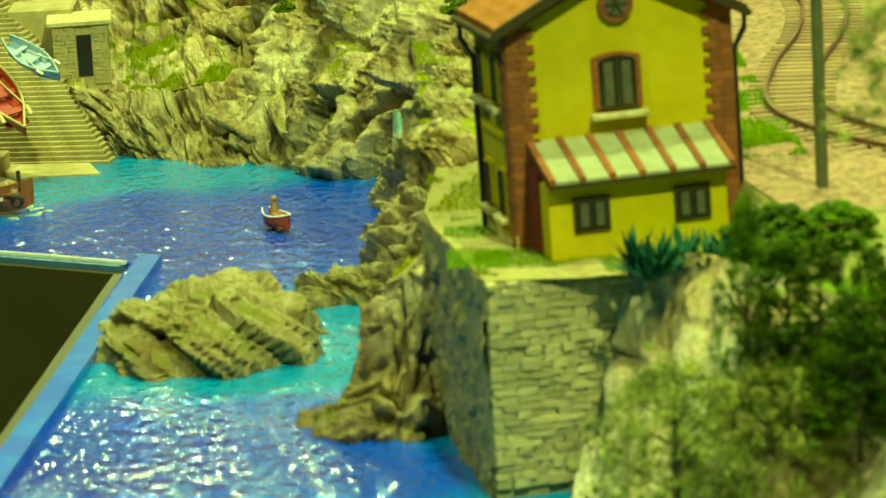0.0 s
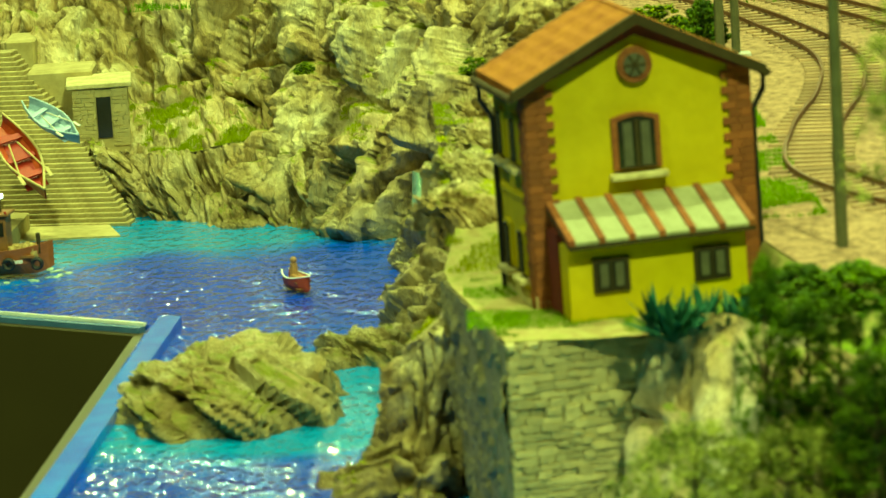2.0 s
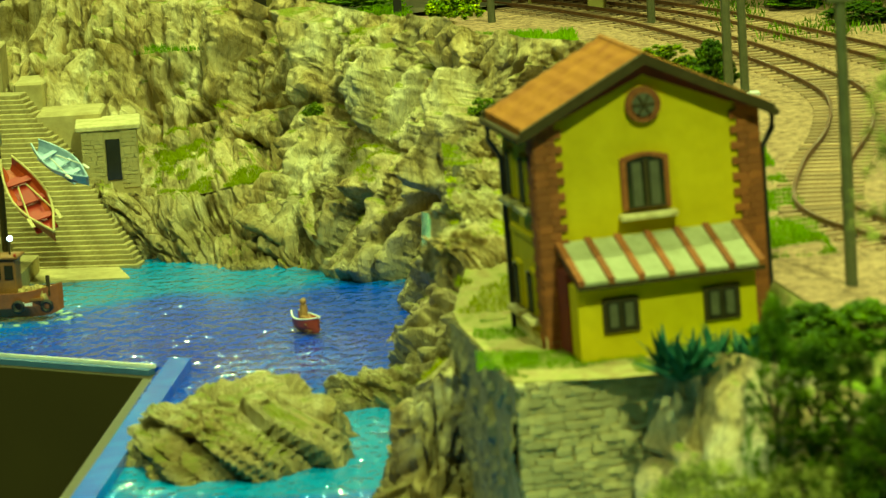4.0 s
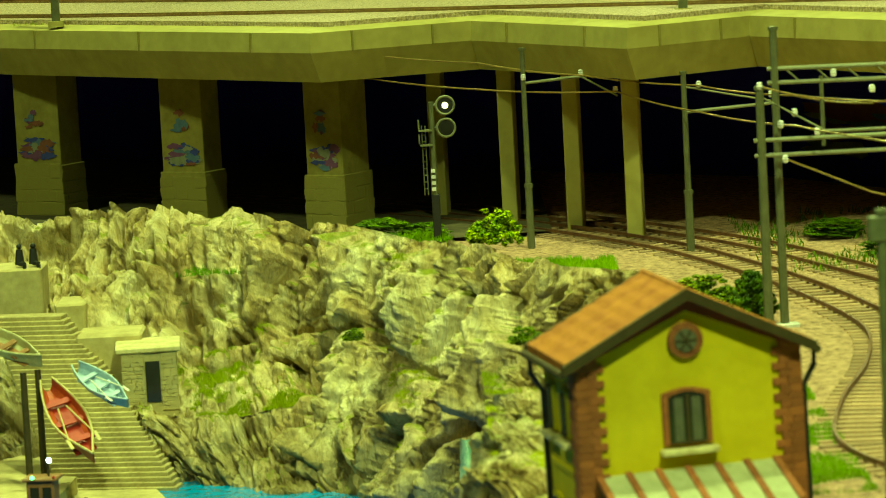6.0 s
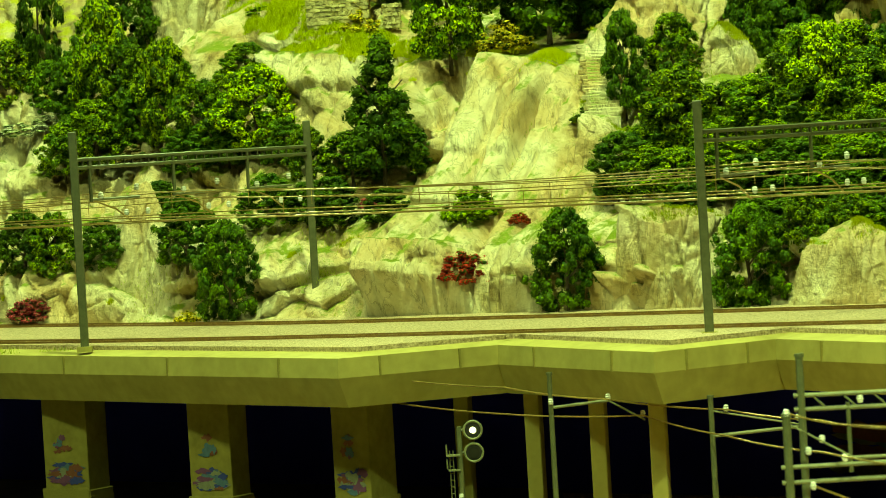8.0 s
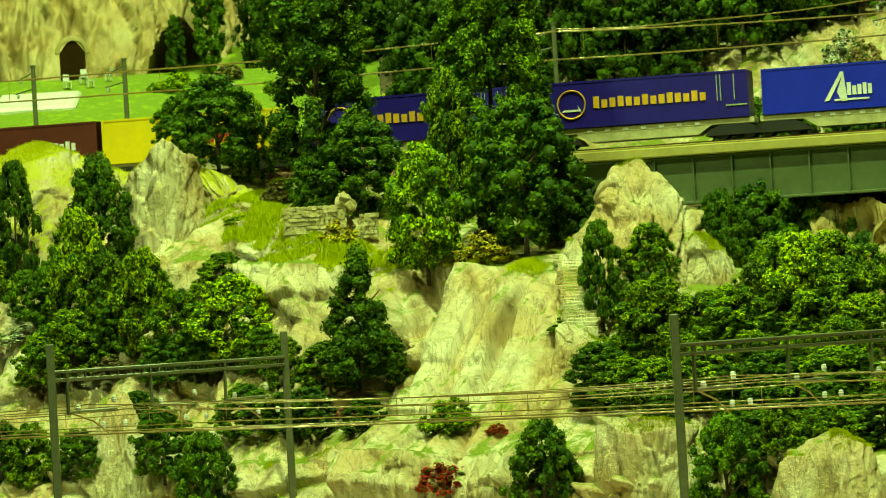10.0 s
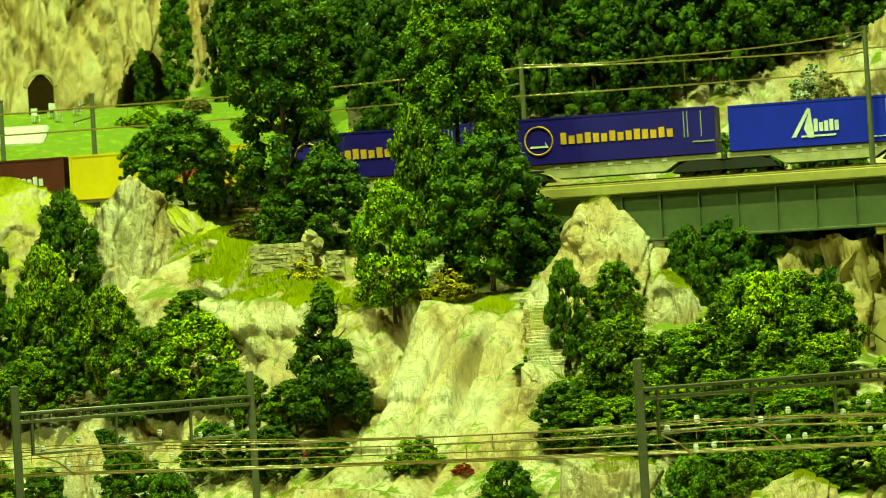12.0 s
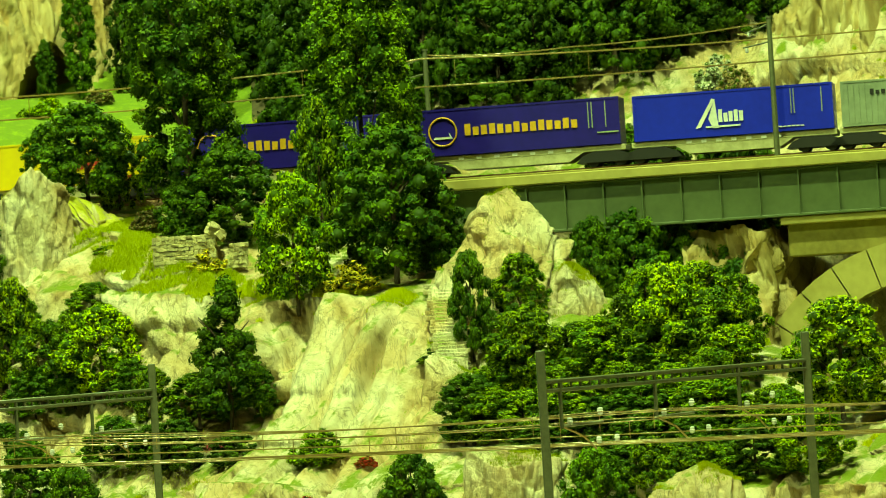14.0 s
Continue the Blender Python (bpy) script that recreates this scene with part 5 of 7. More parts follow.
RZ = 0.0790
C1 = [(0.30, 0.98, RZ - 0.004), (0.205, 1.03, RZ - 0.002), (0.152, 1.085, RZ), (0.130, 1.155, RZ), (0.140, 1.24, RZ), (0.158, 1.32, RZ), (0.168, 1.40, RZ), (0.163, 1.47, RZ), (0.146, 1.565, RZ), (0.125, 1.648, RZ), (0.101, 1.722, RZ), (0.050, 1.824, RZ), (-0.008, 1.908, RZ), (-0.10, 2.02, RZ), (-0.22, 2.13, RZ)]
C2 = [(0.36, 1.20, RZ), (0.275, 1.32, RZ), (0.225, 1.43, RZ), (0.198, 1.53, RZ), (0.172, 1.62, RZ), (0.149, 1.695, RZ), (0.118, 1.765, RZ), (0.068, 1.855, RZ), (0.008, 1.94, RZ), (-0.09, 2.05, RZ), (-0.20, 2.16, RZ)]
track(C1, "curved brown railway track on gravel beside the house", 420)
track(C2, "curved brown railway track running under the viaduct", 360)
DECKRAIL = mk("polished_brown_rail", (0.30, 0.18, 0.06), (0.16, 0.09, 0.03), 300, 0.4, metal=0.3)
for v in (0.098, 0.225):
    track([(*uv(-0.6, v + (0.14 if v < 0.15 else 0.03)), DECK + 0.0022), (*uv(-0.3, v + 0.055), DECK + 0.0022), (*uv(0.0, v), DECK + 0.0022), (*uv(0.4, v), DECK + 0.0022), (*uv(0.9, v), DECK + 0.0022)], "straight railway track on the viaduct deck", 60, False, 0.0011, DECKRAIL)

# ---- overhead line ----
def insulator(p, r=0.0018, parent=None):
    """A white ribbed porcelain insulator."""
    bm = bmesh.new()
    for k in (-1, 0, 1):
        add_ball(bm, Vector(p) + Vector((0, 0, k * r * 0.75)), r * (0.95 if k else 1.1), 0.6)
    return part("insulator", bm, INSUL, parent, "white porcelain insulator")


def mast(x, y, z0, z1, r=0.0021, label="grey-green overhead line mast", lower=0.0, foot=False):
    root = thing("overhead_mast", label, "mast", pose(x, y, 0), group="overhead line masts")
    bm = bmesh.new()
    if lower:
        add_rod(bm, (0, 0, z0), (0, 0, z0 + lower), r * 1.25, r * 1.2)
        add_rod(bm, (0, 0, z0 + lower), (0, 0, z0 + lower + 0.002), r * 1.45)
        add_rod(bm, (0, 0, z0 + lower), (0, 0, z1), r * 0.95, r * 0.8)
    else:
        add_rod(bm, (0, 0, z0), (0, 0, z1), r, r * 0.85)
    part("pole", bm, POLE, root)
    part("cap", rod((0, 0, z1), (0, 0, z1 + 0.0014), r * 1.1), POLE, root)
    if foot:
        part("footing", box(-0.0058, 0.0058, -0.003, 0.003, z0 - 0.003, z0 + 0.0016, 0.0004), WHITE, root, "white concrete footing")
    return root


def arm(root, a, b, r=0.0008, material=None, insul=()):
    part("arm", rod(a, b, r * 0.75), material or POLELIGHT, root, "light grey bracket arm")
    for p in insul:
        insulator(p, 0.0013, root)


m1 = mast(0.0380, 1.755, GBED, 0.1745, 0.0015, lower=0.030)
arm(m1, (-0.001, 0, 0.1584), (0.028, 0.0, 0.1605), 0.0010, None, [(0.0, -0.001, 0.1615), (0.028, 0, 0.1622), (0.0445, 0.0, 0.1532)])
arm(m1, (0.028, 0, 0.1605), (0.0455, 0, 0.150), 0.0006)
m2 = mast(0.1125, 1.705, GBED, 0.1625, 0.0016, lower=0.028)
arm(m2, (-0.001, 0, 0.1444), (0.041, 0, 0.1466), 0.0011, None, [(0.0070, -0.001, 0.1574), (0.041, 0, 0.151)])
arm(m2, (0.0, 0, 0.1565), (0.041, 0, 0.1478), 0.0006)
m3 = mast(0.1312, 1.440, GBED, 0.1972, 0.0018, foot=True)
for zz0 in (0.1818, 0.1762):
    arm(m3, (-0.003, 0, zz0), (0.10, 0.0, zz0 - 0.001), 0.0012)
for k in range(8):
    arm(m3, (0.004 + k * 0.012, 0, 0.1818), (0.010 + k * 0.012, 0, 0.1762), 0.0005)
arm(m3, (0.0185, 0, 0.178), (0.0185, 0, 0.150), 0.0012, POLE)
arm(m3, (0.0175, 0, 0.1557), (0.10, 0, 0.1557), 0.0010, None, [(0.0072, -0.002, 0.1640), (0.0015, -0.002, 0.1595), (0.0160, -0.002, 0.1560), (0.0235, 0, 0.1790), (0.0385, -0.002, 0.172)])
m4 = mast(0.1238, 1.428, GBED, 0.1745, 0.0020)
for zz0 in (0.1544, 0.1483):
    arm(m4, (-0.003, 0, zz0), (0.10, 0.0, zz0), 0.0012)
arm(m4, (0.0, 0, 0.172), (0.03, 0, 0.1545), 0.0005, None, [(0.009, -0.002, 0.1467), (0.0, -0.001, 0.176)])
m5 = mast(0.1222, 1.029, 0.0630, 0.168, 0.0019, "near grey-green overhead line mast on a white footing", foot=True)
part("crossarm", box(-0.004, 0.004, -0.002, 0.002, 0.160, 0.1675, 0.0005), POLE, m5)
arm(m5, (0, 0, 0.162), (0.05, 0.02, 0.166), 0.0008)


def wires(points, sag=0.002, r=0.00042, label="thin copper overhead wire", drop=None):
    pts = []
    for a, b in zip(points, points[1:]):
        a, b = Vector(a), Vector(b)
        for k in range(10):
            f = k / 10
            pts.append(a.lerp(b, f) - Vector((0, 0, sag * 4 * f * (1 - f))))
    pts.append(Vector(points[-1]))
    root = thing("overhead_wire", label, "wire")
    part("wire", tube(pts, r, 5), WIRE, root)
    if drop:
        for k in range(3, len(pts) - 2, 4):
            part("dropper", rod(pts[k], pts[k] - Vector((0, 0, drop)), 0.00022, n=4), WIRE, root)
    return root


wires([(-0.05, 1.86, 0.172), (0.0163, 1.757, 0.1695), (0.066, 1.752, 0.1612), (0.119, 1.702, 0.157), (0.1535, 1.60, 0.158), (0.17, 1.44, 0.166)], 0.001)
wires([(-0.05, 1.86, 0.160), (0.0153, 1.757, 0.1566), (0.0825, 1.752, 0.1525), (0.118, 1.69, 0.1455), (0.1385, 1.44, 0.1585), (0.19, 1.30, 0.158)], 0.001)
wires([(0.124, 1.428, 0.176), (0.150, 1.41, 0.171), (0.20, 1.36, 0.172)], 0.001)
wires([(0.1328, 1.428, 0.1467), (0.1665, 1.425, 0.1319), (0.22, 1.40, 0.12)], 0.0)

# portal gantries on the deck
def gantry(front, back, zt, label):
    root = thing("portal_gantry", label, "gantry", group="portal gantries")
    f, b = Vector((*uv(*front), 0)), Vector((*uv(*back), 0))
    for p in (f, b):
        part("pole", box(p.x - 0.0022, p.x + 0.0022, p.y - 0.002, p.y + 0.002, DECK, zt, 0.0005), POLE, root)
        part("footing", box(p.x - 0.004, p.x + 0.004, p.y - 0.004, p.y + 0.004, DECK - 0.001, DECK + 0.002), CONCRETE, root)
    lo, hi = zt - 0.0200, zt - 0.0155
    for zz0 in (lo, hi):
        part("chord", rod(f + Vector((0, 0, zz0)), b + Vector((0, 0, zz0)), 0.0011, n=6), POLE, root)
    n = 30
    for k in range(1, n):
        p = f.lerp(b, k / n)
        part("web_bar", rod(p + Vector((0, 0, lo)), p + Vector((0, 0, hi)), 0.0006, n=4), POLE, root)
    for k in (0.06, 0.40, 0.72):
        p = f.lerp(b, k)
        h = part("hanger", rod(p + Vector((0, 0, hi)), p + Vector((0, 0, lo - 0.019)), 0.0011, n=6), POLE, root)
        q = p + Vector((*(DV * 0.045), 0))
        part("registration_arm", rod(p + Vector((0, 0, lo - 0.018)), q + Vector((0, 0, lo - 0.018)), 0.0008, n=6), POLELIGHT, root)
        for s, up in ((0.20, -0.016), (0.95, -0.0125)):
            insulator(p.lerp(q, s) + Vector((0, 0, lo + up)), 0.0015, root)
        for s in (0.35, 0.8):
            insulator(p.lerp(q, s) + Vector((*(DU * 0.012), lo - 0.026)), 0.0014, root)
        part("stay", tube([p + Vector((0, 0, lo - 0.018)), p.lerp(q, 0.5) + Vector((0, 0, lo - 0.024)), p.lerp(q, 0.8) + Vector((0, 0, lo - 0.031))], 0.0005), WIRE, root)


gantry((-0.055, 0.071), (-0.052, 0.300), 0.308, "grey-green lattice portal gantry over the deck tracks")
gantry((0.332, 0.066), (0.372, 0.300), 0.304, "grey-green lattice portal gantry over the deck tracks")
for v, z1, z2 in ((0.105, 0.2735, 0.2585), (0.135, 0.2690, 0.2560), (0.180, 0.2715, 0.2550), (0.215, 0.2660, 0.2535), (0.245, 0.2695, 0.2570)):
    wires([(*uv(-0.5, v + 0.05), z1), (*uv(-0.055, v), z1), (*uv(0.345, v), z1 - 0.002), (*uv(0.75, v), z1)], 0.004, 0.00030, drop=0.009)
    wires([(*uv(-0.5, v + 0.05), z2), (*uv(-0.055, v), z2), (*uv(0.345, v), z2 - 0.002), (*uv(0.75, v), z2)], 0.0008, 0.00036)

# ---- light signal ----
sig = thing("light_signal", "tall two-lamp railway signal with ladder and striped post", "signal", pose(-0.0075, 1.76, 0.0))
part("post", rod((0, 0, 0.082), (0, 0, 0.1515), 0.0013), POLE, sig)
part("base", box(-0.002, 0.002, -0.0015, 0.0015, 0.080, 0.106, 0.0003), BLACK, sig, "black signal base")
for zc, glow in ((0.1497, True), (0.1387, False)):
    head = part("lamp_head", rod((0.0068, -0.003, zc), (0.0068, 0.002, zc), 0.0047, n=24), BLACK, sig, "black round lamp head")
    bm = bmesh.new()
    for k in range(24):
        a0, a1 = k * math.tau / 24, (k + 1) * math.tau / 24
        add_rod(bm, (0.0068 + 0.0044 * math.cos(a0), -0.0032, zc + 0.0044 * math.sin(a0)), (0.0068 + 0.0044 * math.cos(a1), -0.0032, zc + 0.0044 * math.sin(a1)), 0.0006, n=5)
    part("rim", bm, POLELIGHT, head, "light grey rim")
    lens = mk("lit_yellow_lens", (0.8, 0.75, 0.3), None, 100, 0.1) if glow else GLASSY
    part("lens", rod((0.0068, -0.0036, zc), (0.0068, -0.003, zc), 0.0016 if glow else 0.0028, n=16), lens, head)
    part("bracket", rod((0, 0, zc), (0.004, 0, zc), 0.0008), POLE, sig)
em = MATS["lit_yellow_lens"].node_tree.nodes["Principled BSDF"]
em.inputs["Emission Color"].default_value, em.inputs["Emission Strength"].default_value = (1, 0.95, 0.5, 1), 3.0
for k in range(4):
    part("stripe", box(-0.0016, 0.0004, -0.0020, -0.0013, 0.1080 + k * 0.0030, 0.1097 + k * 0.0030), WHITE, sig, "white stripe")
for s in (-0.0052, -0.0035):
    part("ladder_rail", rod((s, 0, 0.106), (s, 0, 0.140), 0.0003, n=5), POLE, sig)
for k in range(9):
    part("rung", rod((-0.0052, 0, 0.109 + k * 0.0033), (-0.0035, 0, 0.109 + k * 0.0033), 0.00025, n=4), POLE, sig)
part("platform", box(-0.0068, 0.0, -0.002, 0.002, 0.1372, 0.1380), POLELIGHT, sig)
part("platform", box(-0.0062, 0.0, -0.002, 0.002, 0.1300, 0.1308), POLELIGHT, sig)
for p in ((-0.0066, 0.1310), (-0.0066, 0.1380)):
    part("guard_rail", rod((p[0], 0, p[1]), (p[0], 0, p[1] + 0.005), 0.0004, n=5), POLELIGHT, sig)

# ---- trees and plants ----
ball = bmesh.new()
bmesh.ops.create_icosphere(ball, subdivisions=1, radius=1.0)
BALL_V = np.array([v.co[:] for v in ball.verts])
BALL_F = np.array([[v.index for v in f.verts] for f in ball.faces])
ball.free()


def leaf_cloud(name, material, seed, clumps, leaves, shape, leaf, clump_r, flat=0.5, asp=1.15, core=0.9, spread=(0.86, 1.14)):
    """A crown of foam puffs: each an uneven dense core with leaf blades lying over its skin; shape gives a puff's centre from three random numbers."""
    g = np.random.default_rng(seed)
    squash = np.array([1, 1, 1 / asp])
    centres = np.array([shape(*g.random(3)) for _ in range(clumps)])
    size = clump_r * g.uniform(0.6, 1.35, clumps)
    c = np.repeat(centres, leaves, axis=0)
    n = len(c)
    d = g.normal(size=(n, 3))
    d /= np.linalg.norm(d, axis=1, keepdims=True)
    lump = 1 + 0.16 * np.sin(d[:, :1] * 9 + c[:, :1] * 60) * np.sin(d[:, 1:2] * 8 + c[:, 1:2] * 50) + 0.12 * np.sin(d[:, 2:] * 11 + c[:, 2:] * 70)
    rad = np.repeat(size, leaves)[:, None] * lump * g.uniform(*spread, (n, 1))
    nrm = d + 0.45 * g.normal(size=(n, 3)) + np.array([0, 0, flat * 0.5])
    nrm /= np.linalg.norm(nrm, axis=1, keepdims=True)
    t = np.cross(nrm, g.normal(size=(n, 3)))
    t /= np.linalg.norm(t, axis=1, keepdims=True) + 1e-9
    b = np.cross(nrm, t)
    s = leaf * g.uniform(0.6, 1.5, n)[:, None]
    o = d * rad
    blade = np.stack([o - t * s - b * s * 0.75, o + t * s * 0.9 - b * s * 0.35, o + b * s * 1.1 + nrm * s * 0.3], 1) * squash + c[:, None]
    nv = len(BALL_V)
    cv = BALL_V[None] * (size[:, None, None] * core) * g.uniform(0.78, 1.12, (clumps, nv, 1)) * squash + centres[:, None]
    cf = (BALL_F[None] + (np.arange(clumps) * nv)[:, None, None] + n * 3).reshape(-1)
    V = np.concatenate([blade.reshape(-1, 3), cv.reshape(-1, 3)])
    me = bpy.data.meshes.new(name)
    me.vertices.add(len(V))
    me.vertices.foreach_set("co", V.reshape(-1).astype(np.float32))
    loops = np.concatenate([np.arange(n * 3), cf]).astype(np.int32)
    me.loops.add(len(loops))
    me.loops.foreach_set("vertex_index", loops)
    nt = clumps * len(BALL_F)
    me.polygons.add(n + nt)
    me.polygons.foreach_set("loop_start", (np.arange(n + nt) * 3).astype(np.int32))
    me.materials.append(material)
    # cores get their own dark colour, as shade between the leaves
    me.materials.append(INNERSHADE)
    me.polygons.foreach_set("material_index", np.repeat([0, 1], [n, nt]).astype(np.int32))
    me.update(calc_edges=True)
    return me


def egg(a, b, c, z0=0.05, z1=0.92, wide=0.42, pw=0.6):
    """Clump centres near the skin of an uneven egg."""
    z = z0 + (z1 - z0) * a
    f = math.sin(math.pi * min(1, max(0, (z - z0 + 0.10) / (z1 - z0 + 0.14))) ** 0.72) ** pw
    r = wide * f * (0.50 + 0.55 * c ** 0.5) * (0.80 + 0.35 * math.sin(9 * b + 7 * a) ** 2)
    return r * math.cos(b * math.tau), r * math.sin(b * math.tau), z


def spire(a, b, c):
    r = 0.38 * (1 - a) ** 0.6 * (0.45 + 0.55 * c ** 0.5) * (0.80 + 0.4 * math.sin(5 * b + 14 * a) ** 2)
    return r * math.cos(b * math.tau), r * math.sin(b * math.tau), 0.05 + 0.90 * a


def column(a, b, c):
    f = min(1, a * 6) * min(1, (1 - a) * 3.2) ** 0.6
    r = 0.36 * f * (0.5 + 0.5 * c ** 0.5)
    return r * math.cos(b * math.tau), r * math.sin(b * math.tau), 0.04 + 0.93 * a


def dome(a, b, c):
    r = 0.42 * c ** 0.5
    return r * math.cos(b * math.tau), r * math.sin(b * math.tau), 0.12 + 0.68 * a * (1 - (c ** 0.5) ** 2 * 0.7)


def trunk_mesh(seed):
    g = random.Random(seed)
    bm = tube([(0, 0, -0.12), (0.01, 0.0, 0.15), (-0.01, 0.01, 0.45), (0, 0, 0.8)], 0.022, 7)
    for v in bm.verts:
        k = 1.3 - 1.1 * max(0, v.co.z)
        v.co.x *= k
        v.co.y *= k
    for _ in range(7):
        z, a, l = g.uniform(0.2, 0.6), g.uniform(0, 6.28), g.uniform(0.15, 0.3)
        add_rod(bm, (0, 0, z), (l * math.cos(a), l * math.sin(a), z + l * 0.8), 0.012, 0.004, 5)
    me = bpy.data.meshes.new("trunk")
    bm.to_mesh(me)
    bm.free()
    me.materials.append(BARK)
    return me


TREES = {}


def tree_kind(key, name, label, category, material, shape, clumps, leaves, leaf, clump_r, variants=3, trunk=True, seed=0, asp=1.15, **more):
    TREES[key] = []
    for k in range(variants):
        root = thing(name, label, category, pose(0, 0, -3))
        if trunk:
            part("trunk", trunk_mesh(seed + k), None, root)
        part("crown", leaf_cloud("crown", material, seed * 10 + k, clumps, leaves, shape, leaf, clump_r, asp=asp, **more), None, root)
        TREES[key].append(root)


def plant(key, rows, group="", sink=0.0, ground=None):
    """Trees at rows of x, y, height, width, standing on the hillside."""
    for x, y, h, w in rows:
        proto = random.choice(TREES[key])
        z = (hill_z(x, y) if ground is None else ground) - sink
        ob = copy_thing(proto, pose(x, y, z, 0, 0, random.uniform(0, 360)) @ Matrix.Diagonal((w * 1.22, w * 1.22, h * 1.08, 1)))
        if group:
            ob["group"] = group


tree_kind("dark", "broadleaf_tree", "dense dark green model tree with clumped foam leaves", "tree", DARKGREEN, egg, 215, 60, 0.0135, 0.057, 4, seed=1)
tree_kind("mid", "broadleaf_tree", "bushy mid-green model tree with clumped foam leaves", "tree", MIDGREEN, egg, 215, 60, 0.0135, 0.057, 4, seed=2)
tree_kind("light", "broadleaf_tree", "bright green model tree with clumped foam leaves", "tree", LIGHTGREEN, egg, 215, 60, 0.0135, 0.057, 3, seed=3)
tree_kind("far", "broadleaf_tree", "dark green model tree of the far wood", "tree", WOODGREEN, egg, 190, 34, 0.0135, 0.050, 4, seed=21, spread=(0.8, 1.35))
tree_kind("farmid", "broadleaf_tree", "mid-green model tree of the far wood", "tree", DARKGREEN, egg, 190, 34, 0.0135, 0.050, 3, seed=22, spread=(0.8, 1.35))
tree_kind("poplar", "poplar_tree", "tall slender dark green poplar model tree", "tree", POPLARGREEN, column, 330, 110, 0.0115, 0.066, 2, seed=4, asp=2.4)
tree_kind("cypress", "cypress_tree", "narrow dark green cypress model tree", "tree", DARKGREEN, column, 240, 60, 0.020, 0.09, 2, seed=5, asp=3.2)
tree_kind("spire", "conifer_tree", "pointed dark green model conifer", "tree", DARKGREEN, spire, 130, 110, 0.014, 0.070, 2, seed=6, asp=1.4)
tree_kind("bush", "bush", "low mid-green model bush", "bush", MIDGREEN, dome, 120, 50, 0.018, 0.062, 3, False, seed=7)
tree_kind("lightbush", "bush", "bright green model bush beside the track", "bush", LIGHTGREEN, dome, 120, 50, 0.018, 0.062, 2, False, seed=8)
tree_kind("red", "flowering_bush", "model bush covered in red blossom", "bush", REDLEAF, dome, 120, 50, 0.018, 0.062, 2, False, seed=9)
tree_kind("pink", "flowering_bush", "model bush covered in pink blossom", "bush", PINKLEAF, dome, 120, 50, 0.018, 0.062, 2, False, seed=10)
tree_kind("yellow", "bush", "yellow-leaved model bush on the turf", "bush", YELLOWLEAF, dome, 120, 50, 0.018, 0.062, 2, False, seed=11)
tree_kind("dry", "dry_bush", "dry pale brown model bush", "bush", DRYLEAF, dome, 120, 50, 0.018, 0.062, 2, False, seed=12)
tree_kind("white", "flowering_bush", "model bush with white blossom", "bush", WHITELEAF, dome, 120, 50, 0.018, 0.062, 2, False, seed=13)
tree_kind("orange", "bush", "low orange-brown model bush", "bush", ORANGELEAF, dome, 120, 50, 0.018, 0.062, 1, False, seed=14)

SLOPE = "trees on the hillside"
plant("dark", [(-0.281, 2.464, 0.084, 0.030), (-0.220, 2.432, 0.079, 0.043), (-0.271, 2.431, 0.036, 0.029), (-0.227, 2.267, 0.032, 0.030), (-0.171, 2.234, 0.042, 0.039), (-0.143, 2.189, 0.061, 0.036), (-0.120, 2.244, 0.033, 0.037), (-0.080, 2.218, 0.030, 0.033), (-0.045, 2.199, 0.021, 0.029), (0.058, 2.068, 0.059, 0.040), (0.158, 2.007, 0.058, 0.040), (0.094, 2.149, 0.024, 0.027)], SLOPE)
plant("dark", [(-0.279, 2.298, 0.040, 0.036), (-0.252, 2.393, 0.026, 0.030), (-0.041, 2.408, 0.065, 0.062), (-0.074, 2.417, 0.045, 0.032), (0.063, 2.320, 0.093, 0.075), (0.105, 2.215, 0.060, 0.027), (0.099, 2.150, 0.037, 0.042), (0.195, 2.096, 0.033, 0.049), (0.091, 2.339, 0.055, 0.040)], SLOPE)
plant("light", [(-0.232, 2.397, 0.085, 0.041), (-0.188, 2.359, 0.070, 0.036), (-0.128, 2.320, 0.055, 0.050), (-0.302, 2.451, 0.050, 0.037), (-0.122, 2.532, 0.062, 0.032), (0.237, 2.155, 0.057, 0.049), (0.250, 2.129, 0.032, 0.041), (0.308, 2.067, 0.064, 0.057), (0.268, 2.056, 0.029, 0.036)], SLOPE)
plant("mid", [(-0.218, 2.386, 0.060, 0.039), (-0.165, 2.340, 0.048, 0.039), (-0.135, 2.370, 0.026, 0.035), (-0.237, 2.374, 0.044, 0.043), (-0.095, 2.278, 0.034, 0.027), (-0.066, 2.259, 0.030, 0.041), (-0.258, 2.282, 0.041, 0.032), (0.190, 2.015, 0.035, 0.030), (0.214, 2.003, 0.033, 0.033), (0.111, 2.139, 0.032, 0.039), (0.128, 2.131, 0.030, 0.035)], SLOPE)
plant("mid", [(0.018, 2.406, 0.094, 0.038), (-0.001, 2.305, 0.079, 0.049), (0.136, 2.232, 0.039, 0.031), (0.134, 2.177, 0.051, 0.048), (0.208, 2.172, 0.051, 0.037), (0.261, 2.156, 0.046, 0.033), (0.218, 2.143, 0.038, 0.051), (0.158, 2.125, 0.031, 0.045), (0.232, 2.078, 0.033, 0.047), (0.181, 2.164, 0.036, 0.043)], SLOPE)
plant("spire", [(-0.046, 2.245, 0.083, 0.053)], SLOPE)
plant("red", [(0.001, 2.114, 0.025, 0.033), (0.034, 2.147, 0.009, 0.013)])
plant("pink", [(-0.273, 2.269, 0.021, 0.029), (-0.080, 2.232, 0.012, 0.014), (-0.055, 2.223, 0.011, 0.015)])
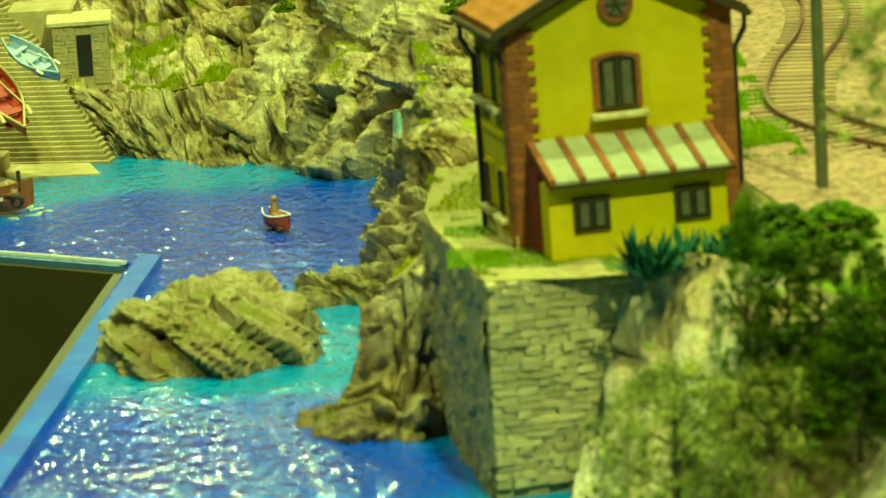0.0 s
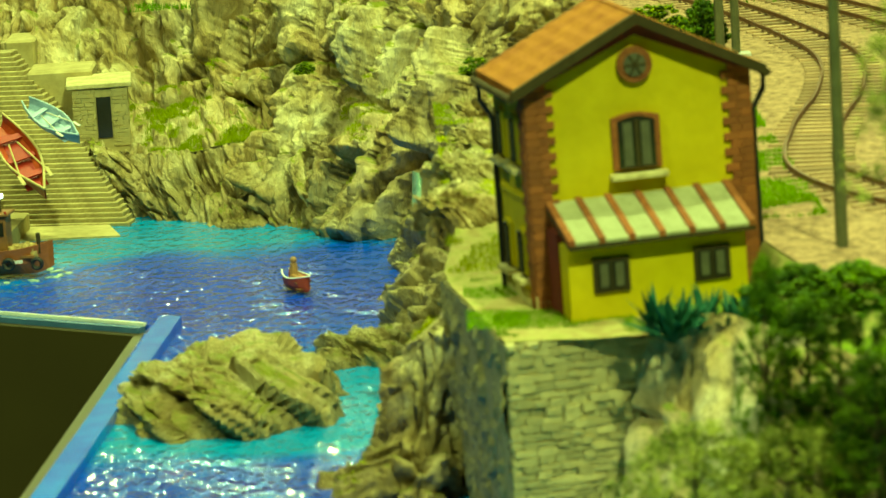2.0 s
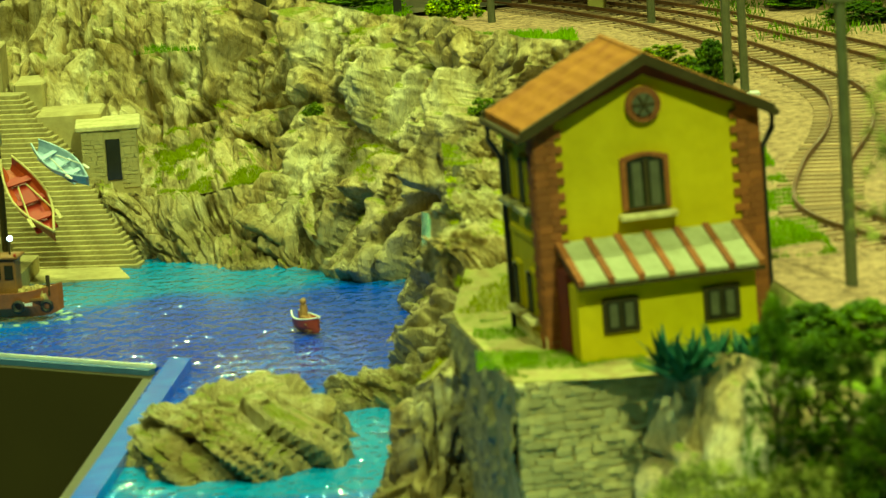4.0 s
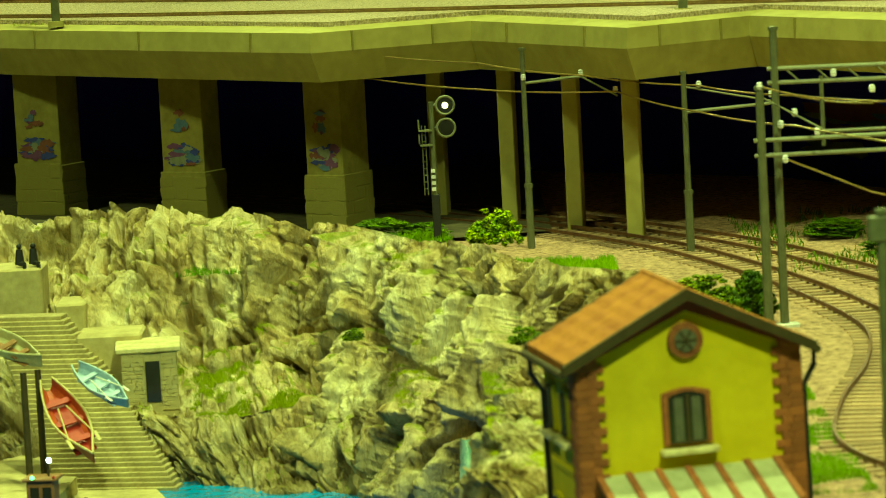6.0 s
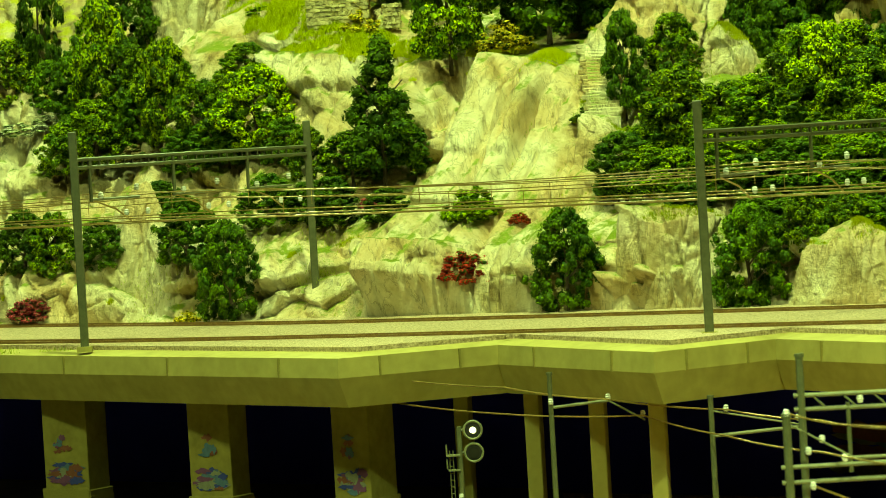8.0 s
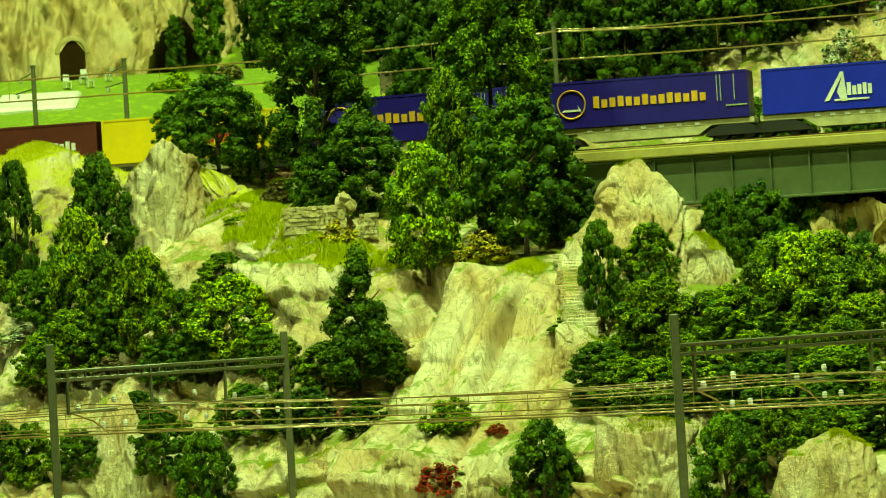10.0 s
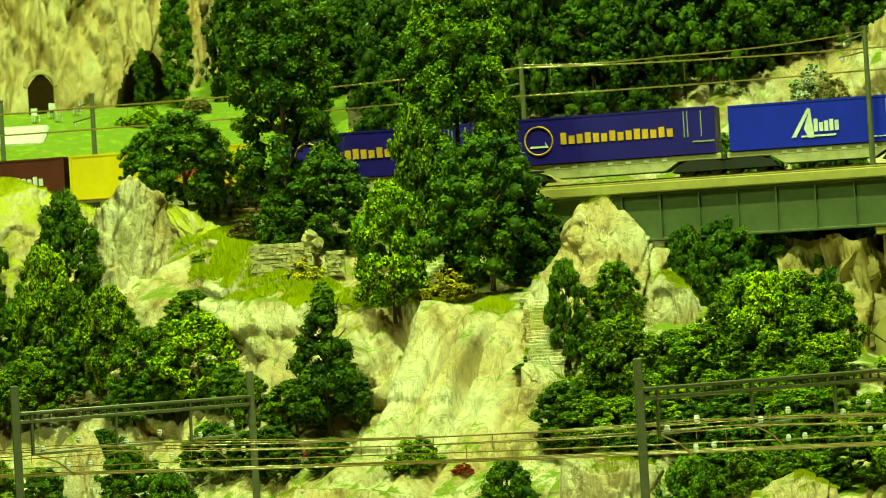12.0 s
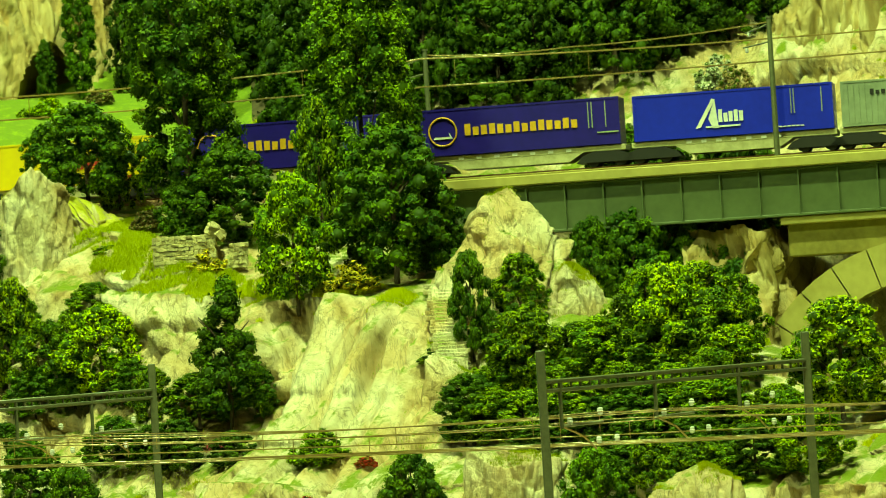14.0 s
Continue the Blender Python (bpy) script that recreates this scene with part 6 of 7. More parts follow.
plant("yellow", [(0.033, 2.291, 0.026, 0.034), (-0.059, 2.372, 0.021, 0.028), (-0.171, 2.205, 0.011, 0.016)])
plant("dry", [(-0.099, 2.448, 0.020, 0.024), (0.208, 2.529, 0.025, 0.033), (-0.206, 2.355, 0.020, 0.031)])
plant("white", [(-0.287, 2.425, 0.016, 0.044), (-0.268, 2.42, 0.014, 0.03)])
plant("bush", [(0.006, 2.161, 0.029, 0.033), (0.083, 2.214, 0.014, 0.024), (-0.124, 2.426, 0.010, 0.023), (0.105, 2.189, 0.017, 0.027)], "bushes on the hillside")
plant("dark", [(0.229, 2.484, 0.08, 0.055), (0.268, 2.492, 0.08, 0.047), (0.199, 2.456, 0.06, 0.035), (0.297, 2.472, 0.08, 0.045)], SLOPE)
plant("dark", [(-0.142, 2.500, 0.062, 0.059)], SLOPE, 0.0, 0.425)
plant("dark", [(-0.169, 2.520, 0.044, 0.036)], SLOPE, 0.0, 0.433)
plant("dark", [(-0.253, 2.413, 0.049, 0.034), (-0.206, 2.367, 0.041, 0.033), (-0.147, 2.323, 0.033, 0.033), (-0.110, 2.301, 0.029, 0.029), (-0.173, 2.330, 0.029, 0.033), (-0.095, 2.235, 0.025, 0.028), (-0.191, 2.300, 0.025, 0.032), (-0.030, 2.248, 0.025, 0.025)], SLOPE)
plant("mid", [(-0.186, 2.377, 0.041, 0.034), (-0.151, 2.347, 0.037, 0.029), (-0.259, 2.380, 0.034, 0.034), (0.121, 2.178, 0.027, 0.031), (0.149, 2.148, 0.030, 0.034), (0.187, 2.125, 0.033, 0.037), (0.214, 2.101, 0.036, 0.036), (0.237, 2.096, 0.040, 0.036), (0.196, 2.165, 0.044, 0.037), (0.243, 2.138, 0.050, 0.040), (0.165, 2.170, 0.034, 0.031)], SLOPE)
plant("light", [(0.221, 2.149, 0.064, 0.044), (0.133, 2.174, 0.051, 0.041), (-0.211, 2.391, 0.045, 0.030)], SLOPE)
plant("dark", [(0.165, 2.109, 0.026, 0.033), (0.194, 2.076, 0.026, 0.033), (0.221, 2.057, 0.026, 0.032), (0.134, 2.105, 0.020, 0.030), (0.207, 1.997, 0.019, 0.025)], SLOPE)
plant("dark", [(0.248, 2.003, 0.030, 0.038), (0.218, 2.029, 0.019, 0.030), (0.185, 2.040, 0.022, 0.035), (0.165, 2.047, 0.026, 0.029)], SLOPE)
plant("mid", [(0.278, 1.991, 0.036, 0.039), (0.232, 2.005, 0.022, 0.030), (0.273, 2.045, 0.029, 0.032)], SLOPE)
plant("poplar", [(-0.070, 2.44, 0.205, 0.076), (0.048, 2.42, 0.195, 0.070)], "poplars by the upper line")
plant("cypress", [(0.076, 2.45, 0.115, 0.030), (0.018, 2.47, 0.085, 0.026)], "poplars by the upper line")
# the far wood behind the upper line
far = random.Random(4)
rows_d, rows_m = [], []
for k in range(190):
    y = far.uniform(2.72, 3.12)
    x = far.uniform(-0.125, 0.36) * y / 2.8
    if x > 0.26 and y < 2.85 or x < 0.005 and y < 2.89 or x < -0.030 * y:
        continue
    h, w = far.uniform(0.07, 0.115), far.uniform(0.05, 0.085)
    (rows_d if far.random() < 0.9 else rows_m).append((x, y, h, w))
plant("far", rows_d, "far wood")
for k in range(26):
    x = 0.17 + 0.190 * k / 25
    plant("far" if k % 4 else "farmid", [(x, far.uniform(2.84, 2.93), far.uniform(0.06, 0.10), far.uniform(0.05, 0.07))], "far wood", 0.006, 0.50 + 0.30 * max(0, x - 0.22))
plant("far", [(-0.080 + 0.012 * k, far.uniform(2.88, 2.94), far.uniform(0.06, 0.09), far.uniform(0.045, 0.06)) for k in range(15)], "far wood")
plant("dark", [(0.215 + 0.008 * k, far.uniform(2.50, 2.58), far.uniform(0.070, 0.095), far.uniform(0.05, 0.07)) for k in range(14)], "trees in the ravine under the bridge")
plant("farmid", rows_m, "far wood")
plant("far", [(0.20 + 0.011 * k, far.uniform(2.93, 2.99), far.uniform(0.08, 0.11), far.uniform(0.06, 0.08)) for k in range(16)], "far wood", 0.0, 0.585)
plant("far", [(0.21 + 0.011 * k, far.uniform(3.02, 3.06), far.uniform(0.09, 0.12), far.uniform(0.06, 0.08)) for k in range(16)], "far wood", 0.0, 0.66)
plant("far", [(0.262 + 0.0085 * k, 2.790 + 0.012 * math.sin(2.4 * k), 0.075 + 0.015 * math.sin(3.1 * k), 0.062) for k in range(14)], "far wood", 0.012)
plant("cypress", [(-0.163, 2.86, 0.100, 0.027), (-0.191, 2.862, 0.047, 0.016)], "cypresses behind the meadow", 0.0, 0.516)
plant("far", [(-0.126 + 0.006 * k, 2.95 + 0.02 * math.sin(2.1 * k), 0.09, 0.042) for k in range(5)], "far wood", 0.0, 0.524)
plant("cypress", [(-0.052, 2.80, 0.150, 0.026), (-0.012, 2.80, 0.075, 0.020), (0.012, 2.78, 0.05, 0.018)], "cypresses behind the meadow")
plant("lightbush", [(-0.187, 2.80, 0.020, 0.028), (-0.200, 2.81, 0.014, 0.022)], "bushes on the meadow", 0.002, 0.501)
plant("dry", [(-0.148, 2.84, 0.016, 0.022)], "", 0.002, 0.512)
plant("dry", [(0.335, 2.70, 0.04, 0.03)])
plant("white", [(0.315, 2.68, 0.03, 0.028), (0.322, 2.72, 0.035, 0.032)])
# plants along the lower railway
plant("lightbush", [(0.0185, 1.60, 0.022, 0.023)], "", 0.002, 0.0985)
plant("lightbush", [(0.103, 1.50, 0.020, 0.030), (0.118, 1.47, 0.020, 0.022), (0.089, 1.52, 0.012, 0.014)], "bushes behind the house", 0.002, 0.079)
plant("orange", [(0.106, 1.44, 0.010, 0.022)], "", 0.002, 0.079)
plant("dark", [(0.120, 1.452, 0.022, 0.018)], "", 0.002, 0.079)
plant("dark", [(-0.035, 1.79, 0.014, 0.036), (-0.014, 1.80, 0.010, 0.024), (0.205, 1.66, 0.009, 0.03), (0.185, 1.74, 0.008, 0.03)], "bushes under the viaduct", 0.002, 0.080)
# foreground shrubs on the bank
tree_kind("shrub", "shrub", "pale olive fine-leaved model shrub on the bank", "bush", PALELEAF, egg, 420, 46, 0.0065, 0.032, 2, seed=31, asp=0.9, core=0.2, spread=(0.2, 2.2))
tree_kind("twiggy", "conifer_tree", "small dark feathery model conifer on the bank", "tree", DARKGREEN, spire, 300, 60, 0.0075, 0.034, 2, seed=32, asp=1.6, core=0.2, spread=(0.2, 1.8))
plant("shrub", [(0.064, 0.86, 0.042, 0.046), (0.088, 0.86, 0.040, 0.046)], "shrubs on the bank", 0.0, 0.026)
plant("twiggy", [(0.084, 0.875, 0.056, 0.024), (0.102, 0.87, 0.046, 0.034), (0.114, 0.865, 0.044, 0.034), (0.094, 0.875, 0.046, 0.034), (0.108, 0.85, 0.036, 0.034), (0.122, 0.86, 0.040, 0.032)], "small conifers on the bank", 0.0, 0.048)
tree_kind("tall", "shrub", "tall pale olive model shrub overhanging the bank", "bush", PALELEAF, lambda a, b, c: egg(a, b, c, 0.52, 0.95, 0.44), 420, 46, 0.0065, 0.032, 1, seed=33, asp=2.6, core=0.2, spread=(0.2, 2.2))
plant("tall", [(0.124, 0.80, 0.125, 0.046)], "shrubs on the bank", 0.0, 0.062)
plant("dark", [(0.104, 0.985, 0.017, 0.030), (0.120, 0.98, 0.018, 0.026)], "shrubs on the bank", 0.002, 0.066)


def spiky(x, y, z, n, size, label, seed):
    """A rosette plant with long pointed leaves."""
    g = random.Random(seed)
    root = thing("agave_plant", label, "plant", pose(x, y, z))
    for k in range(n):
        a, e, l = g.uniform(0, 6.28), g.uniform(0.35, 1.35), size * g.uniform(0.7, 1.2)
        d = Vector((math.cos(a) * math.cos(e), math.sin(a) * math.cos(e), math.sin(e)))
        s = d.cross(Vector((0, 0, 1))).normalized() * l * 0.075
        bm = bmesh.new()
        p = [d * 0.0, d * l * 0.5 + Vector((0, 0, l * 0.03)), d * l - Vector((0, 0, l * 0.06))]
        va = [bm.verts.new(q) for q in (p[0] - s, p[0] + s, p[1] + s, p[1] - s, p[2], p[1] + Vector((0, 0, -l * 0.05)))]
        bm.faces.new((va[0], va[1], va[2], va[3]))
        bm.faces.new((va[3], va[2], va[4]))
        bm.faces.new((va[0], va[3], va[5]))
        bm.faces.new((va[1], va[5], va[2]))
        part("leaf", bm, BLUEGREEN, root)


for k, (x, y) in enumerate(((0.064, 0.985), (0.071, 0.98), (0.078, 0.985), (0.085, 0.978), (0.068, 0.975), (0.090, 0.985))):
    spiky(x, y, 0.064, 34, 0.0135, "blue-green spiky agave plant beside the house wall", k)
spiky(-0.232, 1.80, 0.094, 30, 0.016, "blue-green spiky plant on the cliff top", 30)
for x, y, z, s in ((0.026, 1.40, 0.083, 0.010), (0.021, 1.42, 0.052, 0.010), (-0.045, 1.53, 0.07, 0.007), (0.015, 1.27, 0.040, 0.010)):
    plant("bush", [(x, y, s, s * 1.3)], "bushes on the cliff", 0.002, z)


def turf(name, label, n, area, material, h, seed, ground):
    """Standing static-grass blades as one mass."""
    g = np.random.default_rng(seed)
    x0, x1, y0, y1 = area
    x, y = g.uniform(x0, x1, n), g.uniform(y0, y1, n)
    keep = fbm(x * 45, y * 45, seed, 3) > -0.02
    x, y = x[keep], y[keep]
    n = len(x)
    z = np.array([ground(a, b) for a, b in zip(x, y)])
    ang, hh = g.uniform(0, 6.28, n), h * g.uniform(0.5, 1.3, n)
    w = h * 0.11
    p = np.stack([x, y, z], 1)
    tip = p + np.stack([g.normal(0, 0.35, n) * hh, g.normal(0, 0.35, n) * hh, hh], 1)
    s = np.stack([np.cos(ang) * w, np.sin(ang) * w, 0 * ang], 1)
    V = np.stack([p - s, p + s, tip], 1).reshape(-1, 3)
    me = bpy.data.meshes.new(name)
    me.vertices.add(n * 3)
    me.vertices.foreach_set("co", V.reshape(-1).astype(np.float32))
    me.loops.add(n * 3)
    me.loops.foreach_set("vertex_index", np.arange(n * 3, dtype=np.int32))
    me.polygons.add(n)
    me.polygons.foreach_set("loop_start", np.arange(0, n * 3, 3, dtype=np.int32))
    me.materials.append(material)
    me.update(calc_edges=True)
    tagged(new(name, me), label, "grass", kind="stuff")


def turf_on(label, obs, n, material, h, seed, spots=(), level=0.55, cover=0.0):
    """Grass blades on the level parts of rocks, in patches; spots are x, y, radius of full patches."""
    g = np.random.default_rng(seed)
    verts = []
    for ob in obs:
        me = ob.data
        co, no = np.empty(len(me.vertices) * 3), np.empty(len(me.vertices) * 3)
        me.vertices.foreach_get("co", co)
        me.vertices.foreach_get("normal", no)
        m = np.array(ob.matrix_world)
        co, no = co.reshape(-1, 3) @ m[:3, :3].T + m[:3, 3], no.reshape(-1, 3) @ m[:3, :3].T
        patch = fbm(co[:, 0] * 40, co[:, 1] * 40, seed, 4) > cover
        for x, y, r in spots:
            patch |= np.hypot(co[:, 0] - x, co[:, 1] - y) < r * (1 + 0.8 * fbm(co[:, 0] * 90, co[:, 1] * 90, seed + 1, 3))
        verts.append(co[patch & (no[:, 2] > level)])
    p = np.concatenate(verts)
    p = p[g.integers(0, len(p), n)] + g.normal(0, 0.0009, (n, 3)) * (1, 1, 0.1)
    ang, hh = g.uniform(0, 6.28, n), h * g.uniform(0.5, 1.3, n)
    tip = p + np.stack([g.normal(0, 0.35, n) * hh, g.normal(0, 0.35, n) * hh, hh], 1)
    side = np.stack([np.cos(ang), np.sin(ang), 0 * ang], 1) * h * 0.11
    V = np.stack([p - side, p + side, tip], 1).reshape(-1, 3)
    tagged(new("grass", mesh_from("grass", V.tolist(), np.arange(n * 3).reshape(-1, 3).tolist(), [material])), label, "grass", kind="stuff")


def named(stem):
    return [o for o in bpy.data.objects if o.name.split(".")[0] == stem]


turf("grass", "bright green turf along the railway", 24000, (0.01, 0.075, 1.50, 1.70), GRASS, 0.0028, 1, lambda x, y: 0.0775)
turf("grass", "bright green turf behind the house", 36000, (0.096, 0.124, 1.08, 1.47), GRASS, 0.0022, 2, lambda x, y: 0.0770)
turf("grass", "bright green turf on the cliff top", 12000, (-0.13, 0.0, 1.66, 1.80), GRASS, 0.0024, 3, lambda x, y: 0.084)
turf("grass", "bright green turf on the terrace", 9000, (0.020, 0.088, 0.994, 1.034), GRASS, 0.0012, 4, lambda x, y: TZ)
turf("grass", "bright green turf on the terrace", 5000, (0.012, 0.030, 1.01, 1.09), GRASS, 0.0012, 14, lambda x, y: TZ)
turf("grass", "rough turf beside the house wall", 26000, (0.008, 0.040, 1.09, 1.40), STRAW, 0.0016, 15, lambda x, y: TZ + 0.0115 * min(1, max(0, (y - 1.08) / 0.08)))
for rx, ry, rs in ((0.014, 1.15, 0.012), (0.020, 1.21, 0.014), (0.026, 1.28, 0.013), (0.016, 1.18, 0.009), (0.030, 1.34, 0.014)):
    rock((rs, rs * 1.6, rs * 0.9), rx, ry, 0.068, 30, int(rx * 3000), "pale weathered rock beside the house", 2.6, 0.4)
turf("grass", "bright green turf on the bank", 5000, (0.10, 0.16, 0.86, 1.04), GRASS, 0.004, 5, lambda x, y: 0.066)
slope = named("hillside")
crags = named("crag")
turf_on("bright green turf on the hillside ledges", slope, 120000, BRIGHTTURF, 0.0025, 6, ((-0.115, 2.40, 0.022), (-0.09, 2.37, 0.022), (-0.055, 2.345, 0.022), (-0.025, 2.335, 0.018), (-0.138, 2.45, 0.020), (-0.11, 2.46, 0.02), (0.03, 2.30, 0.02), (0.06, 2.27, 0.015)), 0.42, 0.30)
turf_on("straw-coloured turf on the limestone crags", crags, 60000, BRIGHTTURF, 0.0017, 7, ((0.133, 2.285, 0.012), (-0.26, 2.54, 0.05)), 0.68, 0.10)
turf("grass", "turf at the foot of the slope", 20000, (-0.28, 0.28, 2.0, 2.25), STRAW, 0.0022, 8, lambda x, y: hill_z(x, y) + 0.001)
turf("grass", "dim turf under the viaduct", 3000, (0.14, 0.26, 1.60, 1.85), GRASS, 0.004, 9, lambda x, y: 0.0775)
for protos in TREES.values():
    for proto in protos:
        for o in (*proto.children_recursive, proto):
            bpy.data.objects.remove(o)

mx, my = np.meshgrid(np.linspace(0, 1, 90), np.linspace(0, 1, 60), indexing="ij")
my2 = 2.655 - 0.0 * mx + my * 0.36
mx2 = -0.52 + mx * 0.50
mz2 = np.array([[hill_z(a, b) for a, b in zip(r, q)] for r, q in zip(mx2, my2)]) + 0.007
mz2 = np.maximum(mz2, np.minimum(0.470 + 0.28 * (my2 - 2.69), 0.522) - 0.25 * np.clip(mx2 + 0.12, 0, 1)) + 0.006 * fbm(mx2 * 12, my2 * 12, 4)
lone("meadow", sheet("meadow", np.stack([mx2, my2, mz2], -1), MEADOW, True), None, "bright green mown meadow behind the upper line", "meadow", kind="structure")
pond = thing("garden_terrace", "white sunlit garden terrace on the meadow", "terrace", pose(-0.290, 2.778, 0.4950, 15.6, 0, 0))
part("paving", box(-0.035, 0.028, -0.028, 0.028, -0.02, 0.004, 0.002), WHITE, pond)


def garden_chair(x, y, z, turn):
    """A small white garden chair: seat, back and four legs."""
    root = thing("garden_chair", "small white garden chair on the meadow terrace", "chair", pose(x, y, z, 0, 0, turn), group="garden chairs")
    part("seat", box(-0.0026, 0.0026, -0.0026, 0.0026, 0.0048, 0.0054), WHITE, root)
    part("backrest", box(-0.0026, 0.0026, 0.0022, 0.0028, 0.0054, 0.0110, 0.0002), WHITE, root)
    for lx in (-0.0022, 0.0022):
        for ly in (-0.0022, 0.0022):
            part("leg", rod((lx, ly, 0.0), (lx, ly, 0.0048), 0.0004, n=5), WHITE, root)


for x, y, turn in ((-0.275, 2.83, 30), (-0.264, 2.845, 200), (-0.257, 2.83, 110), (-0.244, 2.85, 260)):
    garden_chair(x, y, 0.470 + 0.28 * (y - 2.69) + 0.001, turn)
# leaf-strewn floor of the far wood
fx, fy = np.meshgrid(np.linspace(-0.03, 0.15, 50), np.linspace(2.72, 3.35, 90), indexing="ij")
fz = np.array([[hill_z(a, b) for a, b in zip(r, q)] for r, q in zip(fx, fy)]) + 0.009 + 0.008 * fbm(fx * 25, fy * 25, 8)
lone("forest_floor", sheet("forest_floor", np.stack([fx, fy, fz], -1), DARKGROUND, True), None, "dark leaf-strewn floor of the far wood", "ground", kind="structure")

# ---- upper line: bridge, embankment, freight train ----
T0, TD = Vector((-0.26, 2.62)), Vector((0.9754, -0.2203))
TA = math.degrees(math.atan2(TD.y, TD.x))
RAILZ = 0.4235
line = Matrix.Translation((T0.x, T0.y, 0)) @ Euler((0, 0, radians(TA))).to_matrix().to_4x4()


def along(s, y=0.0, z=0.0):
    return line @ Matrix.Translation((s, y, z))


bank = thing("embankment", "gravel embankment of the upper railway line", "embankment", line, kind="structure")
part("gravel", box(-0.35, 0.37, -0.035, 0.05, 0.36, RAILZ - 0.002, 0.002), BALLAST, bank)
for y in (-0.00825, 0.00825):
    part("rail", box(-0.35, 1.0, y - 0.0005, y + 0.0005, RAILZ - 0.0022, RAILZ), RAIL, bank)

bridge = thing("girder_bridge", "green steel plate girder bridge with a grey walkway", "bridge", line)
B0, B1 = 0.345, 0.98
part("girder_web", box(B0, B1, -0.030, -0.027, 0.3815, 0.4115), GIRDER, bridge)
part("girder_web", box(B0, B1, 0.027, 0.030, 0.3815, 0.4115), GIRDER, bridge)
part("bottom_flange", box(B0, B1, -0.0330, -0.024, 0.3795, 0.3815, 0.0004), GIRDER, bridge)
part("top_flange", box(B0, B1, -0.0335, 0.0335, 0.4115, 0.4130, 0.0004), GIRDER, bridge)
part("walkway", box(B0, B1, -0.037, 0.037, 0.4130, 0.4200, 0.0008), CONCRETE, bridge, "pale concrete walkway edge")
part("kerb", box(B0, B1, -0.032, 0.032, 0.4200, 0.4215, 0.0005), CONCRETE2, bridge)
for k in range(24):
    s = B0 + 0.012 + k * 0.0268
    part("stiffener", box(s - 0.0005, s + 0.0005, -0.0334, -0.030, 0.3815, 0.4115), GIRDER, bridge)

# stone arch that carries the bridge's far end
AR = thing("stone_arch", "pale concrete arch carrying the end of the bridge", "arch", Matrix.Translation((0.43, 2.466, 0)) @ Euler((0, 0, radians(TA))).to_matrix().to_4x4())
ri, ro, n = 0.100, 0.128, 15
for k in range(n):
    t0, t1 = math.pi * (k + 0.02) / n, math.pi * (k + 0.98) / n
    bm = bmesh.new()
    ends = []
    for t in (t0, (t0 + t1) / 2, t1):
        ends.append([bm.verts.new((-r * math.cos(t), y, 0.232 + r * math.sin(t))) for r, y in ((ri, -0.03), (ro, -0.03), (ro, 0.03), (ri, 0.03))])
    for a, b in zip(ends, ends[1:]):
        for i in range(4):
            bm.faces.new((a[i], b[i], b[(i + 1) % 4], a[(i + 1) % 4]))
    bm.faces.new(ends[0])
    bm.faces.new(ends[-1][::-1])
    bmesh.ops.recalc_face_normals(bm, faces=bm.faces)
    part("arch_block", bm, CONCRETE, AR)
part("spandrel", box(-0.092, 0.30, -0.026, 0.026, 0.352, 0.379, 0.001), CONCRETE2, AR)
part("cornice", box(-0.096, 0.30, -0.033, 0.033, 0.374, 0.3795, 0.0006), CONCRETE, AR)
part("springer", box(-0.132, -0.096, -0.034, 0.034, 0.16, 0.236, 0.001), CONCRETE, AR)


def container(s, length, z0, height, material, label, marks=None):
    c = thing("freight_container", label, "container", along(s, 0, z0), group="containers on the freight train")
    hw = 0.0140
    part("body", box(0, length, -hw, hw, 0, height, 0.0006), material, c)
    for x in (0.0, length - 0.0018):
        part("corner_post", box(x, x + 0.0018, -hw - 0.0005, hw + 0.0005, 0, height), material, c)
    for z in (0.0, height - 0.0014):
        part("side_rail", box(0, length, -hw - 0.0004, -hw, z, z + 0.0014), material, c)
    if marks == "corrugated":
        for k in range(34):
            x = 0.003 + k * (length - 0.006) / 34
            part("corrugation", box(x, x + (length - 0.006) / 68, -hw - 0.0006, -hw, 0.002, height - 0.002), material, c)
    return c, -hw - 0.0008


def bars(parent, x0, x1, z0, z1, y, material, n, gap=0.3, name="lettering"):
    """Plain bars in place of lettering."""
    w = (x1 - x0) / n
    for k in range(n):
        part(name, box(x0 + k * w, x0 + (k + 1 - gap) * w, y, y + 0.0007, z0, z1 + (z1 - z0) * ((0.25 if k == 0 else 0.12) if k % 3 == 0 else -0.12 * (k % 2))), material, parent)


CZ = 0.4385
# a yellow one
c, y = container(0.034, 0.133, CZ - 0.002, 0.032, YELLOWBOX, "bright yellow container with a red band on a freight wagon")
bars(c, 0.060, 0.098, 0.011, 0.021, y, REDPAINT, 3, 0.15)
part("band", box(0.055, 0.13, y, y + 0.0007, 0.0015, 0.0045), REDPAINT, c, "red band")
# a maroon one
c, y = container(-0.105, 0.135, CZ - 0.002, 0.032, MAROON, "dark maroon container on a freight wagon")
bars(c, 0.085, 0.120, 0.012, 0.018, y, WHITE, 8, 0.3)
bars(c, 0.088, 0.118, 0.005, 0.008, y, WHITE, 9, 0.3)


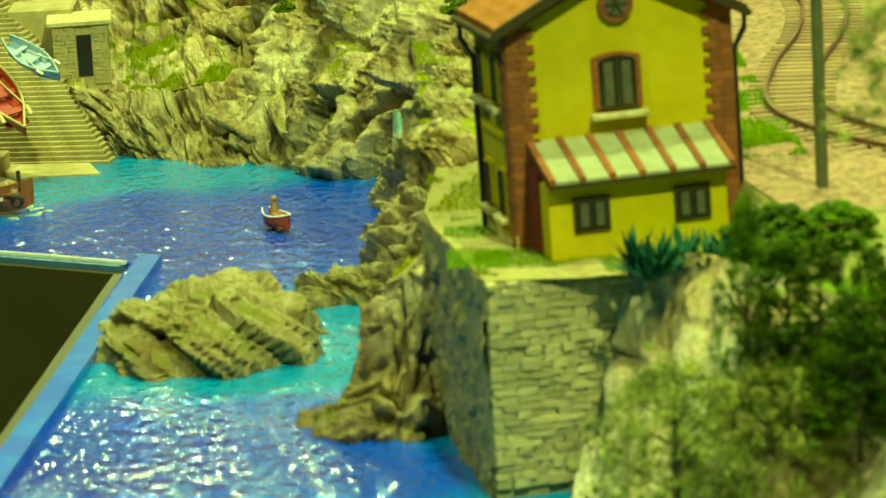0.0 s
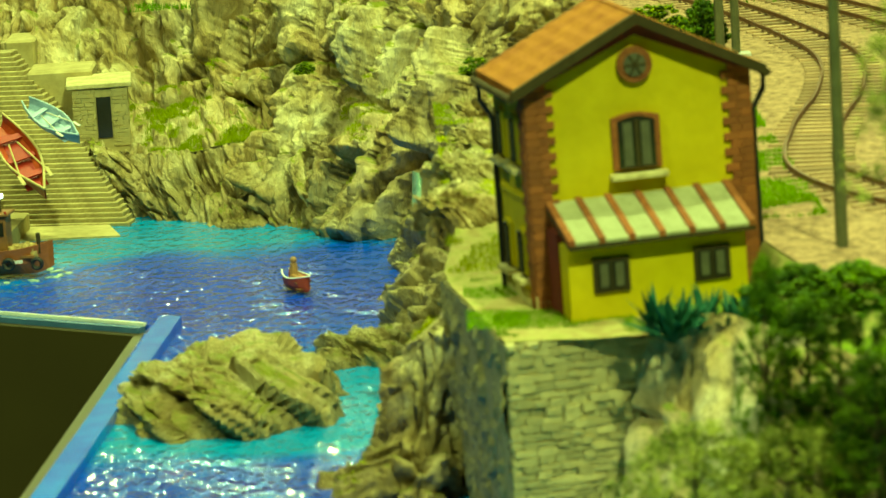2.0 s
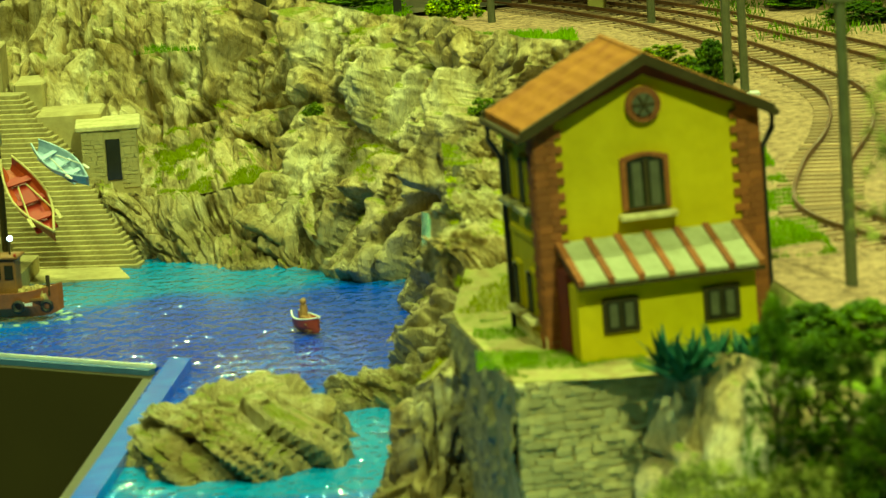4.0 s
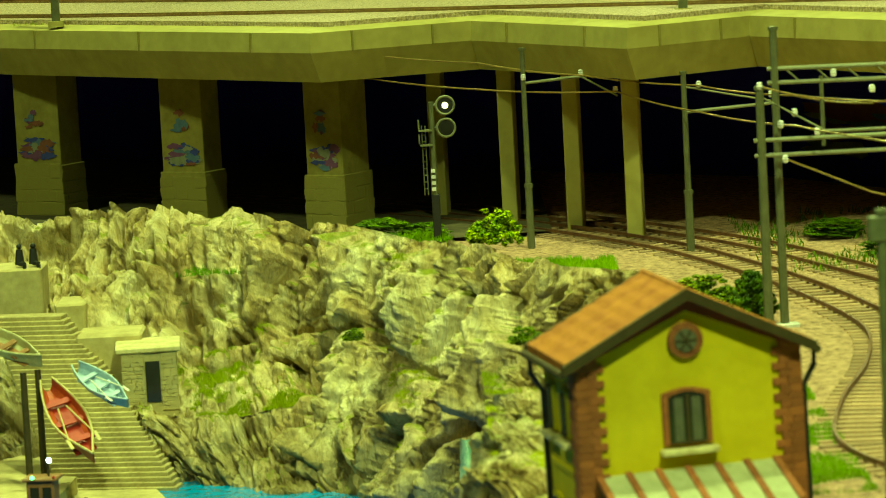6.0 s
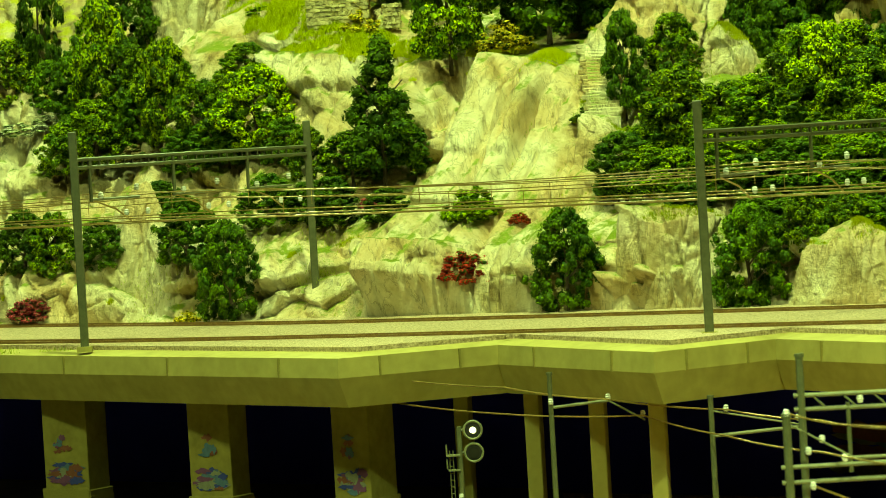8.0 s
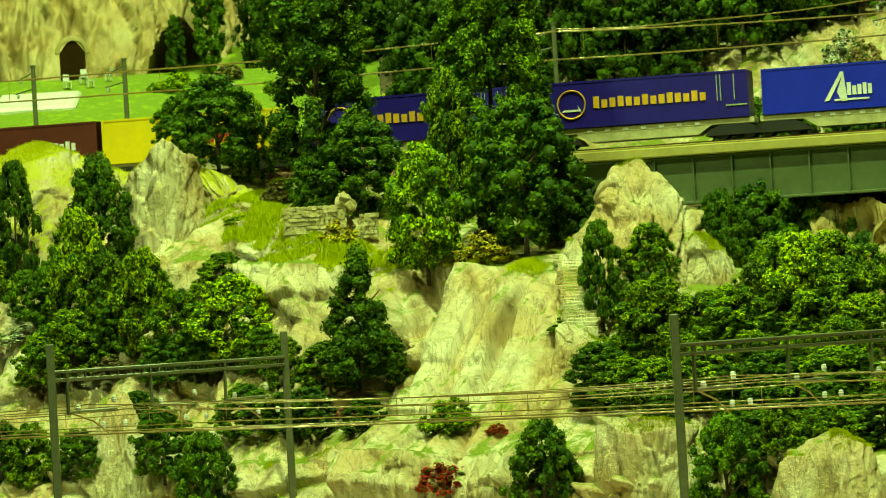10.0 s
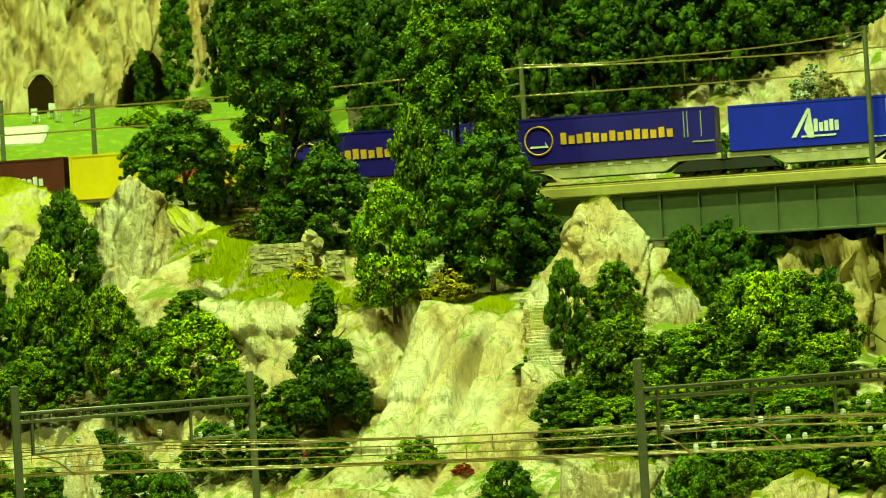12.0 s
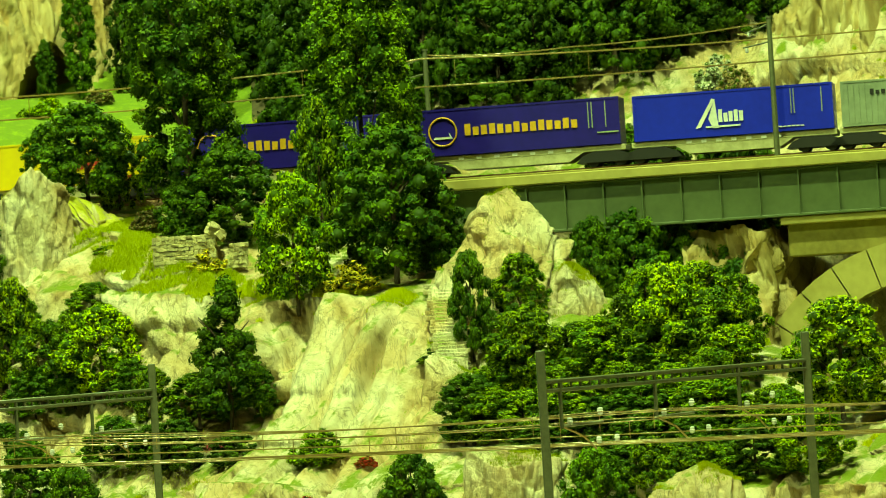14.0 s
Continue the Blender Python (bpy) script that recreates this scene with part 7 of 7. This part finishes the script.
def navy(s):
    c, y = container(s, 0.150, CZ, 0.0325, NAVY, "navy blue container with gold lettering bars on a freight wagon")
    bars(c, 0.041, 0.122, 0.0130, 0.0195, y, GOLD, 14, 0.28)
    bm = tube([(0.0255 + 0.0098 * math.cos(k * math.tau / 32), y, 0.0165 + 0.0098 * math.sin(k * math.tau / 32)) for k in range(33)], 0.0006, 4)
    part("ring_emblem", bm, GOLD, c, "gold ring emblem")
    for k, (x0, x1, h) in enumerate(((0.0185, 0.0325, 0.008), (0.0205, 0.0305, 0.012))):
        bm = bmesh.new()
        pts = [(x0, 0.0115 + 0.0015 * k), (x1, 0.0115 + 0.0015 * k), ((x0 + x1) / 2 + 0.002, 0.0115 + h)]
        va = [bm.verts.new((px0, y - 0.0001 * k, pz)) for px0, pz in pts]
        bm.faces.new(va)
        part("emblem", bm, WHITE if k == 0 else NAVY, c, "white peak emblem" if k == 0 else "")
    for x in (0.128, 0.1305, 0.140):
        part("door_bar", box(x, x + 0.0007, y, y + 0.0006, 0.012, 0.030), GREYBOX, c)
    part("plate", box(0.004, 0.0062, y, y + 0.0005, 0.008, 0.0115), WHITE, c)
    part("door_strip", box(0.134, 0.149, y, y + 0.0005, 0.008, 0.009), GREYBOX, c)
    return c


navy(0.186)
navy(0.3530)
c, y = container(0.5125, 0.138, CZ, 0.0315, ROYAL, "royal blue container with a white swoosh emblem on a freight wagon")
bm = bmesh.new()
va = [bm.verts.new(p) for p in ((0.043, y, 0.006), (0.0465, y, 0.0065), (0.0575, y, 0.0255), (0.055, y, 0.0260))]
bm.faces.new(va)
va = [bm.verts.new(p) for p in ((0.052, y, 0.012), (0.055, y, 0.0055), (0.059, y, 0.0055), (0.0570, y, 0.0255))]
bm.faces.new(va)
part("swoosh", bm, WHITE, c, "white swoosh emblem")
bars(c, 0.0590, 0.0770, 0.0095, 0.0165, y, WHITE, 5, 0.25)
part("underline", box(0.050, 0.074, y, y + 0.0006, 0.0060, 0.0072), WHITE, c)
for x in (0.109, 0.111, 0.130):
    part("door_bar", box(x, x + 0.0007, y, y + 0.0006, 0.012, 0.029), GREYBOX, c)
bars(c, 0.100, 0.118, 0.0030, 0.0038, y, WHITE, 6, 0.2)
c, y = container(0.6560, 0.140, CZ, 0.0310, GREYBOX, "grey-green corrugated container on a freight wagon", "corrugated")
bars(c, 0.020, 0.055, 0.021, 0.024, y, BLACK, 9, 0.3)


def wagon(s, length):
    w = thing("container_wagon", "cream low container wagon with black bogies", "wagon", along(s, 0, 0), group="wagons of the freight train")
    part("frame", box(0.0, length, -0.0125, 0.0125, CZ - 0.0045, CZ - 0.0004, 0.0004), CREAMSTEEL, w)
    bm = bmesh.new()
    va = [(0.030, CZ - 0.0045), (length - 0.030, CZ - 0.0045), (length - 0.040, RAILZ + 0.0045), (0.040, RAILZ + 0.0045)]
    a = [bm.verts.new((x, -0.0125, z)) for x, z in va]
    b = [bm.verts.new((x, 0.0125, z)) for x, z in va]
    bm.faces.new(a)
    bm.faces.new(b[::-1])
    for k in range(4):
        bm.faces.new((a[k], b[k], b[(k + 1) % 4], a[(k + 1) % 4]))
    bmesh.ops.recalc_face_normals(bm, faces=bm.faces)
    part("side_sill", bm, CREAMSTEEL, w)
    for xc in (0.014, length - 0.014):
        hump = bmesh.new()
        ends = [[hump.verts.new((xc + x, y, z)) for x, z in ((-0.021, RAILZ + 0.003), (0.021, RAILZ + 0.003), (0.017, RAILZ + 0.0075), (0.009, CZ - 0.0046), (-0.009, CZ - 0.0046), (-0.017, RAILZ + 0.0075))] for y in (-0.0128, 0.0128)]
        hump.faces.new(ends[0])
        hump.faces.new(ends[1][::-1])
        for k in range(6):
            hump.faces.new((ends[0][k], ends[1][k], ends[1][(k + 1) % 6], ends[0][(k + 1) % 6]))
        bmesh.ops.recalc_face_normals(hump, faces=hump.faces)
        bg = part("bogie", hump, BLACK, w, "black bogie")
        for dx in (-0.0095, 0.0095):
            part("wheel", rod((xc + dx, -0.0105, RAILZ + 0.005), (xc + dx, -0.0080, RAILZ + 0.005), 0.005, n=18), BLACK, bg)
            part("wheel", rod((xc + dx, 0.0080, RAILZ + 0.005), (xc + dx, 0.0105, RAILZ + 0.005), 0.005, n=18), BLACK, bg)
    for k in range(7):
        part("lashing_plate", box(0.04 + k * (length - 0.08) / 6 - 0.0018, 0.04 + k * (length - 0.08) / 6 + 0.0018, -0.0130, -0.0124, CZ - 0.0036, CZ - 0.0016), WHITE, w)
    part("coupling", box(length, length + 0.006, -0.001, 0.001, RAILZ + 0.007, RAILZ + 0.009), BLACK, w)


for s, l in ((-0.108, 0.139), (0.032, 0.140), (0.184, 0.156), (0.3500, 0.156), (0.5100, 0.142), (0.6540, 0.144)):
    wagon(s, l)

# masts and wires of the upper line
for x, y, z0, z1 in ((0.331, 2.462, 0.4215, 0.5160), (0.0345, 2.525, 0.41, 0.513), (0.0985, 2.57, 0.41, 0.516), (-0.2165, 2.665, 0.42, 0.5165), (-0.2850, 2.675, 0.42, 0.516)):
    mm = mast(x, y, z0, z1, 0.0020)
    arm(mm, (0, 0, z1 - 0.004), (-0.014, 0.02, z1 - 0.008), 0.0008, None, [(-0.012, 0.018, z1 - 0.009)])
    arm(mm, (0, 0, z1 - 0.016), (-0.016, 0.02, z1 - 0.018), 0.0008, None, [(-0.014, 0.018, z1 - 0.020)])
wires([(-0.5, 2.66, 0.505), (-0.21, 2.60, 0.503), (0.035, 2.55, 0.507), (0.0945, 2.54, 0.5085), (0.326, 2.49, 0.504), (0.70, 2.42, 0.51)], 0.0015, 0.0006, drop=0.014)
wires([(-0.5, 2.66, 0.490), (-0.21, 2.60, 0.487), (0.035, 2.55, 0.4895), (0.0945, 2.54, 0.4885), (0.326, 2.49, 0.4885), (0.70, 2.42, 0.495)], 0.0008, 0.0006)
wires([(0.0985, 2.57, 0.513), (0.20, 2.56, 0.512), (0.331, 2.47, 0.514)], 0.002, 0.0005)

# ---- harbour steps, hut, boats ----
steps = thing("harbour_steps", "wide worn stone slipway steps down to the water", "stairs")
for k in range(36):
    f = k / 35
    st = part("step", box(-0.024 + 0.003 * f, 0.0300 - 0.008 * f - 0.016 * max(0, f - 0.45), -0.0024, 0.009, -0.004, 0.0, 0.0003), STEPSTONE, steps)
    st.matrix_local = pose(-0.157 - 0.038 * f, 1.580 + 0.072 * f, 0.0015 + 0.069 * f, 0, 0, -11)
part("step_bed", prism([(-0.19, 1.55), (-0.130, 1.545), (-0.165, 1.69), (-0.235, 1.70)], -0.02, 0.0008), PLASTERSTONE, steps)
hut = thing("boat_hut", "small flat-roofed stone boat hut with a dark door", "hut", pose(-0.1400, 1.611, 0.0300, 0, 0, 4))
part("wall", box(-0.0125, 0.0125, 0.0, 0.03, -0.005, 0.0265, 0.0005), PLASTERSTONE, hut)
part("roof", box(-0.0150, 0.0145, -0.0015, 0.032, 0.0265, 0.0290, 0.0005), STONE, hut, "pale flat roof slab")
part("door", box(-0.0018, 0.0046, -0.0006, 0.001, 0.004, 0.0225), GLASSY, hut, "dark wooden door")
hut_stones = in_material(stone_mesh, PLASTERSTONE)
courses(hut, (-0.0125, -0.0003), (-0.0022, -0.0003), 0.0, 0.026, 0.0019, 0.0027, 0.0006, meshes=hut_stones)
courses(hut, (0.0050, -0.0003), (0.0125, -0.0003), 0.0, 0.026, 0.0019, 0.0027, 0.0006, meshes=hut_stones)
for x0, x1, y0, z0, z1 in ((-0.175, -0.145, 1.636, 0.03, 0.0620), (-0.245, -0.196, 1.70, 0.03, 0.087), (-0.187, -0.173, 1.665, 0.03, 0.0735)):
    lone("harbour_wall", box(x0, x1, y0, y0 + 0.03, z0, z1, 0.001), PLASTERSTONE, "rendered harbour wall with a pale top", "wall", kind="structure")
lone("pier_ledge", prism([(-0.26, 1.50), (-0.176, 1.52), (-0.172, 1.575), (-0.26, 1.62)], -0.01, 0.008), PLASTERSTONE, "low rendered quay ledge", "quay", kind="structure")

LEDGE = [(-0.152, 1.612, 0.0340), (-0.140, 1.605, 0.0305), (-0.117, 1.600, 0.0266), (-0.0925, 1.598, 0.0290), (-0.0668, 1.590, 0.0350), (-0.048, 1.575, 0.0400)]
lone("rock_apron", rock_face("rock_apron", [(-0.129, 1.574, -0.006), (-0.1275, 1.586, -0.008), (-0.106, 1.572, -0.008), (-0.085, 1.549, -0.008), (-0.060, 1.540, -0.008), (-0.042, 1.522, -0.008)], LEDGE, ROCK, 0.010, (6, 3), (260, 110), 57, 0.9, 0.10), None,
     "fluted rocks between the slipway steps and the water", "cliff", kind="structure")
ledge = lone("rock_ledge", rock_face("rock_ledge", LEDGE, [(x, y + 0.05, z + 0.016) for x, y, z in LEDGE], ROCK, 0.008, (8, 3), (200, 60), 58, 0.7, 0.1), None,
             "grassy rock ledge above the slipway steps", "cliff", kind="structure")
FALL = mk("pale_turquoise_cascade", (0.42, 0.62, 0.50), (0.16, 0.36, 0.30), 260, 0.15, 0.6)
fx, fz = np.meshgrid(np.linspace(-1, 1, 16), np.linspace(0, 1, 40), indexing="ij")
fw = 0.0022 + 0.0050 * (1 - fz)
fall = np.stack([0.0030 - 0.0025 * fz + fx * fw, 1.447 + 0.012 * fz + 0.0012 * fbm(fx * 6, fz * 3, 5, 2) + 0.006 * fx ** 2, -0.002 + 0.037 * fz], -1)
turf_on("yellow-green turf on the cliff ledges", named("sea_cliff") + [ledge], 26000, STRAW, 0.0016, 16, ((-0.102, 1.612, 0.007), (-0.078, 1.602, 0.008), (-0.118, 1.618, 0.005), (-0.02, 1.53, 0.010)), 0.62, 0.24)
lone("waterfall", sheet("waterfall", fall, FALL, True), None, "small pale turquoise cascade on the wet cliff foot", "waterfall", kind="structure")


def figurine(x, y, z, material, label):
    """A tiny plain seated model figure."""
    bm = bmesh.new()
    add_ball(bm, Vector((0, 0, 0.0125)), 0.0013, 1.1)
    add_rod(bm, (0, 0, 0.004), (0, 0, 0.0112), 0.0024, 0.0016, 8)
    add_rod(bm, (0.0, 0, 0.0045), (0.001, -0.005, 0.0045), 0.0014, 0.0011, 6)
    add_rod(bm, (0.001, -0.005, 0.0045), (0.001, -0.005, 0.0), 0.0010, 0.0010, 6)
    lone("figurine", bm, material, label, "figurine").matrix_world = pose(x, y, z, 0, 0, 20)


figurine(-0.2065, 1.706, 0.0845, BLACK, "tiny dark model figure on the harbour wall")
figurine(-0.2000, 1.707, 0.0845, BLACK, "tiny dark model figure on the harbour wall")


def hull(l, w, h, sheer=0.25, n=22, thick=0.12):
    """An open boat: pointed bow, narrower stern, with an inner skin."""
    bm = bmesh.new()
    outer, inner = [], []
    for i in range(n + 1):
        t = i / n
        x = (t - 0.5) * l
        half = w / 2 * (math.sin(math.pi * min(1, 0.10 + t * 0.95)) ** 0.75) * (1.0 if t > 0.5 else 0.8 + 0.4 * t)
        half = max(half, 0.02 * w)
        top = h * (1 + sheer * (2 * t - 1) ** 2)
        keel = h * 0.25 * max(0, (t - 0.8) / 0.2) ** 2
        for ring, s, lift in ((outer, 1.0, 0.0), (inner, 1 - thick, h * 0.12)):
            ring.append([bm.verts.new((x * (1 if ring is outer else 0.965), half * s * a, keel + lift + (top - keel - lift) * b)) for a, b in ((-1, 1), (-0.86, 0.45), (-0.4, 0.06), (0.4, 0.06), (0.86, 0.45), (1, 1))])
    for ring in (outer, inner):
        for p, q in zip(ring, ring[1:]):
            for k in range(5):
                bm.faces.new((p[k], q[k], q[k + 1], p[k + 1]))
    for p, q, a, b in zip(outer, outer[1:], inner, inner[1:]):
        bm.faces.new((p[0], a[0], b[0], q[0]))
        bm.faces.new((p[5], q[5], b[5], a[5]))
    for k in (0, -1):
        for j in range(5):
            bm.faces.new((outer[k][j], outer[k][j + 1], inner[k][j + 1], inner[k][j]))
    bmesh.ops.recalc_face_normals(bm, faces=bm.faces)
    return bm


def rowing_boat(m, l, w, h, outside, inside, oar, label, name="rowing_boat"):
    b = thing(name, label, "boat", m)
    part("hull", hull(l, w, h), outside, b)
    part("floor_board", box(-l * 0.36, l * 0.34, -w * 0.30, w * 0.30, h * 0.24, h * 0.30), inside, b)
    for x in (-0.25, 0.0, 0.22):
        part("thwart", box(x * l - l * 0.03, x * l + l * 0.03, -w * 0.38, w * 0.38, h * 0.66, h * 0.76), inside, b, "seat plank")
    for s in (-1, 1):
        part("gunwale", tube([((t / 8 - 0.5) * l * 0.99, s * w / 2 * (math.sin(math.pi * min(1, 0.10 + t / 8 * 0.95)) ** 0.75) * (1.0 if t > 4 else 0.8 + 0.05 * t) * 0.97, h * (1 + 0.25 * (t / 4 - 1) ** 2)) for t in range(9)], w * 0.035), oar if outside is BOATRED else outside, b)
        if oar:
            o = part("oar", rod((-l * 0.16, s * w * 0.12, h * 0.9), (l * 0.26, s * w * 0.36, h * 1.1), w * 0.025, n=6), oar, b)
            part("oar_blade", box(l * 0.24, l * 0.36, s * w * 0.38 - w * 0.05, s * w * 0.38 + w * 0.05, h * 1.06, h * 1.12, w * 0.01), oar, o)
    return b


rowing_boat(pose(-0.170, 1.546, 0.0340, 31, 0, 0) @ pose(0, 0, 0, 0, 0, -66), 0.057, 0.0165, 0.0062, BOATRED, REDPAINT, OAR, "orange-red wooden rowing boat with oars, drawn up on the steps")
rowing_boat(pose(-0.1555, 1.548, 0.0490, 31, 0, 0) @ pose(0, 0, 0, 0, 0, -48), 0.036, 0.0125, 0.0052, BOATBLUE, BOATBLUE, OARWHITE, "pale blue rowing boat with white oars, drawn up on the steps")
rowing_boat(pose(-0.199, 1.575, 0.064, 24, 0, 0) @ pose(0, 0, 0, 0, 0, -42), 0.045, 0.014, 0.0065, CREAMSTEEL, BOATWOOD, None, "pale wooden boat resting on posts above the slipway")
for x, y, z1 in ((-0.1890, 1.545, 0.060), (-0.1850, 1.565, 0.058)):
    lone("mooring_post", rod((x, y, 0.0), (x, y, z1), 0.0016, 0.0014), DARKWOOD, "dark wooden mooring post by the quay", "post")

mb = thing("motor_boat", "orange-brown wooden fishing boat with a small wheelhouse and lamps", "boat", pose(-0.172, 1.468, 0.001, 0, 0, -8))
part("hull", hull(0.042, 0.018, 0.0115, 0.22), HULLDARK, mb)
part("deck", box(-0.016, 0.014, -0.0062, 0.0062, 0.0078, 0.0088), BOATWOOD, mb)
cab = part("wheelhouse", box(-0.0085, 0.0030, -0.0050, 0.0050, 0.0088, 0.0252, 0.0005), BOATWOOD, mb, "varnished wheelhouse")
part("roof", box(-0.0100, 0.0046, -0.0062, 0.0062, 0.0252, 0.0266, 0.0004), BOATWOOD, cab)
for x in (-0.0050, 0.0002):
    part("window", box(x - 0.0018, x + 0.0018, -0.0054, -0.0049, 0.0170, 0.0228), GLASSY, cab)
part("mast", rod((0.0, 0, 0.0262), (0, 0, 0.0335), 0.0005), DARKWOOD, mb)
LAMPMAT = mk("lit_white_lamp", (0.8, 0.85, 0.9), None, 100, 0.2)
em = LAMPMAT.node_tree.nodes["Principled BSDF"]
em.inputs["Emission Color"].default_value, em.inputs["Emission Strength"].default_value = (0.5, 0.75, 1.0, 1), 8.0
GREENLAMP = mk("lit_green_lamp", (0.2, 0.8, 0.3), None, 100, 0.2)
em = GREENLAMP.node_tree.nodes["Principled BSDF"]
em.inputs["Emission Color"].default_value, em.inputs["Emission Strength"].default_value = (0.2, 1.0, 0.4, 1), 2.5
part("lamp", add_ball(bmesh.new(), (0.001, -0.002, 0.0335), 0.0012), LAMPMAT, mb, "lit white lamp")
part("lamp", add_ball(bmesh.new(), (-0.0055, -0.0058, 0.0270), 0.0010), GREENLAMP, mb, "lit green lamp")
part("lamp", add_ball(bmesh.new(), (0.0035, -0.0058, 0.0270), 0.0007), REDPAINT, mb, "red lamp")
NET = mk("tan_fishing_net", (0.55, 0.42, 0.18), (0.3, 0.2, 0.08), 500, 0.9, 0.6)
for k in range(5):
    part("fishing_net", boulder("fishing_net", (0.0034, 0.0030, 0.0040), NET, 40 + k, 2.5, 0.5, (24, 14)), None, mb).matrix_local = pose(0.005 + 0.002 * k, -0.002 + 0.002 * (k % 3), 0.0085)
part("bollard", rod((0.0155, -0.002, 0.009), (0.0155, -0.002, 0.0175), 0.0009), DARKWOOD, mb)
part("crate", box(0.0130, 0.0175, -0.001, 0.0035, 0.0088, 0.0112, 0.0003), REDPAINT, mb)
for x in (-0.012, 0.004, 0.016):
    bm = tube([(x + 0.0020 * math.cos(k * math.tau / 16), -0.0088, 0.0060 + 0.0020 * math.sin(k * math.tau / 16)) for k in range(17)], 0.0009, 6)
    part("tyre_fender", bm, BLACK, mb, "black tyre fender")
bars(mb, 0.0055, 0.0100, 0.0062, 0.0074, -0.0086, WHITE, 4, 0.2)
FOAM = mk("pale_foam", (0.45, 0.55, 0.42), (0.2, 0.35, 0.35), 300, 0.6)
for k in range(16):
    a = k / 16 * math.tau
    ob = tagged(new("foam_patch", boulder("foam_patch", (0.0016 + 0.0012 * (k % 3), 0.0012, 0.0004), FOAM, k, 2, 0.6, (16, 8))), "pale foam patch round the motor boat", "foam", "foam patches")
    ob.matrix_world = pose(-0.170 + (0.024 + 0.004 * math.sin(5 * k)) * math.cos(a), 1.468 + (0.012 + 0.003 * math.sin(7 * k)) * math.sin(a), 0.0002, 0, 0, 40 * k)

rb = rowing_boat(pose(-0.0494, 1.400, 0.0005, 0, 0, -62), 0.021, 0.0095, 0.0058, BOATRED, BOATWOOD, None, "small orange-red rowing boat with a seated figure afloat")
fig = bmesh.new()
add_ball(fig, (0, 0, 0.0115), 0.0014)
add_rod(fig, (0, 0, 0.0045), (0, 0, 0.0102), 0.0020, 0.0015)
add_rod(fig, (0.0, -0.001, 0.0055), (0.005, -0.001, 0.0050), 0.0009)
add_rod(fig, (0.0, 0.001, 0.0055), (0.005, 0.001, 0.0050), 0.0009)
FIG = mk("painted_figure", (0.45, 0.25, 0.10), (0.25, 0.12, 0.05), 300, 0.7)
sit = lone("figurine", fig, FIG, "plain tan seated figurine in the rowing boat", "figurine")
sit.matrix_world = pose(-0.0506, 1.402, 0.0010, 0, 0, -62)
part("cushion", box(0.002, 0.007, -0.0022, 0.0022, 0.0040, 0.0062, 0.0008), BOATRED, rb, "orange-red cushion")

# ---- stones of the quay wall ----
courses(quay, (0.0222, 0.9900), (0.064, 1.0005), 0.003, TZ - 0.001, 0.0023, 0.0050, 0.0018)
